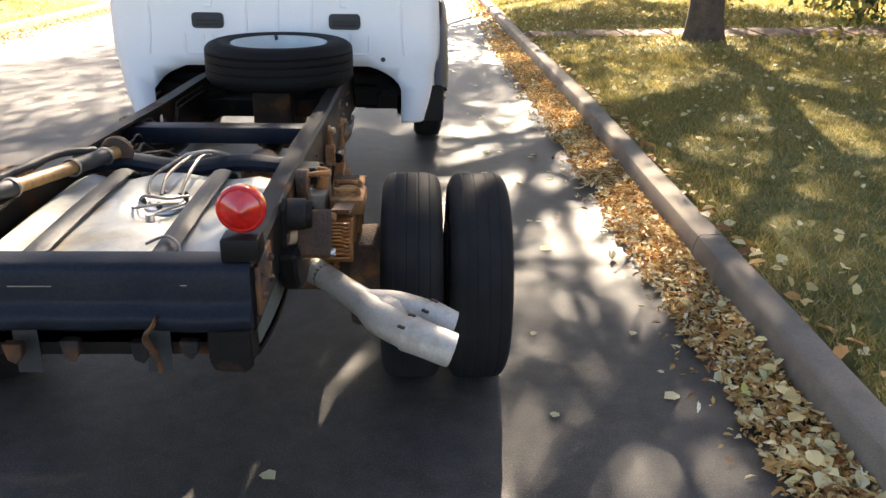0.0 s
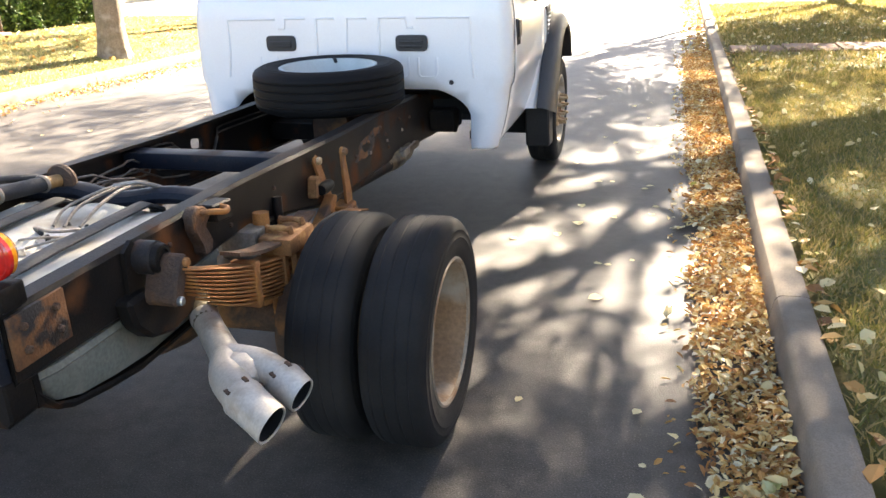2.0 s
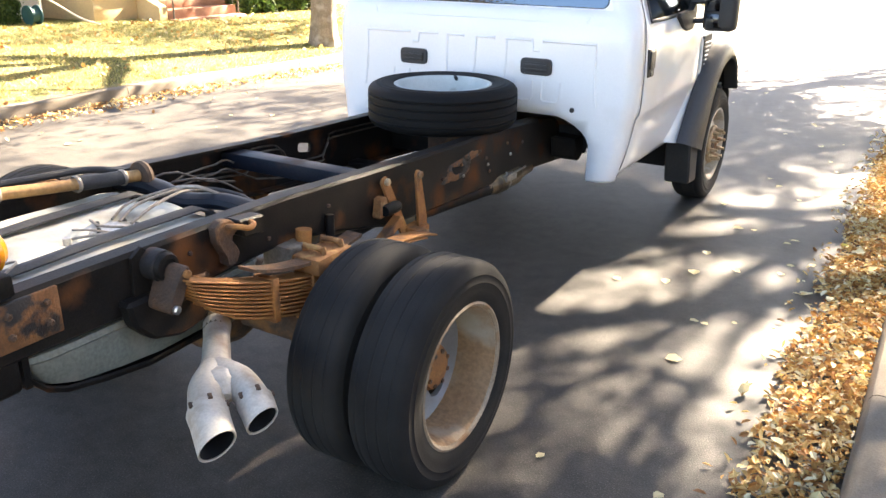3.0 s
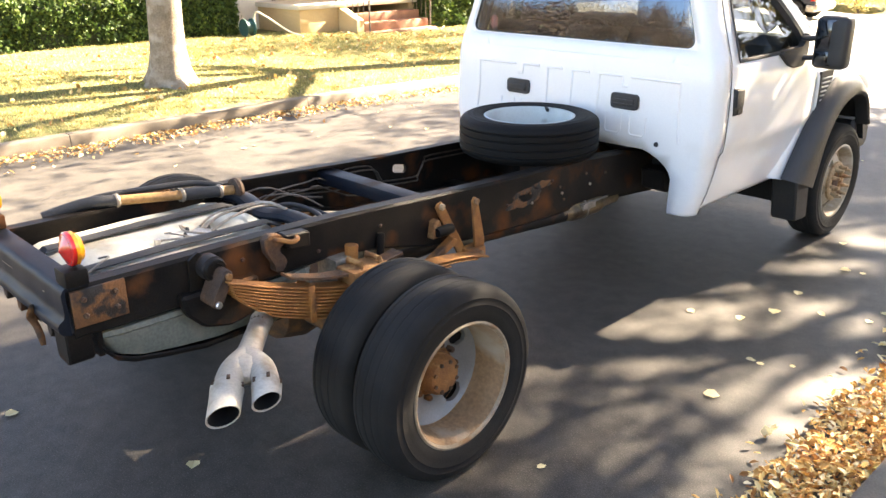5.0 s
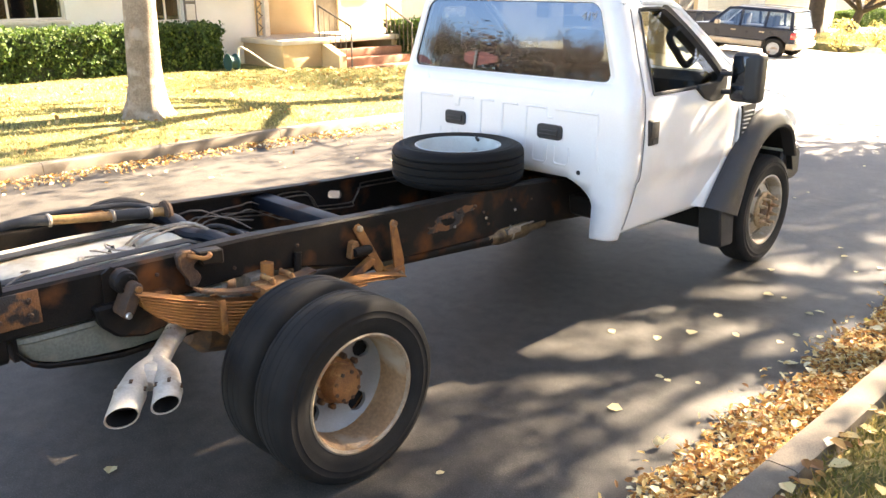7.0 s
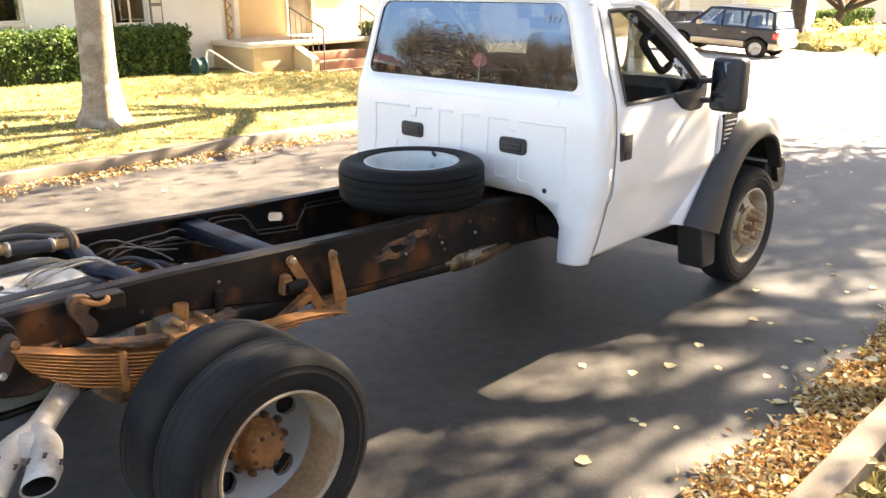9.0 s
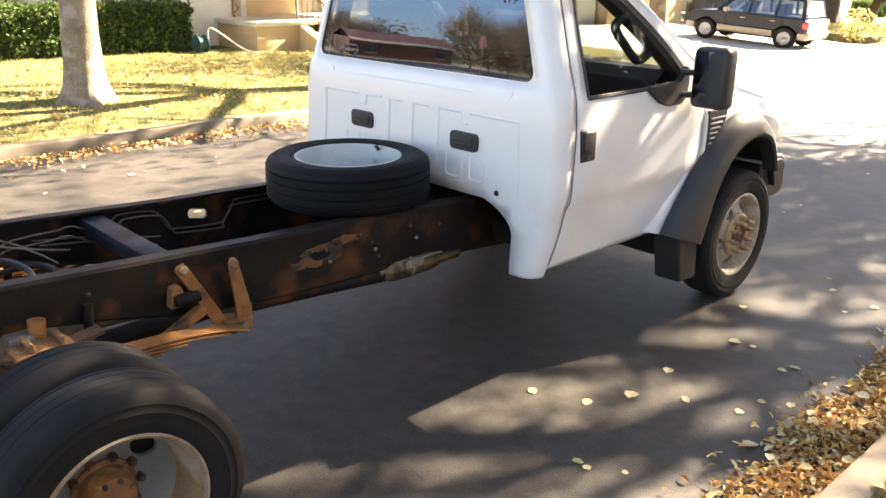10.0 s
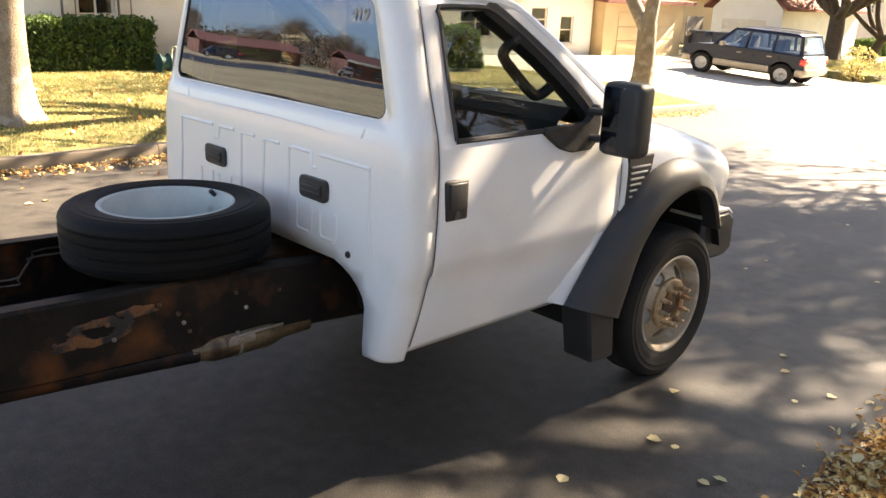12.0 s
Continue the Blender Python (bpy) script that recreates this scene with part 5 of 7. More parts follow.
# rust scabs on the outer face of the near rail: orange rims round bare dark metal
def rust_scab(y, z, ry, rz, seed, gap=0.45):
    def loop(k, x):
        out = []
        for q in range(26):
            a = 2 * math.pi * q / 26
            r = k * (1 + 0.42 * noise.noise(Vector((math.cos(a) * 1.6 + seed, math.sin(a) * 1.6, k))) + 0.16 * noise.noise(Vector((math.cos(a) * 6, math.sin(a) * 6, seed + k))))
            out.append((x, y + ry * r * math.cos(a), z + rz * r * math.sin(a)))
        return out
    bm = B()
    grid(bm, [loop(1.0, 0.4348), loop(0.9, 0.4368), loop(gap, 0.4368), loop(gap * 0.9, 0.4348)], closed=True)
    part("rust_scab", bm, M["rust_patch"], rail_r, "flaking orange rust patch")


for q in ((2.33, 0.74, 0.12, 0.045, 3, 0.55), (2.47, 0.785, 0.075, 0.022, 5, 0.06), (2.22, 0.715, 0.05, 0.018, 8, 0.06)):
    rust_scab(*q)

# brake and fuel lines along the far rail, with the hole in its web
run = [(-0.405, 1.40, 0.80), (-0.405, 1.60, 0.775), (-0.405, 1.71, 0.765), (-0.405, 1.76, 0.83), (-0.405, 1.80, 0.845), (-0.405, 1.93, 0.835), (-0.405, 1.98, 0.81), (-0.405, 2.02, 0.735), (-0.405, 2.06, 0.72), (-0.405, 2.28, 0.70), (-0.405, 2.33, 0.72), (-0.405, 2.38, 0.79), (-0.405, 2.43, 0.81), (-0.405, 2.95, 0.79)]
arch = [(-0.34, 1.20, 0.80), (-0.34, 1.30, 0.84), (-0.34, 1.49, 0.845), (-0.34, 1.56, 0.85), (-0.34, 1.74, 0.76), (-0.34, 1.95, 0.72)]
for k, pts in enumerate((run, [(x + 0.01, y + 0.022 * (1 if 1.9 < y < 2.3 else -1) * (-1 if y < 1.9 else 1), z - 0.024) for x, y, z in run], arch, [(x + 0.03, y - 0.03, z - 0.03) for x, y, z in arch],
                         [(-0.36, 1.02, 0.80), (-0.33, 1.12, 0.87), (-0.28, 1.22, 0.88), (-0.24, 1.34, 0.82), (-0.24, 1.5, 0.78)],
                         [(-0.30, 1.08, 0.80), (-0.24, 1.16, 0.86), (-0.16, 1.30, 0.85), (-0.10, 1.40, 0.78)])):
    bm = B()
    tube(bm, pts, 0.0048, 6, 2)
    part("brake_line", bm, M["line_dark"], truck, "thin bent steel brake line")
def slot_loop(hw, hh, r, x):
    return [(x, 2.19 + sy * (hw - r) + r * math.cos(radians(a0 + 15 * k)), 0.768 + sz * (hh - r) + r * math.sin(radians(a0 + 15 * k)) - 0.02 * (sy * (hw - r)) / 0.1) for sy, sz, a0 in ((1, 1, 0), (-1, 1, 90), (-1, -1, 180), (1, -1, 270)) for k in range(7)]


bm = B()
grid(bm, [slot_loop(0.09, 0.06, 0.004, -0.4205), slot_loop(0.052, 0.025, 0.02, -0.4195), slot_loop(0.052, 0.025, 0.02, -0.4375), slot_loop(0.09, 0.06, 0.004, -0.4365)], closed=True)
part("slot_rim", bm, M["frame"], rail_l, "rounded slot through the rail")
for pts, r in (([(-0.2, 1.12, 0.80), (-0.1, 1.2, 0.84), (0.05, 1.25, 0.82), (0.2, 1.2, 0.80)], 0.012), ([(-0.3, 1.2, 0.72), (-0.2, 1.35, 0.76), (0.0, 1.4, 0.74)], 0.014)):
    bm = B()
    tube(bm, pts, r, 8)
    part("axle_hose", bm, M["rubber"], truck)
bm = B()
lathe(bm, [(0.0, 0.0), (0.06, 0.0), (0.075, 0.02), (0.075, 0.14), (0.06, 0.16), (0.0, 0.16)], (0.20, 1.33, 0.74), "y", 20)
part("height_valve", bm, M["rust_dark"], truck, "brown cylinder with hose fittings")
bm = B()
box(bm, -0.12, 0.12, 2.9, 3.6, 0.42, 0.78, 0.05)
part("transmission", bm, M["rust_dark"], truck, "rusty transmission housing")

# ---- exhaust ----
bm = B()
tube(bm, [(0.36, 2.0, 0.58), (0.30, 1.6, 0.66), (0.30, 1.25, 0.66), (0.39, 0.95, 0.60), (0.43, 0.78, 0.612), (0.475, 0.68, 0.618), (0.535, 0.607, 0.612)], 0.043, 16)
exh = part("exhaust_pipe", bm, M["pipe"], truck, "weathered steel exhaust with twin tips")
bm = B()
tube(bm, [(0.505, 0.640, 0.616), (0.555, 0.588, 0.608), (0.63, 0.512, 0.592), (0.69, 0.450, 0.578)], [0.046, 0.042, 0.044, 0.050], 18)
tube(bm, [(0.655, 0.482, 0.592), (0.70, 0.445, 0.58), (0.735, 0.419, 0.575), (0.765, 0.397, 0.573), (0.80, 0.372, 0.572)], [0.044, 0.058, 0.072, 0.064, 0.02], 24, flat=0.74)
part("sleeve", bm, M["exhaust"], exh, "pale steel sleeve of the twin tips")
# twin tips: a welded branch, a stepped outer tube and a slanted cut
cut = Vector((0.93, -0.12, -0.33)).normalized()
for pts, rr in (([(0.675, 0.462, 0.586), (0.725, 0.377, 0.575), (0.805, 0.302, 0.567), (0.94, 0.207, 0.557)], 0.055), ([(0.675, 0.462, 0.586), (0.775, 0.456, 0.575), (0.872, 0.418, 0.566), (0.951, 0.366, 0.552)], 0.050)):
    p = [Vector(q) for q in pts]
    d = (p[3] - p[2]).normalized()
    side = d.cross(Vector((0, 0, 1))).normalized()
    u2 = side.cross(d)

    def slant(r, back=0.0, flat=0.94):
        """A ring at the mouth, lying in the slanted cut."""
        out = []
        for k in range(28):
            a = 2 * math.pi * k / 28
            q = p[3] + r * (side * math.cos(a) + flat * u2 * math.sin(a))
            out.append(q - d * ((q - p[3]).dot(cut) / d.dot(cut) + back))
        return out

    def square(at, r, flat=0.97):
        return [at + r * (side * math.cos(2 * math.pi * k / 28) + flat * u2 * math.sin(2 * math.pi * k / 28)) for k in range(28)]
    bm = B()
    tube(bm, p[:3] + [p[2] + d * 0.03], [0.044, 0.052, rr - 0.003, rr - 0.003], 24, cap=False)
    tp = part("exhaust_tip", bm, M["exhaust"], exh, "pale flared exhaust tip")
    lip = p[2] + d * 0.006
    bm = B()
    grid(bm, [square(lip, rr - 0.004), square(lip, rr + 0.002), square(lip + d * 0.004, rr + 0.004), square(lip + d * 0.02, rr + 0.003), square(lip + d * 0.05, rr + 0.001), slant(rr), slant(rr - 0.002, -0.002), slant(rr - 0.005), slant(rr - 0.006, 0.03)], closed=True)
    part("outer_sleeve", bm, M["exhaust"], tp, "slant-cut outer tube with a stepped lip")
    bm = B()
    vs = grid(bm, [slant(rr - 0.0065, 0.004), slant(rr - 0.0075, 0.11)], closed=True)
    bm.faces.new(vs[-1])
    part("sooty_bore", bm, M["soot_and_shade"], tp, recalc=False)
    for k in range(3):
        a2 = 0.75 + 1.0 * k
        c = p[2] + d * 0.012 + (side * math.cos(a2) + u2 * math.sin(a2)) * (rr + 0.003)
        bm = B()
        box(bm, -0.012, 0.012, -0.006, 0.006, -0.003, 0.003, 0.001, m=Matrix.Translation(c) @ d.to_track_quat("X", "Z").to_matrix().to_4x4())
        part("slot_tab", bm, M["rust_dark"], tp)
bm = B()
lathe(bm, [(0.036, -0.03), (0.038, 0.0), (0.055, 0.05), (0.058, 0.08), (0.058, 0.30), (0.052, 0.33), (0.038, 0.37), (0.036, 0.5)], (0.405, 2.70, 0.555), "y", 24)
muf = part("muffler", bm, M["canister"], truck, "brassy steel exhaust canister under the rail")
bm = B()
lathe(bm, [(0.059, -0.008), (0.063, -0.006), (0.063, 0.006), (0.059, 0.008)], (0.405, 2.86, 0.555), "y", 24, loop=True)
part("canister_band", bm, M["line_steel"], muf)
bm = B()
box(bm, 0.440, 0.474, 2.80, 2.92, 0.565, 0.600, 0.005)
part("band_bracket", bm, M["line_steel"], muf, "worn bracket on the canister band")
bm = B()
tube(bm, [(0.47, 2.81, 0.602), (0.472, 2.95, 0.606), (0.46, 3.05, 0.600)], 0.006, 8)
part("band_rod", bm, M["line_steel"], muf)
bm = B()
tube(bm, [(0.405, 2.70, 0.55), (0.37, 2.3, 0.565), (0.36, 2.0, 0.58)], 0.04, 14)
part("exhaust_link", bm, M["frame"], muf)


# ---- cab ----
W = lerp([0.50, 0.56, 0.62, 0.70, 0.80, 0.865, 0.89, 0.95, 1.10, 1.22, 1.30, 1.40, 1.47, 1.60, 1.75, 1.86, 1.93], [0.890, 0.906, 0.924, 0.943, 0.956, 0.964, 0.980, 0.986, 0.987, 0.983, 0.978, 0.965, 0.94, 0.895, 0.85, 0.815, 0.78])
YB = lerp([0.50, 0.56, 0.80, 1.10, 1.30, 1.40, 1.44, 1.92, 1.93], [3.225, 3.222, 3.236, 3.245, 3.25, 3.262, 3.2765, 3.3137, 3.32])
SEAM = lerp([0.50, 0.64, 0.90, 1.25, 1.60, 1.93], [3.33, 3.345, 3.385, 3.40, 3.41, 3.43])
RC = 0.085
OFFSIDE = 1.02    # the cab reaches a little further out on the street side


def skew(x):
    """The back panel stands a little further back on the street side."""
    return -0.03 * min(1.0, (x / 0.9) ** 2) if x < 0 else 0.0


WIN0, WIN1 = 1.45, 1.908


def back_x(z):
    """Columns across the back panel, upright low down and leaning with the window higher up."""
    t = min(max((z - 1.0) / 0.42, 0), 1)
    t = t * t * (3 - 2 * t)
    w = W(z) - RC
    low = [0, 0.14, 0.28, 0.42, 0.55, 0.66, 0.752]
    high = [w * f for f in (0, 0.18, 0.36, 0.54, 0.70, 0.84, 0.955)]
    return [a * (1 - t) + b * t for a, b in zip(low, high)] + [w]


def cab_row(z):
    w, yb, sm = W(z), YB(z), SEAM(z)
    half = [(x, yb + 0.02 * (x / 0.9) ** 4) for x in back_x(z)]
    yc = half[-1][1]
    for k in range(1, 6):
        a = math.pi / 2 * k / 6
        half.append((w - RC + RC * math.sin(a), yc + RC * (1 - math.cos(a))))
    half.append((w, yc + RC))
    half.append((w, sm))
    right = [(x, y, z) for x, y in reversed(half)]
    def wider(x):
        return x * 1.031 if z > 1.41 and x < (w - RC) * 0.96 else x
    return right + [(-wider(x) * OFFSIDE, y + skew(-x), z) for x, y, z in reversed(right[:-1])]


zs = [0.515, 0.53, 0.56, 0.64, 0.72, 0.80, 0.865, 0.93, 1.0, 1.10, 1.20, 1.29, 1.36, 1.41, WIN0, 1.52, 1.60, 1.70, 1.80, WIN1, 1.918, 1.93]
rows = [cab_row(z) for z in zs]
mid = (len(rows[0]) - 1) // 2


def open_cell(i, j):
    k = j - mid if j >= mid else mid - 1 - j
    z = (zs[i] + zs[i + 1]) / 2
    return (z < 0.865 and k < 6) or (WIN0 < z < WIN1 and k < 6)


bm = B()
vs = grid(bm, rows, open_cell)
for s in (1, -1):
    curve = [bm.verts.new((s * x, YB(z) + 0.02 * (x / 0.9) ** 4, z)) for x, z in ((0.60, 0.85), (0.66, 0.822), (0.705, 0.79), (0.735, 0.757))]
    top = [vs[6][mid - s * k] for k in (4, 5, 6)]
    bm.faces.new((top[0], top[1], curve[1], curve[0]))
    bm.faces.new((top[1], top[2], vs[5][mid - s * 6], curve[3], curve[2], curve[1]))
    bm.faces.new((vs[5][mid - s * 6], vs[4][mid - s * 6], curve[3]))
cab = sheet_part("cab_body", bm, M["white"], truck, "white painted cab shell with pressed ribs", 60)

def rounded(hw, hh, r, n=6):
    out = []
    for cx, cz, a0 in ((hw - r, hh - r, 0), (-hw + r, hh - r, 90), (-hw + r, -hh + r, 180), (hw - r, -hh + r, 270)):
        for k in range(n + 1):
            a = radians(a0 + 90 * k / n)
            out.append((cx + r * math.cos(a), cz + r * math.sin(a)))
    return out


# pressed ribs on the back panel
def rib(pts, r=0.011):
    bm = B()
    path = [Vector((x, YB(z) + 0.02 * (x / 0.9) ** 4 + 0.005 + skew(x), z)) for x, z in pts]
    tube(bm, path, r, 8, n=1) if len(path) > 2 else tube(bm, path, r, 8)
    part("pressed_rib", bm, M["white"], cab)


for s in (1, -1):
    rib([(s * 0.775, 0.93), (s * 0.765, 1.0), (s * 0.755, 1.1), (s * 0.752, 1.27), (s * 0.44, 1.272)])
    rib([(s * 0.42, 1.215), (s * 0.385, 1.215), (s * 0.375, 1.272), (s * 0.245, 1.274)])
    rib([(s * 0.185, 0.98), (s * 0.18, 1.27), (s * 0.065, 1.272)] if s < 0 else [(0.205, 0.98), (0.215, 1.27), (0.33, 1.272)])
    for xc in (0.50, 0.33):
        rib([(s * (xc + 0.055), 1.05), (s * (xc + 0.055), 0.955), (s * (xc + 0.04), 0.935), (s * (xc - 0.04), 0.935), (s * (xc - 0.055), 0.955), (s * (xc - 0.055), 1.05)], 0.010)
rib([(0.0, 0.98), (0.015, 1.27), (0.14, 1.272)])
rib([(-0.80, 1.37), (-0.4, 1.375), (0.0, 1.378), (0.4, 1.375), (0.78, 1.37)], 0.006)
for s in (1, -1):
    rib([(s * 0.70, 1.415), (s * 0.69, 1.385), (s * 0.685, 1.375)], 0.008)
# two black air vents and two plugs
for s in (1, -1):
    x0, x1, z0, z1 = s * 0.41 - 0.088, s * 0.41 + 0.088, 1.09, 1.17
    bm = B()
    out = [(s * 0.41 + a, 1.13 + b) for a, b in rounded(0.095, 0.046, 0.024, 4)]
    prism(bm, out, "y", 3.228, 3.26, 0.004)
    v = part("air_vent", bm, M["plastic"], cab, "black rounded air vent")
    bm = B()
    box(bm, x0 + 0.018, x1 - 0.018, 3.222, 3.226, z0 + 0.014, z1 - 0.014, 0.0015)
    part("vent_flap", bm, M["rubber"], v)
    for k in range(2):
        bm = B()
        box(bm, x0 + 0.02, x1 - 0.02, 3.217, 3.223, z0 + 0.022 + k * 0.024, z0 + 0.030 + k * 0.024, 0.001)
        part("vent_slat", bm, M["plastic"], v)
    bm = B()
    lathe(bm, [(0.013, 0.0), (0.015, 0.006), (0.009, 0.012), (0.0, 0.012)], (s * 0.64, 3.25, 0.906), "y", 14)
    bmesh.ops.transform(bm, matrix=Matrix.Translation((0, -0.012, 0)), verts=bm.verts)
    part("plug", bm, M["rubber"], cab, "small black round plug")

# rear window: pane, seal with rounded corners, third brake lamp
def win_pt(f, z, dy):
    w = (W(z) - RC) * 0.955 * f * (OFFSIDE * 1.031 if f < 0 else 1)
    return Vector((w, YB(z) + 0.02 * (w / 0.9) ** 4 + dy + skew(w), z))


bm = B()
grid(bm, [[win_pt(f, z, 0.009) for f in np.linspace(-1.01, 1.01, 15)] for z in np.linspace(WIN0 - 0.006, WIN1 + 0.006, 7)])
facing(bm, (0, -1, 0))
pane = part("rear_window", bm, M["cab_glass"], cab, "tinted rear window mirroring sky and houses", smooth=80, recalc=False)
pane.visible_shadow = False


def pane_ring(hw, hh, rx, rz, dy, n=7):
    """A loop with rounded corners on the rear window's surface."""
    zc, zh = (WIN0 + WIN1) / 2, (WIN1 - WIN0) / 2
    out = []
    for sx, sz, a0 in ((1, 1, 0), (-1, 1, 90), (-1, -1, 180), (1, -1, 270)):
        for k in range(n + 1):
            a = radians(a0 + 90 * k / n)
            out.append(win_pt(sx * (hw - rx) + rx * math.cos(a), zc + zh * (sz * (hh - rz) + rz * math.sin(a)), dy))
    return out


bm = B()
grid(bm, [pane_ring(0.982, 0.955, 0.07, 0.26, 0.011), pane_ring(0.982, 0.955, 0.07, 0.26, 0.005), pane_ring(0.99, 0.975, 0.073, 0.27, 0.004), pane_ring(0.99, 0.975, 0.073, 0.27, 0.012)], closed=True)
part("window_seal", bm, M["rubber"], pane, "black rubber window seal")
bm = B()
grid(bm, [pane_ring(0.99, 0.975, 0.073, 0.27, 0.006), pane_ring(0.99, 0.975, 0.073, 0.27, 0.002), pane_ring(1.004, 1.01, 0.01, 0.03, 0.001), pane_ring(1.004, 1.01, 0.01, 0.03, 0.012)], closed=True)
part("window_surround", bm, M["white"], cab, smooth=50)
bm = B()
box(bm, -0.13, 0.13, 3.326, 3.40, 1.955, 1.992, 0.008)
part("brake_lamp", bm, M["rubber"], cab, "dark high brake lamp")
txt = bpy.data.curves.new("window_marking", "FONT")
txt.body, txt.size, txt.extrude, txt.shear = "419", 0.068, 0.0002, 0.15
to = new("window_marking", txt)
txt.materials.append(M["marking"])
to.parent = pane
to.matrix_world = pose(0.555, YB(1.80) + 0.02 * 0.2 + 0.0035, 1.80, 84.6, 0, 2)
tagged(to, "white chalk number on the glass")


# ---- doors ----
REAR = lerp([1.385, 1.86], [3.497, 3.52])
FRNT = lerp([1.385, 1.46, 1.55, 1.65, 1.75, 1.82, 1.86], [4.345, 4.31, 4.225, 4.105, 3.97, 3.86, 3.78])
PIL = lerp([1.385, 1.44, 1.65, 1.87, 1.90], [4.56, 4.52, 4.25, 3.93, 3.87])
DFR = lerp([0.56, 0.60, 0.84, 1.20, 1.385], [4.36, 4.38, 4.535, 4.535, 4.54])


def door(s):
    zz = [0.555, 0.58, 0.66, 0.78, 0.865, 0.89, 0.95, 1.0, 1.1, 1.2, 1.3, 1.355, 1.385, 1.46, 1.55, 1.65, 1.75, 1.82, 1.86, 1.90]
    rows = []
    for z in zz:
        a = SEAM(z) + 0.005
        if z <= 1.385:
            r, f, b = REAR(1.385), FRNT(1.385), DFR(z)
            r, f = min(r, a + (b - a) * 0.16), a + (b - a) * 0.86
        else:
            r, f, b = REAR(z), FRNT(z), PIL(z)
        ysd = [a, a + 0.012, r] + [r + (f - r) * k / 6 for k in range(1, 7)] + [b]
        belly = 0.006 * math.sin(max(0, min(1, (z - 0.55) / 0.8)) * math.pi)
        rows.append([(s * (W(z) + belly - (0.004 if k == 0 else 0)), y, z) for k, y in enumerate(ysd)])
    bm = B()
    grid(bm, rows, lambda i, j: 1.385 < (zz[i] + zz[i + 1]) / 2 < 1.86 and 2 <= j <= 7)
    d = sheet_part("door", bm, M["white"], truck, "plain white cab door with a black handle", 40, 0.03)
    # thin dark strip: draws the shade of the shut line as a line
    bm = B()
    tube(bm, [(s * (W(z) + 0.0005), SEAM(z) + 0.003, z) for z in zz[1:-1]], 0.0018, 6, n=2)
    part("door_seal", bm, M["rubber"], d, "dark strip for the shade in the shut line")
    # window
    zw = [1.385, 1.46, 1.55, 1.65, 1.75, 1.82, 1.86]
    bm = B()
    grid(bm, [[(s * (W(z) - 0.014), y, z) for y in np.linspace(REAR(z) - 0.004, FRNT(z) + 0.006, 5)] for z in zw])
    facing(bm, (s, 0, 0))
    part("door_window", bm, M["side_glass"], d, "clear door window", recalc=False)
    edge = [(s * (W(z) - 0.003), REAR(z), z) for z in zw] + [(s * (W(1.86) - 0.003), 3.67, 1.862)] + [(s * (W(z) - 0.003), FRNT(z), z) for z in reversed(zw)] + [(s * (W(1.385) - 0.002), y, 1.385) for y in (4.1, 3.8, 3.497)]
    bm = B()
    tube(bm, edge, 0.011, 6, n=2)
    part("window_frame", bm, M["rubber"], d, "black window surround")
    # black patch that carries the mirror
    bm = B()
    prism(bm, [(3.98, 1.375), (4.08, 1.305), (4.16, 1.282), (4.29, 1.282), (4.335, 1.32), (4.34, 1.40), (4.335, 1.475), (4.31, 1.475), (4.295, 1.43), (4.26, 1.398), (3.99, 1.398)], "x", s * 0.955, s * 0.992, 0.006)
    sail = part("mirror_patch", bm, M["rubber"], d, "black plastic mirror mount")
    for z0, z1 in ((1.335, 1.35), (1.45, 1.47)):
        bm = B()
        tube(bm, [(s * 0.975, 4.28, z0), (s * 1.04, 4.29, z0 + 0.003), (s * 1.12, 4.31, z1)], 0.022, 10, flat=0.8)
        part("mirror_arm", bm, M["plastic"], sail)
    bm = B()
    box(bm, s * 1.05, s * 1.25, 4.24, 4.36, 1.28, 1.59, 0.035, segs=4)
    mh = part("mirror_housing", bm, M["plastic"], d, "tall black towing mirror")
    for z0, z1 in ((1.40, 1.57), (1.30, 1.385)):
        bm = B()
        box(bm, -0.076, 0.076, -0.003, 0.003, z0 - 1.45, z1 - 1.45, 0.002, m=Matrix.Translation((s * 1.15, 4.243, 1.45)) @ Matrix.Rotation(radians(s * 6), 4, "Z"))
        part("mirror_glass", bm, M["mirror"], mh, "mirror glass")
    # handle in its cup
    bm = B()
    box(bm, s * 0.965, s * 0.996, 3.428, 3.552, 1.085, 1.247, 0.014, segs=3)
    h = part("handle_cup", bm, M["rubber"], d, "black door handle")
    bm = B()
    box(bm, s * 0.992, s * 1.004, 3.446, 3.534, 1.135, 1.235, 0.006, segs=3)
    part("handle", bm, M["plastic"], h)
    bm = B()
    lathe(bm, [(0.016, 0), (0.016, 0.005), (0.0, 0.006)], (s * 0.996, 3.49, 1.108), "x" if s > 0 else "-x", 14)
    part("lock", bm, M["plastic"], h)
    return d


door(1), door(-OFFSIDE)
# black strips added behind the door gaps to paint their shade
for s in (1, -1):
    bm = B()
    grid(bm, [[(s * (W(z) - 0.022), SEAM(z) + d, z) for d in (-0.02, 0.03)] for z in (0.56, 0.7, 0.9, 1.25, 1.6, 1.9)])
    part("door_gap_seal", bm, M["rubber"], truck, "black strip for the shade in the door gap")
# sills under the doors
for s in (1, -1):
    bm, rows = B(), []
    for y in (3.33, 3.6, 4.0, 4.36):
        rows.append([(s * 0.87, y, 0.60), (s * 0.86, y, 0.545), (s * 0.82, y, 0.535), (s * 0.72, y, 0.55), (s * 0.72, y, 0.60)])
    grid(bm, rows)
    part("sill_panel", bm, M["frame"], truck)
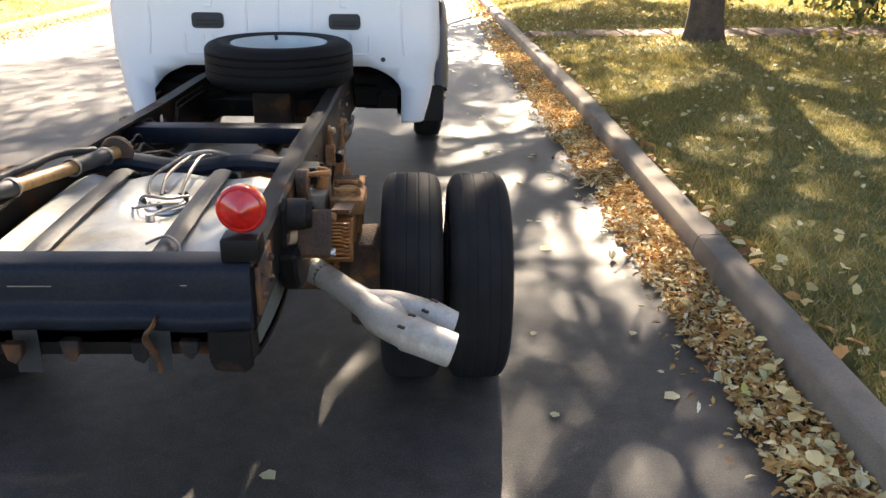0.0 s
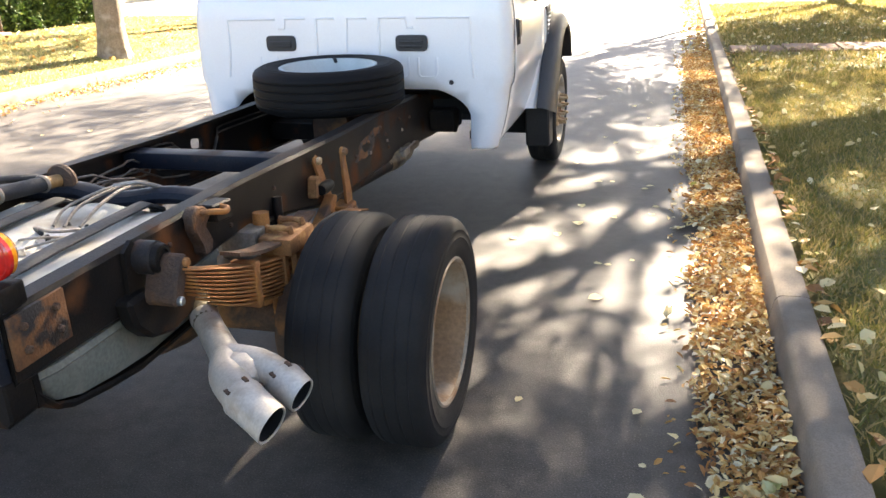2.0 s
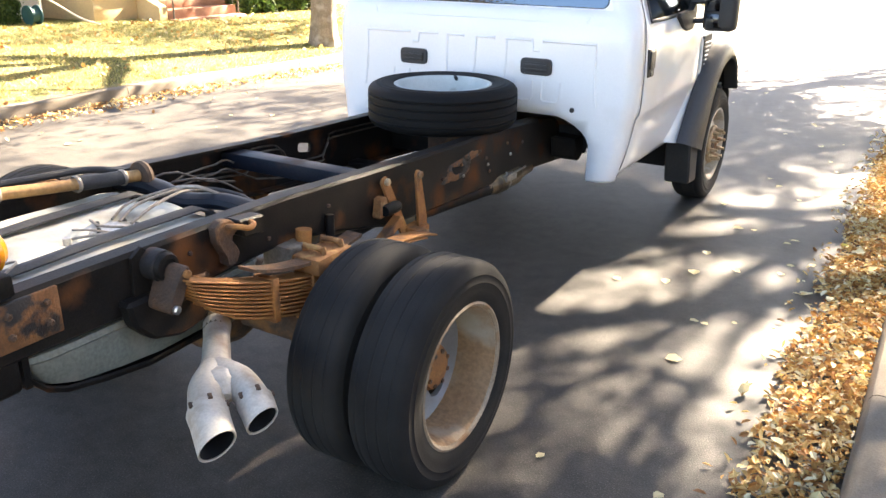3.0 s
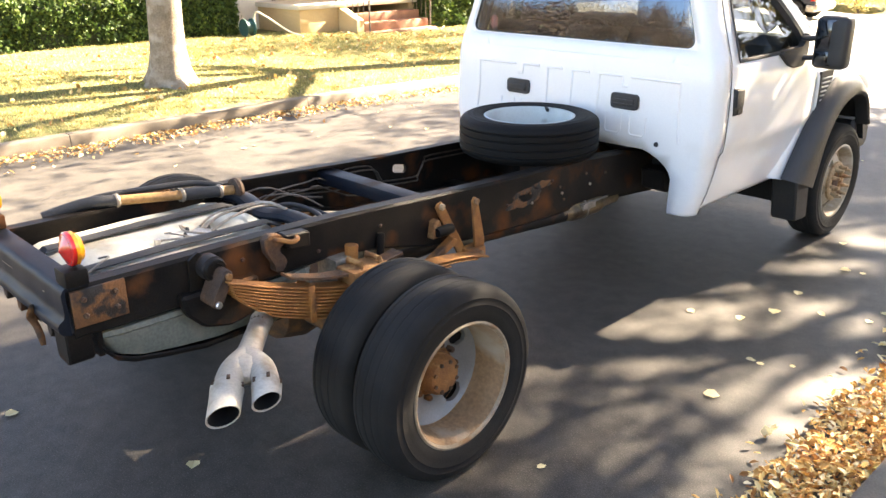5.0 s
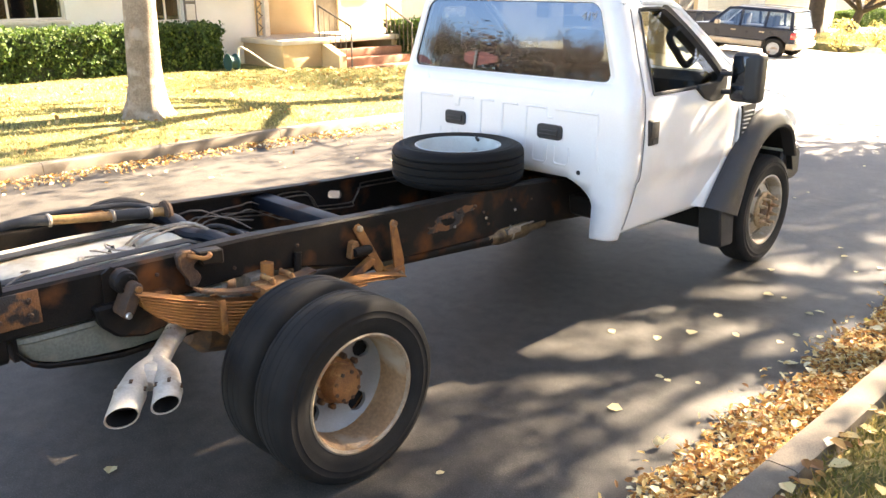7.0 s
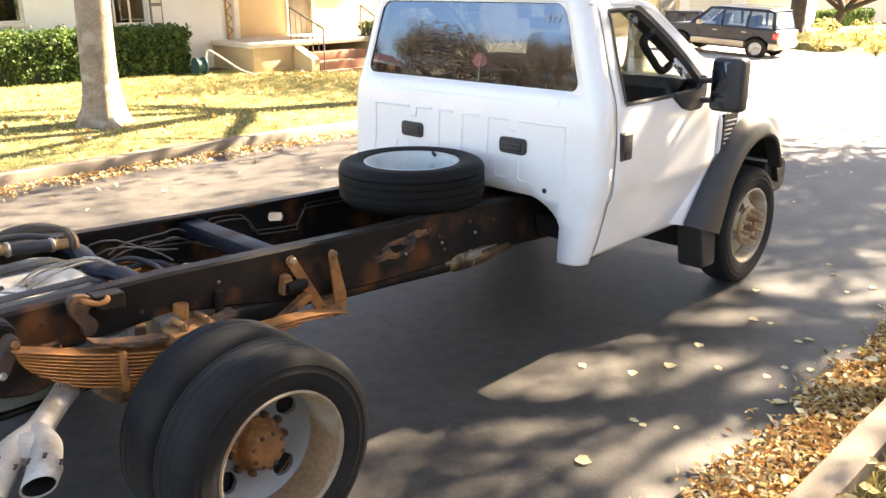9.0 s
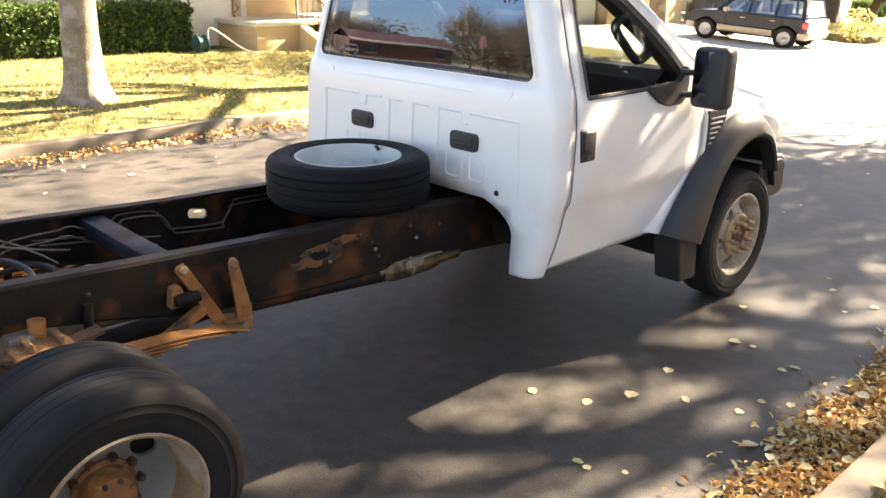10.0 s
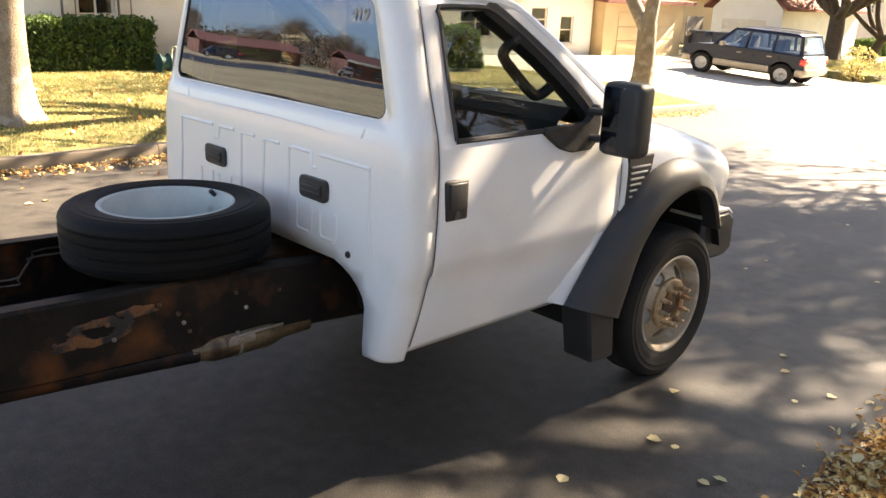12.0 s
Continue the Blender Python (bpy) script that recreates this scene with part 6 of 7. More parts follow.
# roof, windscreen, pillars
bm, rows = B(), []
for y, zc in ((3.334, 1.895), (3.333, 1.938), (3.346, 1.964), (3.375, 1.984), (3.45, 1.997), (3.6, 2.0), (3.75, 1.992), (3.86, 1.968), (3.95, 1.92)):
    r = []
    for f in np.linspace(-1, 1, 21):
        edge = abs(f) ** 3.4
        yy = y + (0.035 * abs(f) ** 5 if y < 3.5 else -0.03 * abs(f) ** 4 * (y - 3.5) / 0.45)
        r.append((f * 0.80 * (OFFSIDE if f < 0 else 1), yy + (skew(f * 0.8) if y < 3.5 else 0), zc - (zc - 1.90) * edge))
    rows.append(r)
grid(bm, rows)
sheet_part("roof", bm, M["white"], truck, "white rounded cab roof", 60, 0.03)
bm, rows = B(), []
for z in np.linspace(1.30, 1.915, 9):
    yp = 4.56 + (z - 1.385) * (3.88 - 4.56) / (1.90 - 1.385)
    w = W(z) - 0.03
    rows.append([(f * w, yp + 0.17 * (1 - f * f), z) for f in np.linspace(-1, 1, 13)])
grid(bm, rows)
facing(bm, (0, 1, 0))
part("windscreen", bm, M["side_glass"], truck, "clear raked windscreen", smooth=80, recalc=False)
for s in (1, -1):
    bm = B()
    tube(bm, [(s * (W(z) - 0.03), PIL(z) + 0.01, z) for z in (1.32, 1.44, 1.65, 1.84)] + [(s * 0.792, 3.87, 1.878), (s * 0.788, 3.80, 1.89), (s * 0.785, 3.70, 1.893), (s * 0.785, 3.56, 1.893)], [0.032, 0.032, 0.032, 0.032, 0.03, 0.028, 0.024, 0.02], 10, n=4)
    part("windscreen_pillar", bm, M["white"], truck)
# bonnet and wings
TOPZ = lerp([4.54, 4.95, 5.3, 5.6, 5.74], [1.30, 1.275, 1.235, 1.16, 1.08])


def wing_x(y, z):
    nose = max(0.0, (y - 5.42) / 0.34)
    return W(min(max(z, 0.7), 1.25)) + 0.012 - 0.14 * nose ** 2 - 0.10 * max(0, (z - (TOPZ(y) - 0.12)) / 0.12) ** 2


def wing(s):
    ysw = list(np.linspace(4.545, 5.74, 26))
    rows = []
    for y in ysw:
        q = 0.60 ** 2 - (y - 5.03) ** 2
        lo = 0.42 + math.sqrt(q) if q > 0 else 0.55
        lo = max(lo, 0.55)
        rows.append([(s * wing_x(y, lo + (TOPZ(y) - lo) * t), y, lo + (TOPZ(y) - lo) * t) for t in np.linspace(0, 1, 10)])
    bm = B()
    grid(bm, rows)
    f = sheet_part("front_wing", bm, M["white"], truck, "white front wing", 50, 0.012)
    # louvred vent
    bm = B()
    prism(bm, [(4.575, 1.00), (4.58, 1.215), (4.78, 1.22), (4.765, 1.14), (4.69, 1.07), (4.63, 1.00)], "x", s * 0.985, s * 1.002, 0.004)
    v = part("wing_vent", bm, M["rubber"], f, "black louvred wing vent with a chrome edge")
    for k in range(6):
        z0 = 1.025 + k * 0.028
        bm = B()
        box(bm, s * 1.0, s * 1.008, 4.60, 4.64 + 0.022 * k, z0, z0 + 0.009, 0.002)
        part("louvre", bm, M["rim"], v)
    # wide dark flare
    op = [(4.20, 0.575), (4.385, 0.80), (4.575, 1.0), (4.79, 1.145), (5.07, 1.17), (5.30, 1.05), (5.42, 0.80)]
    ip = [(4.50, 0.47), (4.56, 0.62), (4.64, 0.80), (4.80, 0.96), (5.02, 1.025), (5.21, 0.97), (5.33, 0.77)]
    o = spline([(0, *p) for p in op], 5)
    i = spline([(0, *p) for p in ip], 5)
    rows = []
    for a, b in zip(o, i):
        m = a.lerp(b, 0.45)
        e = a.lerp(b, 0.85)
        rows.append([(s * 0.985, a.y, a.z), (s * 1.025, a.lerp(b, 0.06).y, a.lerp(b, 0.06).z), (s * 1.075, m.y, m.z), (s * 1.095, e.y, e.z), (s * 1.085, b.y, b.z), (s * 1.0, b.y, b.z)])
    bm = B()
    grid(bm, rows)
    part("wheel_flare", bm, M["flare"], f, "dark grey plastic wheel flare", smooth=45)
    # white edge of body panel that the flare is bolted to
    rows = []
    for a, b in zip(o[:22], i[:22]):
        q = a.lerp(b, 0.1)
        rows.append([(s * (W(a.z) - 0.012), a.y - 0.10, a.z - 0.012), (s * (W(a.z) + 0.004), a.y - 0.03, a.z), (s * 0.984, q.y, q.z), (s * 0.93, q.y + 0.02, q.z)])
    bm = B()
    grid(bm, rows)
    part("wing_edge", bm, M["white"], f, smooth=50)
    # inner arch: near-black sheet with the shade of the recess put into its colour
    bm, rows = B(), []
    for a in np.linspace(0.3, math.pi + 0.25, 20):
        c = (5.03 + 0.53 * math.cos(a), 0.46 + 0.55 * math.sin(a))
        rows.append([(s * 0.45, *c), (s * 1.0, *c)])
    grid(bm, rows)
    part("wheel_arch", bm, M["soot_and_shade"], f)
    # mud flap
    bm = B()
    prism(bm, [(4.29, 0.572), (4.50, 0.53), (4.53, 0.265), (4.50, 0.255), (4.35, 0.265)], "x", s * 0.89, s * 1.06, 0.012)
    part("mud_flap", bm, M["mud"], f, "black rubber mud flap")
    bm = B()
    prism(bm, [(5.40, 0.58), (5.43, 0.765), (5.50, 0.795), (5.70, 0.79), (5.76, 0.74), (5.77, 0.56), (5.70, 0.52), (5.46, 0.53)], "x", s * 0.70, s * 0.955, 0.02)
    be = part("bumper_end", bm, M["plastic"], f, "black bumper end with a pale top")
    bm = B()
    prism(bm, [(5.435, 0.782), (5.50, 0.812), (5.69, 0.808), (5.74, 0.772), (5.735, 0.764), (5.69, 0.794), (5.50, 0.798), (5.44, 0.77)], "x", s * 0.72, s * 0.95, 0.002)
    part("bumper_top", bm, M["white"], be, "pale top edge")
    bm = B()
    box(bm, s * 0.62, s * 0.86, 5.60, 5.70, 0.92, 1.08, 0.02)
    part("headlamp", bm, M["chrome"], f, "headlamp")


wing(1), wing(-OFFSIDE)
bm, rows = B(), []
for y in np.linspace(4.56, 5.74, 12):
    e = wing_x(y, TOPZ(y))
    rows.append([(f * e, y + 0.05 * (1 - f * f), TOPZ(y) + 0.055 * (1 - f ** 4)) for f in np.linspace(-1, 1, 15)])
grid(bm, rows)
part("bonnet", bm, M["white"], truck, "white bonnet", smooth=50)
bm = B()
box(bm, -0.62, 0.62, 5.66, 5.78, 0.72, 1.10, 0.03)
part("grille", bm, M["chrome"], truck, "chrome grille")
bm = B()
box(bm, -0.72, 0.72, 5.68, 5.86, 0.50, 0.74, 0.04)
part("front_bumper", bm, M["chrome"], truck, "chrome front bumper")
bm = B()
tube(bm, [(-0.85, FRONT, 0.42), (0.85, FRONT, 0.42)], 0.055, 12)
part("front_axle", bm, M["rust_dark"], truck)
# unseen engine block, near-black: shade under the bonnet is in its colour
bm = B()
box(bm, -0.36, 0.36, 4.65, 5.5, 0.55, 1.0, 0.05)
part("engine", bm, M["soot_and_shade"], truck, "dark engine block under the bonnet")
# cab inside
for s in (1, -1):
    bm, rows = B(), []
    for z in (0.62, 0.8, 1.1, 1.3, 1.375):
        rows.append([(s * (W(z) - 0.05), y, z) for y in (3.40, 3.8, 4.2, 4.52)])
    grid(bm, rows)
    part("door_trim", bm, M["dash"], truck, "dark inner door trim")
    bm = B()
    tube(bm, [(s * (W(z) - 0.045), FRNT(z) + 0.01, z) for z in (1.37, 1.46, 1.65, 1.82, 1.87)], 0.052, 10, n=3)
    part("pillar_trim", bm, M["dash"], truck, "black inner pillar trim")
bm, rows = B(), []
for y, z in ((3.275, 0.90), (3.285, 0.868), (3.33, 0.862), (3.42, 0.84), (3.54, 0.76), (3.62, 0.66), (3.64, 0.60)):
    rows.append([(x, y + 0.03 * (x / 0.86) ** 2, z) for x in np.linspace(-0.86, 0.86, 9)])
grid(bm, rows)
part("cab_underbody", bm, M["frame"], truck, "dark curved floor pan behind the arch", smooth=60)
for s in (1, -1):
    bm = B()
    prism(bm, [(3.42, 0.70), (3.56, 0.70), (3.56, 0.58), (3.50, 0.55), (3.44, 0.58)], "x", s * 0.44, s * 0.60, 0.01)
    part("cab_mount", bm, M["frame"], truck, "dark cab mount bracket")
    # jagged near-black sheet: shade under the cab put into shape and colour
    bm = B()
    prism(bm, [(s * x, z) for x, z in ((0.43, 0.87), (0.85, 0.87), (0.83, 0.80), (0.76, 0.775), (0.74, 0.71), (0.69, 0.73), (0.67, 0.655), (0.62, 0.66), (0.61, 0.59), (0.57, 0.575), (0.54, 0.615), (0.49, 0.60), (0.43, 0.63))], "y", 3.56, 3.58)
    part("splash_liner", bm, M["soot_and_shade"], truck, "jagged black sheet for the shade under the cab")
bm, rows = B(), []
for z in (0.88, 1.0, 1.44):
    rows.append([(x, YB(z) + 0.045, z) for x in (-0.88, -0.4, 0.4, 0.88)])
grid(bm, rows)
part("rear_trim", bm, M["dash"], truck, "dark trim below the rear window")
bm = B()
box(bm, -0.86, 0.86, 3.63, 4.6, 0.60, 0.70, 0.02)
part("cab_floor", bm, M["dash"], truck)
bm, rows = B(), []
for x in np.linspace(-0.90, 0.90, 9):
    rows.append([(x, 4.16, 0.95), (x, 4.12, 1.28), (x, 4.16, 1.40), (x, 4.24, 1.455), (x, 4.40, 1.455), (x, 4.47, 1.42), (x, 4.50 + 0.14 * (1 - (x / 0.9) ** 2), 1.33)])
grid(bm, rows)
part("dashboard", bm, M["dash"], truck, "dark dashboard")
bm = B()
box(bm, -0.68, -0.22, 4.08, 4.36, 1.36, 1.53, 0.05, segs=4)
part("instrument_hood", bm, M["dash"], truck, "dark hood over the instruments")
for x0, x1 in ((-0.80, -0.25), (-0.22, 0.22), (0.25, 0.80)):
    bm = B()
    box(bm, x0, x1, 3.48, 4.02, 0.86, 1.06, 0.06, segs=3)
    st = part("seat", bm, M["seat"], truck, "grey cloth cab seat")
    bm = B()
    box(bm, x0, x1, 3.42, 3.58, 1.0, 1.52, 0.06, segs=3, m=Matrix.Rotation(radians(0), 4, "X"))
    part("backrest", bm, M["seat"], st)
for x in (-0.46, 0.43):
    bm = B()
    box(bm, x - 0.14, x + 0.14, 3.45, 3.58, 1.53, 1.735, 0.06, segs=6)
    part("headrest", bm, M["seat"], truck)
bm = B()
tube(bm, [(-0.45 + 0.19 * math.cos(a), 4.00 + 0.08 * math.sin(a), 1.33 + 0.17 * math.sin(a)) for a in np.linspace(0, 2 * math.pi, 17)], 0.016, 8, n=2)
sw = part("steering_wheel", bm, M["rubber"], truck, "black steering wheel")
bm = B()
lathe(bm, [(0.0, 0), (0.06, 0.0), (0.07, 0.03), (0.03, 0.2), (0.0, 0.2)], (-0.45, 4.00, 1.32), "y", 16)
part("wheel_boss", bm, M["dash"], sw)
bm = B()
tube(bm, [(0.83, 3.95, 1.75), (0.81, 3.895, 1.70), (0.81, 3.90, 1.66), (0.81, 3.99, 1.585), (0.81, 4.075, 1.52), (0.82, 4.12, 1.51), (0.85, 4.18, 1.56)], [0.024, 0.024, 0.024, 0.024, 0.024, 0.024, 0.024], 8)
part("grab_handle", bm, M["dash"], truck, "black pillar grab handle")
bm = B()
box(bm, -0.12, 0.12, 4.02, 4.04, 1.72, 1.79, 0.01)
part("rear_view_mirror", bm, M["dash"], truck)


# papers lying on dashboard and seat
def sheet(at, w, h, tilt, turn, label, m):
    bm = B()
    grid(bm, [[(x, y, 0.012 * math.sin(3 * x / w + 2 * y / h)) for x in np.linspace(-w / 2, w / 2, 7)] for y in np.linspace(-h / 2, h / 2, 7)])
    ob = part("paper_sheet", bm, m, None)
    ob.matrix_world = pose(*at, tilt, 0, turn)
    so = ob.modifiers.new("sheet", "SOLIDIFY")
    so.thickness = 0.001
    return tagged(ob, label, "paper", "papers in the cab")


sheet((0.30, 4.33, 1.42), 0.12, 0.13, 38, 55, "crumpled pale paper lying on the dashboard", M["thin_paper"])
sheet((-0.15, 4.38, 1.56), 0.2, 0.22, 70, 0, "white paper sheet against the windscreen", M["paper"])

# ---- spare wheel lying on the frame ----
spare = thing("spare_wheel", (0.085, 2.76, 0.858), "spare wheel lying flat on the chassis behind the cab", "wheel")
bm = B()
tyre_mesh(bm, at=(0, 0, 0.113), axis="z", groove=0.008, gw=0.007)
part("tyre", bm, M["spare_tyre"], spare, "worn black ribbed tyre", smooth=38)
bm = B()
lathe(bm, [(0.255, 0.084), (0.264, 0.094), (0.264, 0.103), (0.256, 0.106), (0.246, 0.100), (0.238, 0.075), (0.228, 0.03), (0.224, -0.02), (0.229, -0.02), (0.24, 0.06)], (0, 0, 0.113), "z", 56, loop=True)
part("rim", bm, M["rim_white"], spare, "pale painted rim")
bm = B()
disc_with_holes(bm, lerp([0.09, 0.15, 0.20, 0.226], [-0.035, -0.035, -0.03, -0.02]), 0.088, 0.226, 4, 0.172, 0.027, 0.4, Matrix.Translation((0, 0, 0.113)) @ Matrix.Rotation(radians(-90), 4, "Y"))
part("rim_disc", bm, M["rim_white"], spare)
bm = B()
tube(bm, [(-0.05, 0.234, 0.2), (-0.05, 0.214, 0.222)], 0.010, 8)
part("valve", bm, M["rubber"], spare)


# ---- lawn path, other houses, cars and plants along the street ----
def path_slabs():
    ob = thing("garden_path", (2.6, 11.4, ground_z(2.6, 11.4)), "red-brown paved path across the lawn", "path", kind="structure")
    for k in range(9):
        x = 0.1 + k * 0.72
        bm = B()
        z0 = ground_z(2.6 + x, 11.5) - ground_z(2.6, 11.4)
        box(bm, x, x + 0.70, -0.35 - 0.04 * k, 0.35 + 0.03 * k, z0 - 0.05, z0 + 0.035, 0.01)
        part("slab", bm, M["path"], ob)


path_slabs()


def plain_house(x0, x1, y0, y1, z, h, rise, wall, label, openings, along="y", face="x", gable=True, roof_mat="roof"):
    """A house with windows on its street side (face x: its x1 side, face y: its y0 side)."""
    cx, cy = (x0 + x1) / 2, (y0 + y1) / 2
    ob = thing("house", (cx, cy, z), label, "house", "houses along the street")
    off = Matrix.Translation((-cx, -cy, -z))
    bm = B()
    holes = [o[:4] for o in openings]
    if face == "x":
        wall_cells(bm, x1, y0, y1, z, z + h, holes, 0.2)
        rest = [(x0, x1 - 0.2, y0, y0 + 0.2), (x0, x1 - 0.2, y1 - 0.2, y1), (x0, x0 + 0.2, y0 + 0.2, y1 - 0.2)]
    else:
        wall_cells(bm, y0, x0, x1, z, z + h, holes, 0.2, "y")
        rest = [(x1 - 0.2, x1, y0 + 0.2, y1), (x0, x0 + 0.2, y0 + 0.2, y1), (x0 + 0.2, x1 - 0.2, y1 - 0.2, y1)]
        if gable and along == "y":
            g = B()
            prism(g, [(x0, z + h), (x1, z + h), (cx, z + h + rise)], "y", y0, y0 + 0.2)
            g.transform(off)
            part("gable", g, M[wall], ob)
    bm.transform(off)
    part("wall", bm, M[wall], ob)
    for q in rest:
        bm = B()
        box(bm, *q, z, z + h)
        bm.transform(off)
        part("wall", bm, M[wall], ob)
    for o in openings:
        w = window(ob, x1 if face == "x" else y0, *o[:4], o[4], o[5], M["trim"], axis=face)
        w.data.transform(off)
        for ch in w.children:
            ch.data.transform(off)
    bm = B()
    gable_roof(bm, x0, x1, y0, y1, z + h, rise, 0.35, along)
    bm.transform(off)
    part("roof", bm, M[roof_mat], ob)
    return ob


plain_house(-24, -15.4, 17.5, 25.6, -0.45, 2.4, 1.6, "stucco_white", "white stucco house with a red tiled roof", [(22.4, 23.2, 0.75, 1.55, 1, 2), (23.9, 24.6, 0.35, 1.29, 1, 2), (19.2, 20.6, 0.6, 1.5, 2, 2)])
garage = plain_house(-21, -15.0, 25.8, 30.8, -0.5, 2.3, 0.35, "stucco_tan", "tan stucco garage beside the driveway", [], gable=False)
gable_house = plain_house(-19.6, -15.9, 41.0, 50.0, -0.9, 2.6, 1.75, "stucco_white", "white gabled house with a red-brown roof", [], face="y")
plain_house(-32, -21, 44.0, 54.0, -0.9, 3.0, 2.2, "stucco_tan", "red-roofed house behind the gable", [], along="x")
plain_house(-24, -12, 66.0, 76.0, -1.3, 3.2, 2.0, "stucco_white", "pale house behind the far hedge", [(-20, -18.6, 0.2, 1.5, 2, 2), (-16.5, -15, 0.2, 1.5, 2, 2)], face="y")
# the street behind the walk, which the rear window mirrors
plain_house(-118, -110, -70, -56, 0.3, 2.4, 1.2, "brick", "red brick bungalow with a low roof", [(-68, -66, 1.0, 2.0, 3, 2), (-61, -59, 1.0, 2.0, 3, 2)])
long_house = plain_house(-98, -90, -86, -70, 0.6, 2.5, 1.1, "brick", "red brick bungalow with a pale eave", [(-84, -82, 1.4, 2.4, 3, 2), (-76, -74, 1.4, 2.4, 3, 2)])
bm = B()
box(bm, -89.68, -89.62, -86.3, -69.7, 2.85, 3.17, 0.01)
bm.transform(Matrix.Translation((94, 78, -0.6)))
part("fascia", bm, M["trim"], long_house, "white eave board")
plain_house(-142, -130, -40, -28, 0.3, 2.8, 2.1, "stucco_tan", "tan bungalow down the street", [(-36, -34, 1.1, 2.3, 3, 2)])
plain_house(14, 24, -8, 6, 0.3, 2.8, 2.0, "brick", "brick house behind the shaded lawn", [], gable=False)
plain_house(15, 26, 14, 28, 0.2, 2.8, 2.0, "stucco_tan", "tan house behind the shaded lawn", [], gable=False)


def shrub(at, r, h, leaf, n, seed, label, name="shrub", group="shrubs", size=0.09):
    rng = np.random.default_rng(seed)
    x, y = at
    ob = thing(name, (x, y, ground_z(x, y)), label, "shrub", group)
    bm = B()
    for k in range(7):
        a = k * 0.9
        tube(bm, [(0, 0, 0), (0.3 * r * math.cos(a), 0.3 * r * math.sin(a), h * 0.45), (0.6 * r * math.cos(a), 0.6 * r * math.sin(a), h * 0.8)], [0.02, 0.014, 0.006], 5, 2)
    part("stems", bm, M["bark_dark"], ob)
    d = rng.normal(size=(n, 3))
    d /= np.linalg.norm(d, axis=1)[:, None]
    c = d * (rng.random((n, 1)) ** 0.4) * np.array((r, r, h / 2)) + (0, 0, h * 0.55)
    bump = np.array([noise.noise(Vector(p) * 3.1 + Vector((seed, 0, 0))) for p in c])
    c = c[(bump > -0.22) & (c[:, 2] > 0.02)]
    v, f = leaf_cloud(c, size, rng, 0.6)
    soup("leaves", v, f, leaf, ob)


for k, (x, y, r, h) in enumerate([(-8.4, 31.4, 0.5, 0.75), (-7.6, 32.8, 0.55, 0.65), (-9.0, 33.2, 0.6, 0.9), (-7.0, 34.5, 0.6, 0.75), (-8.4, 35.7, 0.7, 0.85), (-6.6, 37.5, 0.6, 0.7), (-6.4, 31.0, 0.4, 0.6)]):
    shrub((x, y), r, h, M["yellow_plants"], 700, 40 + k, "yellow flowering plant beside the driveway", "flowering_plant", "yellow plants")
for k, (x, y, r, h) in enumerate([(-95, -70, 2.2, 2.0), (-86, -84, 2.4, 1.7), (-104, -60, 2.5, 2.0), (-80, -96, 2.5, 1.9), (-114, -66, 2.6, 2.1), (8.6, 12.6, 0.9, 1.3), (9.6, 9.4, 1.0, 1.4)]):
    shrub((x, y), r, h, M["hedge"], 900, 60 + k, "rounded green garden shrub", size=0.13)
hedge(-16.5, -15.3, 50.5, 58, -0.9, 0.2, 23, "long clipped hedge far along the street")
BEHIND = [(-115, -85, 6.0), (-102, -82, 5.0), (-130, -64, 6.5), (-125, -78, 8.0), (-138, -50, 6.0)]
for k, (x, y, tall) in enumerate(BEHIND):
    tree((x, y), 0.22, 0.22 * tall, tall, 6.5 + 0.4 * (k % 4), 6, 330, 24, 0.2, M["bark_dark"], M["brown_crown"], "brown-leaved street tree further down the street", 70 + k, clump_r=0.8, limb_r=0.35)
for k, (x, y, tall) in enumerate([(-34, -59, 2.9), (-38.5, -56, 2.8), (-35, -49, 2.6), (-44, -54, 2.8), (-45, -49, 2.5), (-49, -49, 2.4), (-31.5, -61, 3.0), (-28, -52, 2.9)]):
    tree((x, y), 0.15, 1.1, tall, 6.5, 7, 480, 24, 0.14, M["bark_dark"], M["brown_crown"], "low brown-leaved tree on the dry verge", 90 + k, clump_r=0.5, limb_r=0.45)
# unseen tree, added to cut sky light from behind on the right
tree((13.5, -9), 0.24, 2.2, 6.5, 6.5, 6, 420, 24, 0.2, M["bark"], M["crown"], "unseen autumn tree added to block some sky light", 78)


def crest(a):
    """Height of the hill's crest by direction."""
    return 7.0 + 6.5 * math.exp(-((a - 0.62) / 0.075) ** 2) + 2.0 * math.exp(-((a - 0.45) / 0.16) ** 2) + 2.0 * noise.noise(Vector((a * 9, 0, 0))) + 1.0 * noise.noise(Vector((a * 40, 1, 0)))


def far_hill():
    bm, rows = B(), []
    for t in (0, 0.35, 0.7, 1.0):
        rows.append([(-330 * math.cos(a) * (1 + 0.3 * t), -330 * math.sin(a) * (1 + 0.3 * t), t * crest(a) * (0.75 + 0.25 * t)) for a in np.linspace(-0.9, 2.0, 160)])
    grid(bm, rows)
    return tagged(part("backdrop", bm, M["hill"], smooth=50), "low wooded hill beyond the houses", "hill", kind="structure")


far_hill()


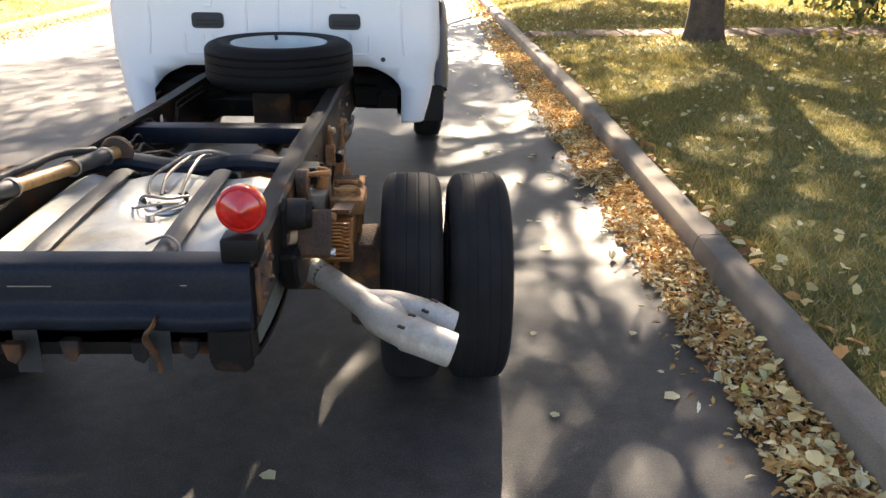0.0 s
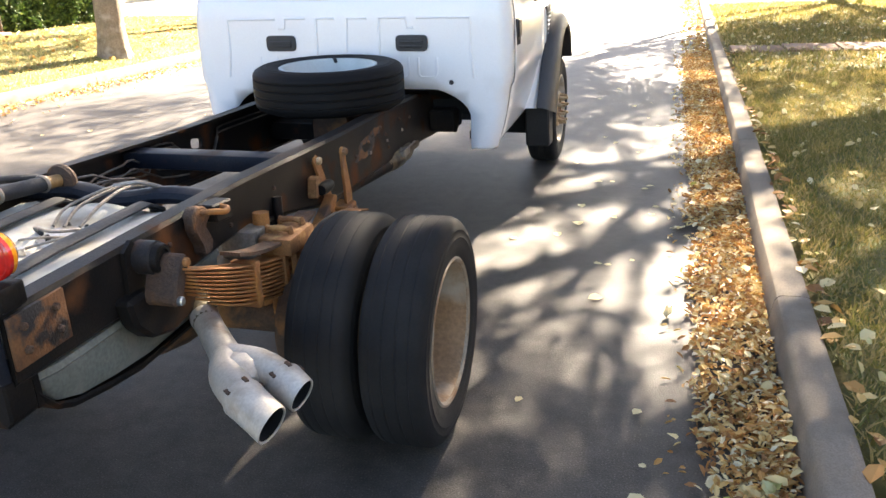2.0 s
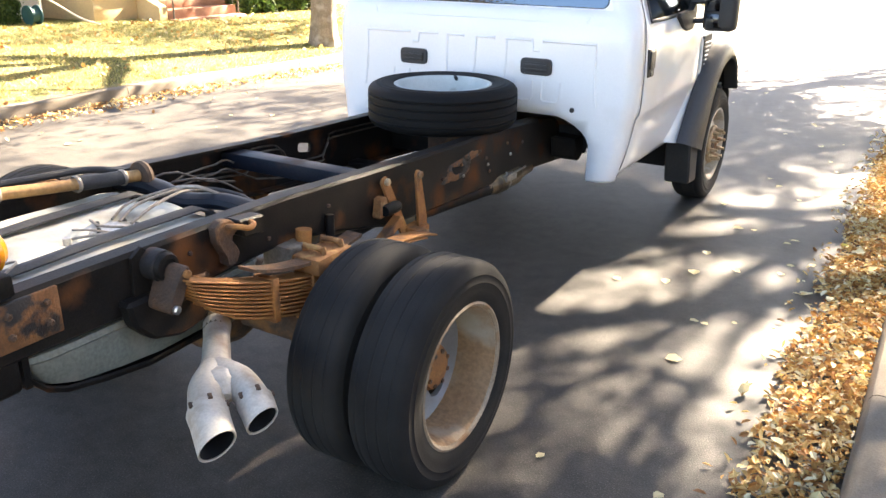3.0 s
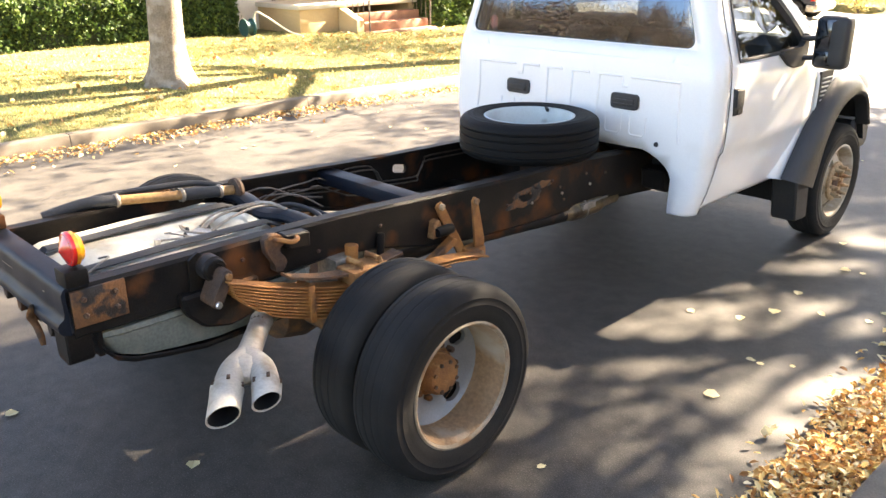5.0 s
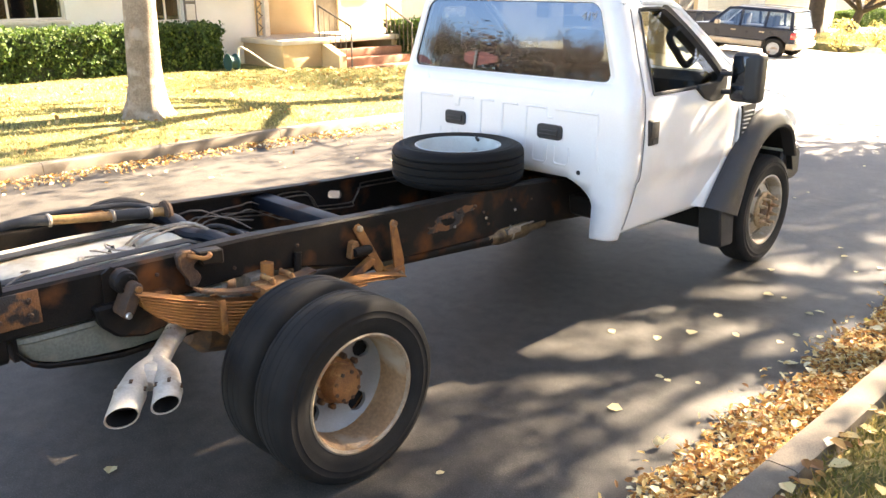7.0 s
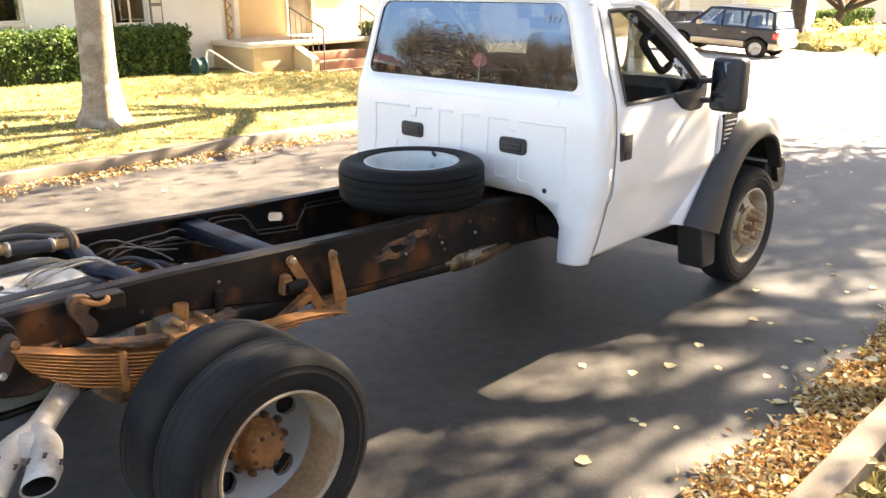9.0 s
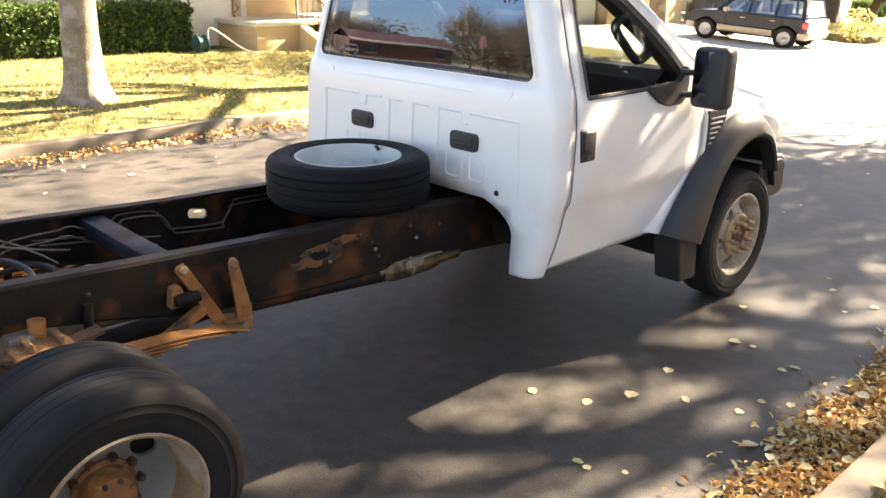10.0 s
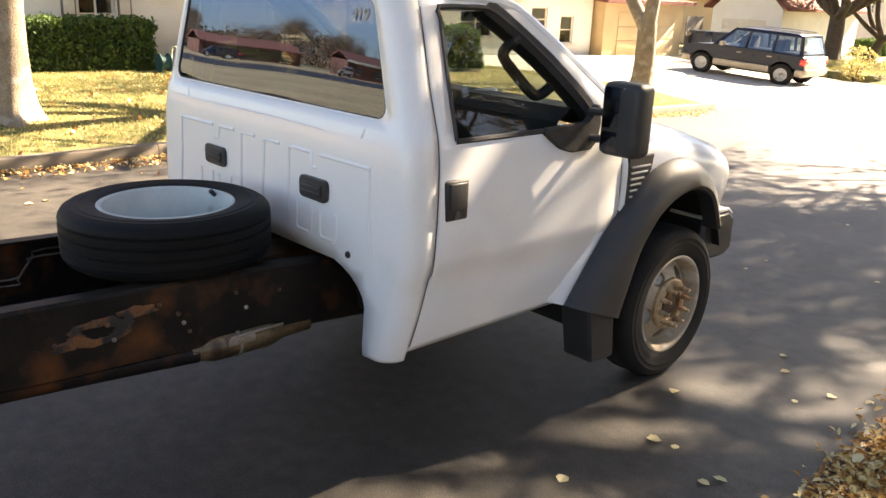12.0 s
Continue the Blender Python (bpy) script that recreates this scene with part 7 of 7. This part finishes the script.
def far_woods():
    """Bare brown woods in front of and on the low hill."""
    rng = np.random.default_rng(140)
    n = 16000
    a, t = rng.uniform(0.25, 1.15, n), rng.uniform(-0.5, 1.0, n)
    up = np.clip(t, 0, 1)
    top = np.array([crest(q) for q in a])
    z = 0.6 + up * top * (0.75 + 0.25 * up) + rng.random(n) ** 1.5 * 3.2
    r = 330 * (1 + 0.3 * t)
    v, f = leaf_cloud(np.stack([-r * np.cos(a), -r * np.sin(a), z], 1), 1.6, rng, 0.9)
    return tagged(soup("woods", v, f, M["brown_crown"]), "bare brown woods on the far hill", "woods", kind="stuff")


far_woods()


def cross_street():
    """The street and dry verges that run in front of the brick bungalows."""
    def strip(name, x0, x1, up, m, label):
        bm = B()
        ys = np.linspace(-150, -8, 30)
        grid(bm, [[(x + 0.42 * (y + 75) * 0.25, y, ground_z(x, y) + up) for x in np.linspace(x0, x1, 5)] for y in ys])
        facing(bm, (0, 0, 1))
        tagged(part(name, bm, m), label, name.replace("_", " "), kind="structure")
    strip("verge", -140, -80.0, 0.05, M["dry_lawn"], "dry straw-coloured lawn before the brick houses")
    strip("cross_street", -80.0, -52.0, 0.06, M["asphalt"], "grey side street down the road")
    strip("verge", -52.0, -20.0, 0.05, M["dry_lawn"], "dry straw-coloured verge of the side street")


cross_street()


def stop_sign(at):
    ob = thing("stop_sign", (*at, ground_z(*at)), "red octagonal stop sign on a dark post", "road sign")
    bm = B()
    tube(bm, [(0, 0, 0), (0, 0, 2.35)], 0.035, 8, 1)
    part("post", bm, M["dark_door"], ob)
    bm = B()
    prism(bm, [(0.33 * math.cos(radians(22.5 + 45 * k)), 2.0 + 0.33 * math.sin(radians(22.5 + 45 * k))) for k in range(8)], "y", 0.036, 0.042)
    part("plate", bm, M["roof"], ob, "red octagonal plate")
    ob.matrix_world = pose(*at, ground_z(*at), 0, 0, 138)


stop_sign((-22.8, -22.4))


def parked_car(name, at, rz, paint, lower, label, suv=True, group=""):
    """A boxy estate car with its nose to local +x."""
    ob = thing(name, at, label, "car", group, rz=rz)
    L0, L1, wd = -2.12, 2.16, 0.94
    roofz, belt = (1.80, 1.08) if suv else (1.42, 0.92)
    # body: a side outline with open wheel arches, dark above, pale below
    def arch(xc, r, z0):
        a0 = math.asin((z0 - 0.40) / r)
        return [(xc + r * math.cos(a), 0.40 + r * math.sin(a)) for a in np.linspace(math.pi - a0, a0, 11)]
    hood = [(L1, 0.72), (L1 - 0.03, belt - 0.18), (L1 - 0.16, belt - 0.07), (1.7, belt - 0.02), (1.1, belt + 0.02)] if suv else [(L1, 0.6), (L1 - 0.1, belt - 0.2), (1.75, belt - 0.1), (1.1, belt)]
    split = 0.62 if suv else 0.5
    bm = B()
    up = arch(-1.42, 0.45, split) + arch(1.43, 0.45, split)
    prism(bm, [(L0, split)] + up + [(L1, split)] + hood + [(L0 + 0.1, belt), (L0, belt - 0.1)], "y", -wd, wd, 0.02)
    body = part("body", bm, paint, ob, smooth=40)
    bm = B()
    bands = [(L0 - 0.02, -1.42 - 0.43), (-1.42 + 0.43, 1.43 - 0.43), (1.43 + 0.43, L1 + 0.03)]
    for x0, x1 in bands:
        box(bm, x0, x1, -wd - 0.015, wd + 0.015, 0.38, split - 0.004, 0.03)
    part("lower_cladding", bm, lower, body)
    # near-black box: shade inside the wheel arches is put into its colour
    bm = B()
    box(bm, L0 + 0.15, L1 - 0.15, -wd + 0.3, wd - 0.3, 0.30, split + 0.1, 0.02)
    part("underbody", bm, M["soot_and_shade"], body)
    # cabin: roof, and sides with open window cells between pillars
    tail, front = -2.03, 1.15
    top = [(tail + 0.16, roofz - 0.03), (tail + 0.5, roofz), (0.2, roofz), (0.45, roofz - 0.05)]
    bm = B()
    rows = []
    for xb, zb in top:
        rows.append([(xb, -wd + 0.20, zb - 0.03), (xb, -wd + 0.26, zb - 0.008), (xb, -wd + 0.36, zb), (xb, wd - 0.36, zb), (xb, wd - 0.26, zb - 0.008), (xb, wd - 0.20, zb - 0.03)])
    grid(bm, rows)
    cabin = sheet_part("roof", bm, paint, ob, smooth=50, thick=0.04, centre=(-0.5, 0, 0.8))

    def side_pt(s, x, t, out=0.0):
        y = (wd - 0.03) * (1 - t) + (wd - 0.20) * t + out
        return (x, s * y, belt + (roofz - 0.03 - belt) * t)
    cols = [(tail, tail + 0.16), (tail + 0.14, tail + 0.26), (-1.05, -1.05), (-0.97, -0.97), (-0.13, -0.13), (-0.04, -0.04), (0.94, 0.34), (front, 0.45)]
    for s in (1, -1):
        bm = B()
        grid(bm, [[side_pt(s, a + (b - a) * t, t) for a, b in cols] for t in (0, 0.06, 0.88, 1.0)], lambda i, j: i == 1 and j in (1, 3, 5))
        sheet_part("side_frame", bm, paint, cabin, smooth=50, thick=0.05, centre=(-0.5, 0, 1.0))
        for j in (1, 3, 5):
            bm = B()
            grid(bm, [[side_pt(s, cols[j + q][0] + (cols[j + q][1] - cols[j + q][0]) * t, t, -0.01) for q in (0, 1)] for t in (0.05, 0.89)])
            pn = part("side_window", bm, M["car_pane"], cabin)
            pn.visible_shadow = False
    for x in (-0.95, 0.15):
        for yy in (0.36, -0.36):
            bm = B()
            box(bm, x, x + 0.14, yy - 0.24, yy + 0.24, belt - 0.2, belt + 0.42, 0.05, segs=3)
            part("seat_back", bm, M["seat"], cabin)
    for s in (1, -1):
        bm = B()
        box(bm, 0.62, 0.78, s * 0.95, s * 1.14, 1.10, 1.26, 0.03)
        part("wing_mirror", bm, lower, cabin)
        bm = B()
        tube(bm, [(-1.7, s * 0.62, roofz + 0.05), (-0.8, s * 0.63, roofz + 0.06), (0.1, s * 0.62, roofz + 0.05)], 0.02, 8)
        part("roof_rail", bm, M["steel"], cabin)
        bm = B()
        box(bm, L0 - 0.035, L0 + 0.16, s * 0.72, s * (wd + 0.012), 0.76, 1.0, 0.03)
        part("tail_lamp", bm, M["red_lens"], body, "red tail lamp")
        bm = B()
        box(bm, L1 - 0.22, L1 - 0.02, s * 0.50, s * 0.80, 0.70, 0.86, 0.03)
        part("headlamp", bm, M["chrome"], body)
        for x in (0.2, -0.85):
            bm = B()
            box(bm, x - 0.18, x, s * (wd + 0.0), s * (wd + 0.03), 0.92, 0.96, 0.008)
            part("door_handle", bm, lower, body)
    bm = B()
    grid(bm, [[(tail - 0.012, -0.74, belt + 0.06), (tail - 0.012, 0.74, belt + 0.06)], [(tail + 0.13, -0.62, roofz - 0.10), (tail + 0.13, 0.62, roofz - 0.10)]])
    part("rear_screen", bm, M["car_pane"], cabin)
    bm = B()
    grid(bm, [[(front + 0.01, -0.82, belt + 0.03), (front + 0.01, 0.82, belt + 0.03)], [(0.50, -0.66, roofz - 0.07), (0.50, 0.66, roofz - 0.07)]])
    part("windscreen", bm, M["car_pane"], cabin)
    bm = B()
    box(bm, L0 - 0.10, L0 + 0.04, -0.90, 0.90, 0.46, 0.66, 0.04)
    part("rear_bumper", bm, lower, body)
    bm = B()
    box(bm, L0 - 0.012, L0 - 0.004, -0.26, 0.26, 0.80, 0.92, 0.002)
    part("number_plate", bm, M["paper"], body)
    for x in (-1.42, 1.43):
        for s in (1, -1):
            m = Matrix.Translation((x, s * 0.84, 0.375)) @ Matrix.Rotation(radians(90 * s), 4, "Z")
            bm = B()
            tyre_mesh(bm, 0.375, 0.24, 0.225, 32, m=m)
            w = part("wheel", bm, M["tyre"], ob)
            bm = B()
            lathe(bm, [(0.226, 0.09), (0.235, 0.10), (0.21, 0.105), (0.19, 0.07), (0.07, 0.075), (0.05, 0.09), (0.0, 0.09)], (0, 0, 0), "x", 24, m=m)
            rim_o = part("rim", bm, M["rim"], w, "silver alloy rim")
            for k in range(5):
                a = 2 * math.pi * k / 5
                bm = B()
                box(bm, 0.072, 0.10, -0.035, 0.035, 0.05, 0.21, 0.01, m=m @ Matrix.Rotation(a, 4, "X"))
                part("spoke", bm, M["rim"], rim_o)
    # the estate's tailgate has sun glare put into its pale colour
    bm = B()
    box(bm, L0 - 0.03, L0 + 0.02, -0.84, 0.84, 0.68, belt - 0.02, 0.015)
    part("tailgate", bm, M["trim"] if suv else paint, body, "tailgate, on the estate car with sun glare in its pale colour")
    return ob


suv = parked_car("estate_car", (-10.3, 27.68, -0.335), 183, M["suv_paint"], M["suv_gold"], "dark off-road estate car with beige lower panels on the driveway")
suv.matrix_world = pose(-9.95, 27.0, -0.345, 0, -3.3, 183) @ Matrix.Diagonal((0.93, 0.95, 0.86, 1))
parked_car("saloon_car", (-86.0, -66.5, ground_z(-86.0, -66.5)), 110, M["suv_gold"], M["plastic"], "beige parked car down the street", False, "cars down the street")
parked_car("saloon_car", (-92.0, -50.0, ground_z(-92.0, -50.0)), 110, M["suv_paint"], M["plastic"], "dark parked car down the street", False, "cars down the street")


def wheelie_bin(at):
    ob = thing("wheeled_bin", (*at, ground_z(*at)), "grey wheeled rubbish bin", "bin", "bins")
    bm = B()
    prism(bm, [(-0.26, 0.08), (0.26, 0.08), (0.31, 0.98), (-0.31, 0.98)], "y", -0.3, 0.3, 0.02)
    part("bin_body", bm, M["bin"], ob)
    bm = B()
    box(bm, -0.34, 0.34, -0.34, 0.36, 0.99, 1.06, 0.02)
    part("lid", bm, M["bin"], ob)
    for s in (1, -1):
        bm = B()
        lathe(bm, [(0.09, -0.02), (0.1, 0), (0.09, 0.02)], (s * 0.3, 0.25, 0.1), "x", 16)
        part("wheel", bm, M["rubber"], ob)


for q in ((-14.5, 31.5), (-13.75, 31.8)):
    wheelie_bin(q)


def garage_door(parent, x0, x1, y0, y1, z0, z1, m, sections=4):
    """A sectional door of thin panels; the face lies in the plane that has no width."""
    off = parent.matrix_world.inverted()
    for k in range(sections):
        a, b = z0 + (z1 - z0) * k / sections, z0 + (z1 - z0) * (k + 1) / sections - 0.015
        bm = B()
        box(bm, x0, x1, y0, y1, a, b, 0.008)
        bm.transform(off)
        part("garage_door_panel", bm, M[m], parent)


garage_door(garage, -15.0, -14.965, 26.6, 30.2, -0.5, 1.45, "stucco_tan")
garage_door(gable_house, -19.0, -16.7, 40.965, 41.0, -0.9, 1.2, "trim")


def wooden_gate(at):
    ob = thing("wooden_gate", at, "weathered grey-brown board gate beside the garage", "gate")
    for z in (0.35, 1.35):
        bm = B()
        box(bm, -0.05, -0.01, -0.62, 0.62, z, z + 0.1, 0.006)
        part("gate_rail", bm, M["dark_door"], ob)
    for k in range(9):
        bm = B()
        box(bm, -0.009, 0.015, -0.62 + k * 0.138, -0.49 + k * 0.138, 0.06, 1.7 + 0.02 * (k % 3), 0.004)
        part("board", bm, M["dark_door"], ob)


wooden_gate((-14.9, 31.55, drop(31.5) + 0.2))


def far_fence():
    ob = thing("picket_fence", (-9, 60, drop(60) + 0.3), "white picket fence far along the street", "fence")
    for z in (0.35, 0.85):
        bm = B()
        box(bm, -6, 6, -0.02, 0.02, z, z + 0.08, 0.005)
        part("fence_rail", bm, M["trim"], ob)
    for k in range(41):
        bm = B()
        box(bm, -6 + k * 0.3, -5.9 + k * 0.3, -0.05, -0.025, 0, 1.05, 0.004)
        part("picket", bm, M["trim"], ob)


far_fence()


def garden_hose():
    ob = thing("garden_hose", (-11.2, 8.3, ground_z(-11.2, 8.3)), "pale garden hose by the porch", "hose")
    bm = B()
    tube(bm, [(-0.35, -0.1, 0.05), (-0.3, -0.1, 0.45), (-0.1, 0.0, 0.40), (0.3, 0.25, 0.12), (0.6, 0.4, 0.03)], 0.018, 8)
    part("hose_length", bm, M["trim"], ob)
    bm = B()
    lathe(bm, [(0.10, -0.1), (0.17, -0.1), (0.17, -0.08), (0.12, -0.07), (0.12, 0.07), (0.17, 0.08), (0.17, 0.1), (0.10, 0.1)], (-0.35, -0.25, 0.18), "y", 20)
    part("hose_reel", bm, M["teal"], ob, "teal plastic hose reel")


garden_hose()

# ---- pale concrete driveway ----
bm, rows = B(), []
for y in (17.6, 20, 22, 24, 26, 28, 30, 31.3):
    rows.append([(x, y, drop(y) + z) for x, z in ((FAR_KERB + 0.02, 0.006), (-6.2, 0.03), (-8, 0.045), (-9, 0.065), (-11.5, 0.20), (-14.9, 0.40))])
grid(bm, rows)
tagged(part("driveway", bm, M["drive"]), "pale concrete driveway in full sun", "driveway", kind="structure")

# ---- kerbs in cast sections ----
kerb_near = thing("kerb", (0, 0, 0), "weathered concrete kerb beside the leaf-filled gutter", "kerb", kind="structure")
kerb_far = thing("kerb", (0, 0, 0), "sunlit concrete kerb on the far side", "kerb", kind="structure")


def kerb_run(parent, far):
    joint = 2.24
    for k in range(-5, 16):
        if far and 4 < k < 10:
            continue
        y0, y1 = joint + 3.05 * k + 0.004, joint + 3.05 * (k + 1) - 0.004
        bm, rows = B(), []
        for y in np.linspace(y0, y1, 7):
            z = drop(y)
            wob = 0.006 * noise.noise(Vector((0, y * 1.3, 5 if far else 0)))
            if far:
                s = -1
                x = FAR_KERB + wob
            else:
                s = 1
                x = kerb_x(y) + wob
            rows.append([(x - s * 0.01, y, z - 0.1), (x - s * 0.005, y, z + 0.02), (x + s * 0.012, y, z + 0.115), (x + s * 0.022, y, z + 0.132), (x + s * 0.04, y, z + 0.14 + wob), (x + s * 0.14, y, z + 0.142), (x + s * 0.158, y, z + 0.135), (x + s * 0.162, y, z - 0.1)])
        vs = grid(bm, rows, closed=True)
        bm.faces.new(vs[0])
        bm.faces.new(vs[-1])
        part("kerb_section", bm, M["concrete"], parent)


kerb_run(kerb_near, False)
kerb_run(kerb_far, True)


# ---- fallen leaves and grass ----
def litter(name, n, xs, ys, size, mat_name, label, seed, heap=0.03, shape=0.6, flat=0.75, dense=None):
    rng = np.random.default_rng(seed)
    x, y = rng.uniform(*xs, n), rng.uniform(*ys, n)
    if dense:
        keep = np.array([dense(a, b, rng.random()) for a, b in zip(x, y)])
        x, y = x[keep], y[keep]
    z = np.array([ground_z(a, b) for a, b in zip(x, y)]) + rng.random(len(x)) * heap + 0.008
    v, f = leaf_cloud(np.stack([x, y, z], 1), size, rng, shape, flat, 0.16, True)
    return tagged(soup(name, v, f, M[mat_name]), label, "leaves", kind="stuff")


def gutter_near(a, b, r):
    edge = 2.02 + 0.06 * noise.noise(Vector((0, b * 1.7, 0))) + 0.05 * noise.noise(Vector((0, b * 6, 3)))
    t = (a - edge) / (kerb_x(b) - edge)
    return a < kerb_x(b) - 0.01 and r < (0.03 if t < 0 else min(1, 0.35 + t * 1.3))


def gutter_far(a, b, r):
    t = (FAR_KERB + 0.55 - a) / 0.5 + 0.5 * noise.noise(Vector((0, b * 1.1, 7)))
    return a > FAR_KERB + 0.01 and r < min(1, max(0.02, t))


litter("leaf_litter", 60000, (1.9, 2.5), (-7, 12), 0.038, "leaf_litter", "crushed brown and orange leaf litter in the gutter", 81, 0.03, 0.42, 0.55, gutter_near)
litter("fallen_leaves", 650, (2.05, 2.5), (-4, 1.0), 0.066, "leaf_pale", "large pale yellow leaves heaped in the gutter", 88, 0.05, 0.75, 0.6, gutter_near)
litter("fallen_leaves", 600, (1.9, 2.5), (-4, 14), 0.05, "leaf_pale", "pale yellow leaves heaped in the gutter", 82, 0.045, 0.75, 0.6, gutter_near)
litter("leaf_litter", 5000, (1.9, 2.8), (12, 40), 0.08, "leaf_litter", "leaf litter further along the gutter", 83, 0.04, 0.5, 0.6, gutter_near)
litter("leaf_litter", 13000, (FAR_KERB, FAR_KERB + 0.9), (-4, 17), 0.045, "leaf_litter", "orange leaf litter along the far gutter", 84, 0.03, 0.6, 0.6, gutter_far)
litter("fallen_leaves", 2600, (2.5, 12), (-2, 16), 0.052, "leaf_pale", "pale leaves scattered over the shaded lawn", 85, 0.05, 0.8, 0.5)
litter("fallen_leaves", 700, (2.36, 2.62), (-3, 14), 0.07, "leaf_litter", "leaves lying on the kerb edge", 86, 0.03, 0.7, 0.7, lambda a, b, r: a > kerb_x(b) + 0.13)
litter("fallen_leaves", 1600, (-11, -5.9), (-2, 17), 0.06, "leaf_litter", "dry leaves scattered over the sunny lawn", 87, 0.05, 0.7, 0.5)


def grass(name, n, xs, ys, h, mat_name, label, seed, keep=None):
    rng = np.random.default_rng(seed)
    x, y = rng.uniform(*xs, n), rng.uniform(*ys, n)
    if keep:
        k = keep(x, y)
        x, y = x[k], y[k]
    k = len(x)
    z = np.array([ground_z(a, b) for a, b in zip(x, y)]) - 0.008
    patch = np.array([noise.noise(Vector((a * 1.5, b * 1.5, 0))) for a, b in zip(x, y)])
    hh = h * (0.6 + 0.7 * rng.random(k)) * (1 + 0.5 * patch)
    a = rng.uniform(0, 2 * math.pi, k)
    lean = rng.normal(size=(k, 2)) * hh[:, None] * 0.6
    w = 0.0045 * (1 + rng.random(k)) * (h / 0.05)
    base = np.stack([x, y, z], 1)
    side = np.stack([np.cos(a) * w, np.sin(a) * w, np.zeros(k)], 1)
    tip = base + np.stack([lean[:, 0], lean[:, 1], hh], 1)
    v = np.stack([base - side, base + side, tip], 1).reshape(-1, 3)
    return tagged(soup(name, v.tolist(), np.arange(3 * k).reshape(-1, 3).tolist(), M[mat_name]), label, "grass", kind="stuff")


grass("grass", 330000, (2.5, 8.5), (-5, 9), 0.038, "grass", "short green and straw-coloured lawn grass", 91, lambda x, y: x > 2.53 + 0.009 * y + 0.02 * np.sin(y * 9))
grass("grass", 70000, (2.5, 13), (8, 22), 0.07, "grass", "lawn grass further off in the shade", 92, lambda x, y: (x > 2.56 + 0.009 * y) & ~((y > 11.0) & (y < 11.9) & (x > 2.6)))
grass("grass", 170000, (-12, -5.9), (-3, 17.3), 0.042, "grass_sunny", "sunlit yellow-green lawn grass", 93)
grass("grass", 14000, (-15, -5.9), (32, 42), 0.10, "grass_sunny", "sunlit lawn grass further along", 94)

# single leaves lying on the asphalt
rng = np.random.default_rng(95)
shapes = []
for k in range(4):
    v, f = leaf_cloud([(0, 0, 0.006)], 0.062, rng, 0.8, 0.98, 0.05 + 0.03 * k, True)
    me = bpy.data.meshes.new("road_leaf")
    me.from_pydata(v, [], f)
    me.materials.append(M["leaf_pale"])
    shapes.append(me)
spots = [(1.849, 1.02), (1.774, 4.345), (1.801, 3.714), (1.411, 4.402), (1.597, 2.815), (1.021, 3.141), (1.574, 2.364), (1.2, 4.9), (1.65, 5.3), (1.9, 5.6), (1.35, 5.8), (0.35, 0.35), (0.75, 0.2)]
while len(spots) < 120:
    x, y = rng.uniform(-5, 2.1), rng.uniform(-1, 14)
    if rng.random() < (0.25 + 0.75 * (x > 1)) and not (-1.3 < x < 1.25 and 0.5 < y < 6):
        spots.append((x, y))
for k, (x, y) in enumerate(spots):
    ob = new("road_leaf", shapes[k % 4])
    ob.matrix_world = pose(x, y, drop(y), rng.normal() * 4, rng.normal() * 4, rng.uniform(0, 360)) @ Matrix.Scale(rng.uniform(0.6, 1.1), 4)
    tagged(ob, "single pale yellow leaf on the asphalt", "leaf", "leaves on the road")
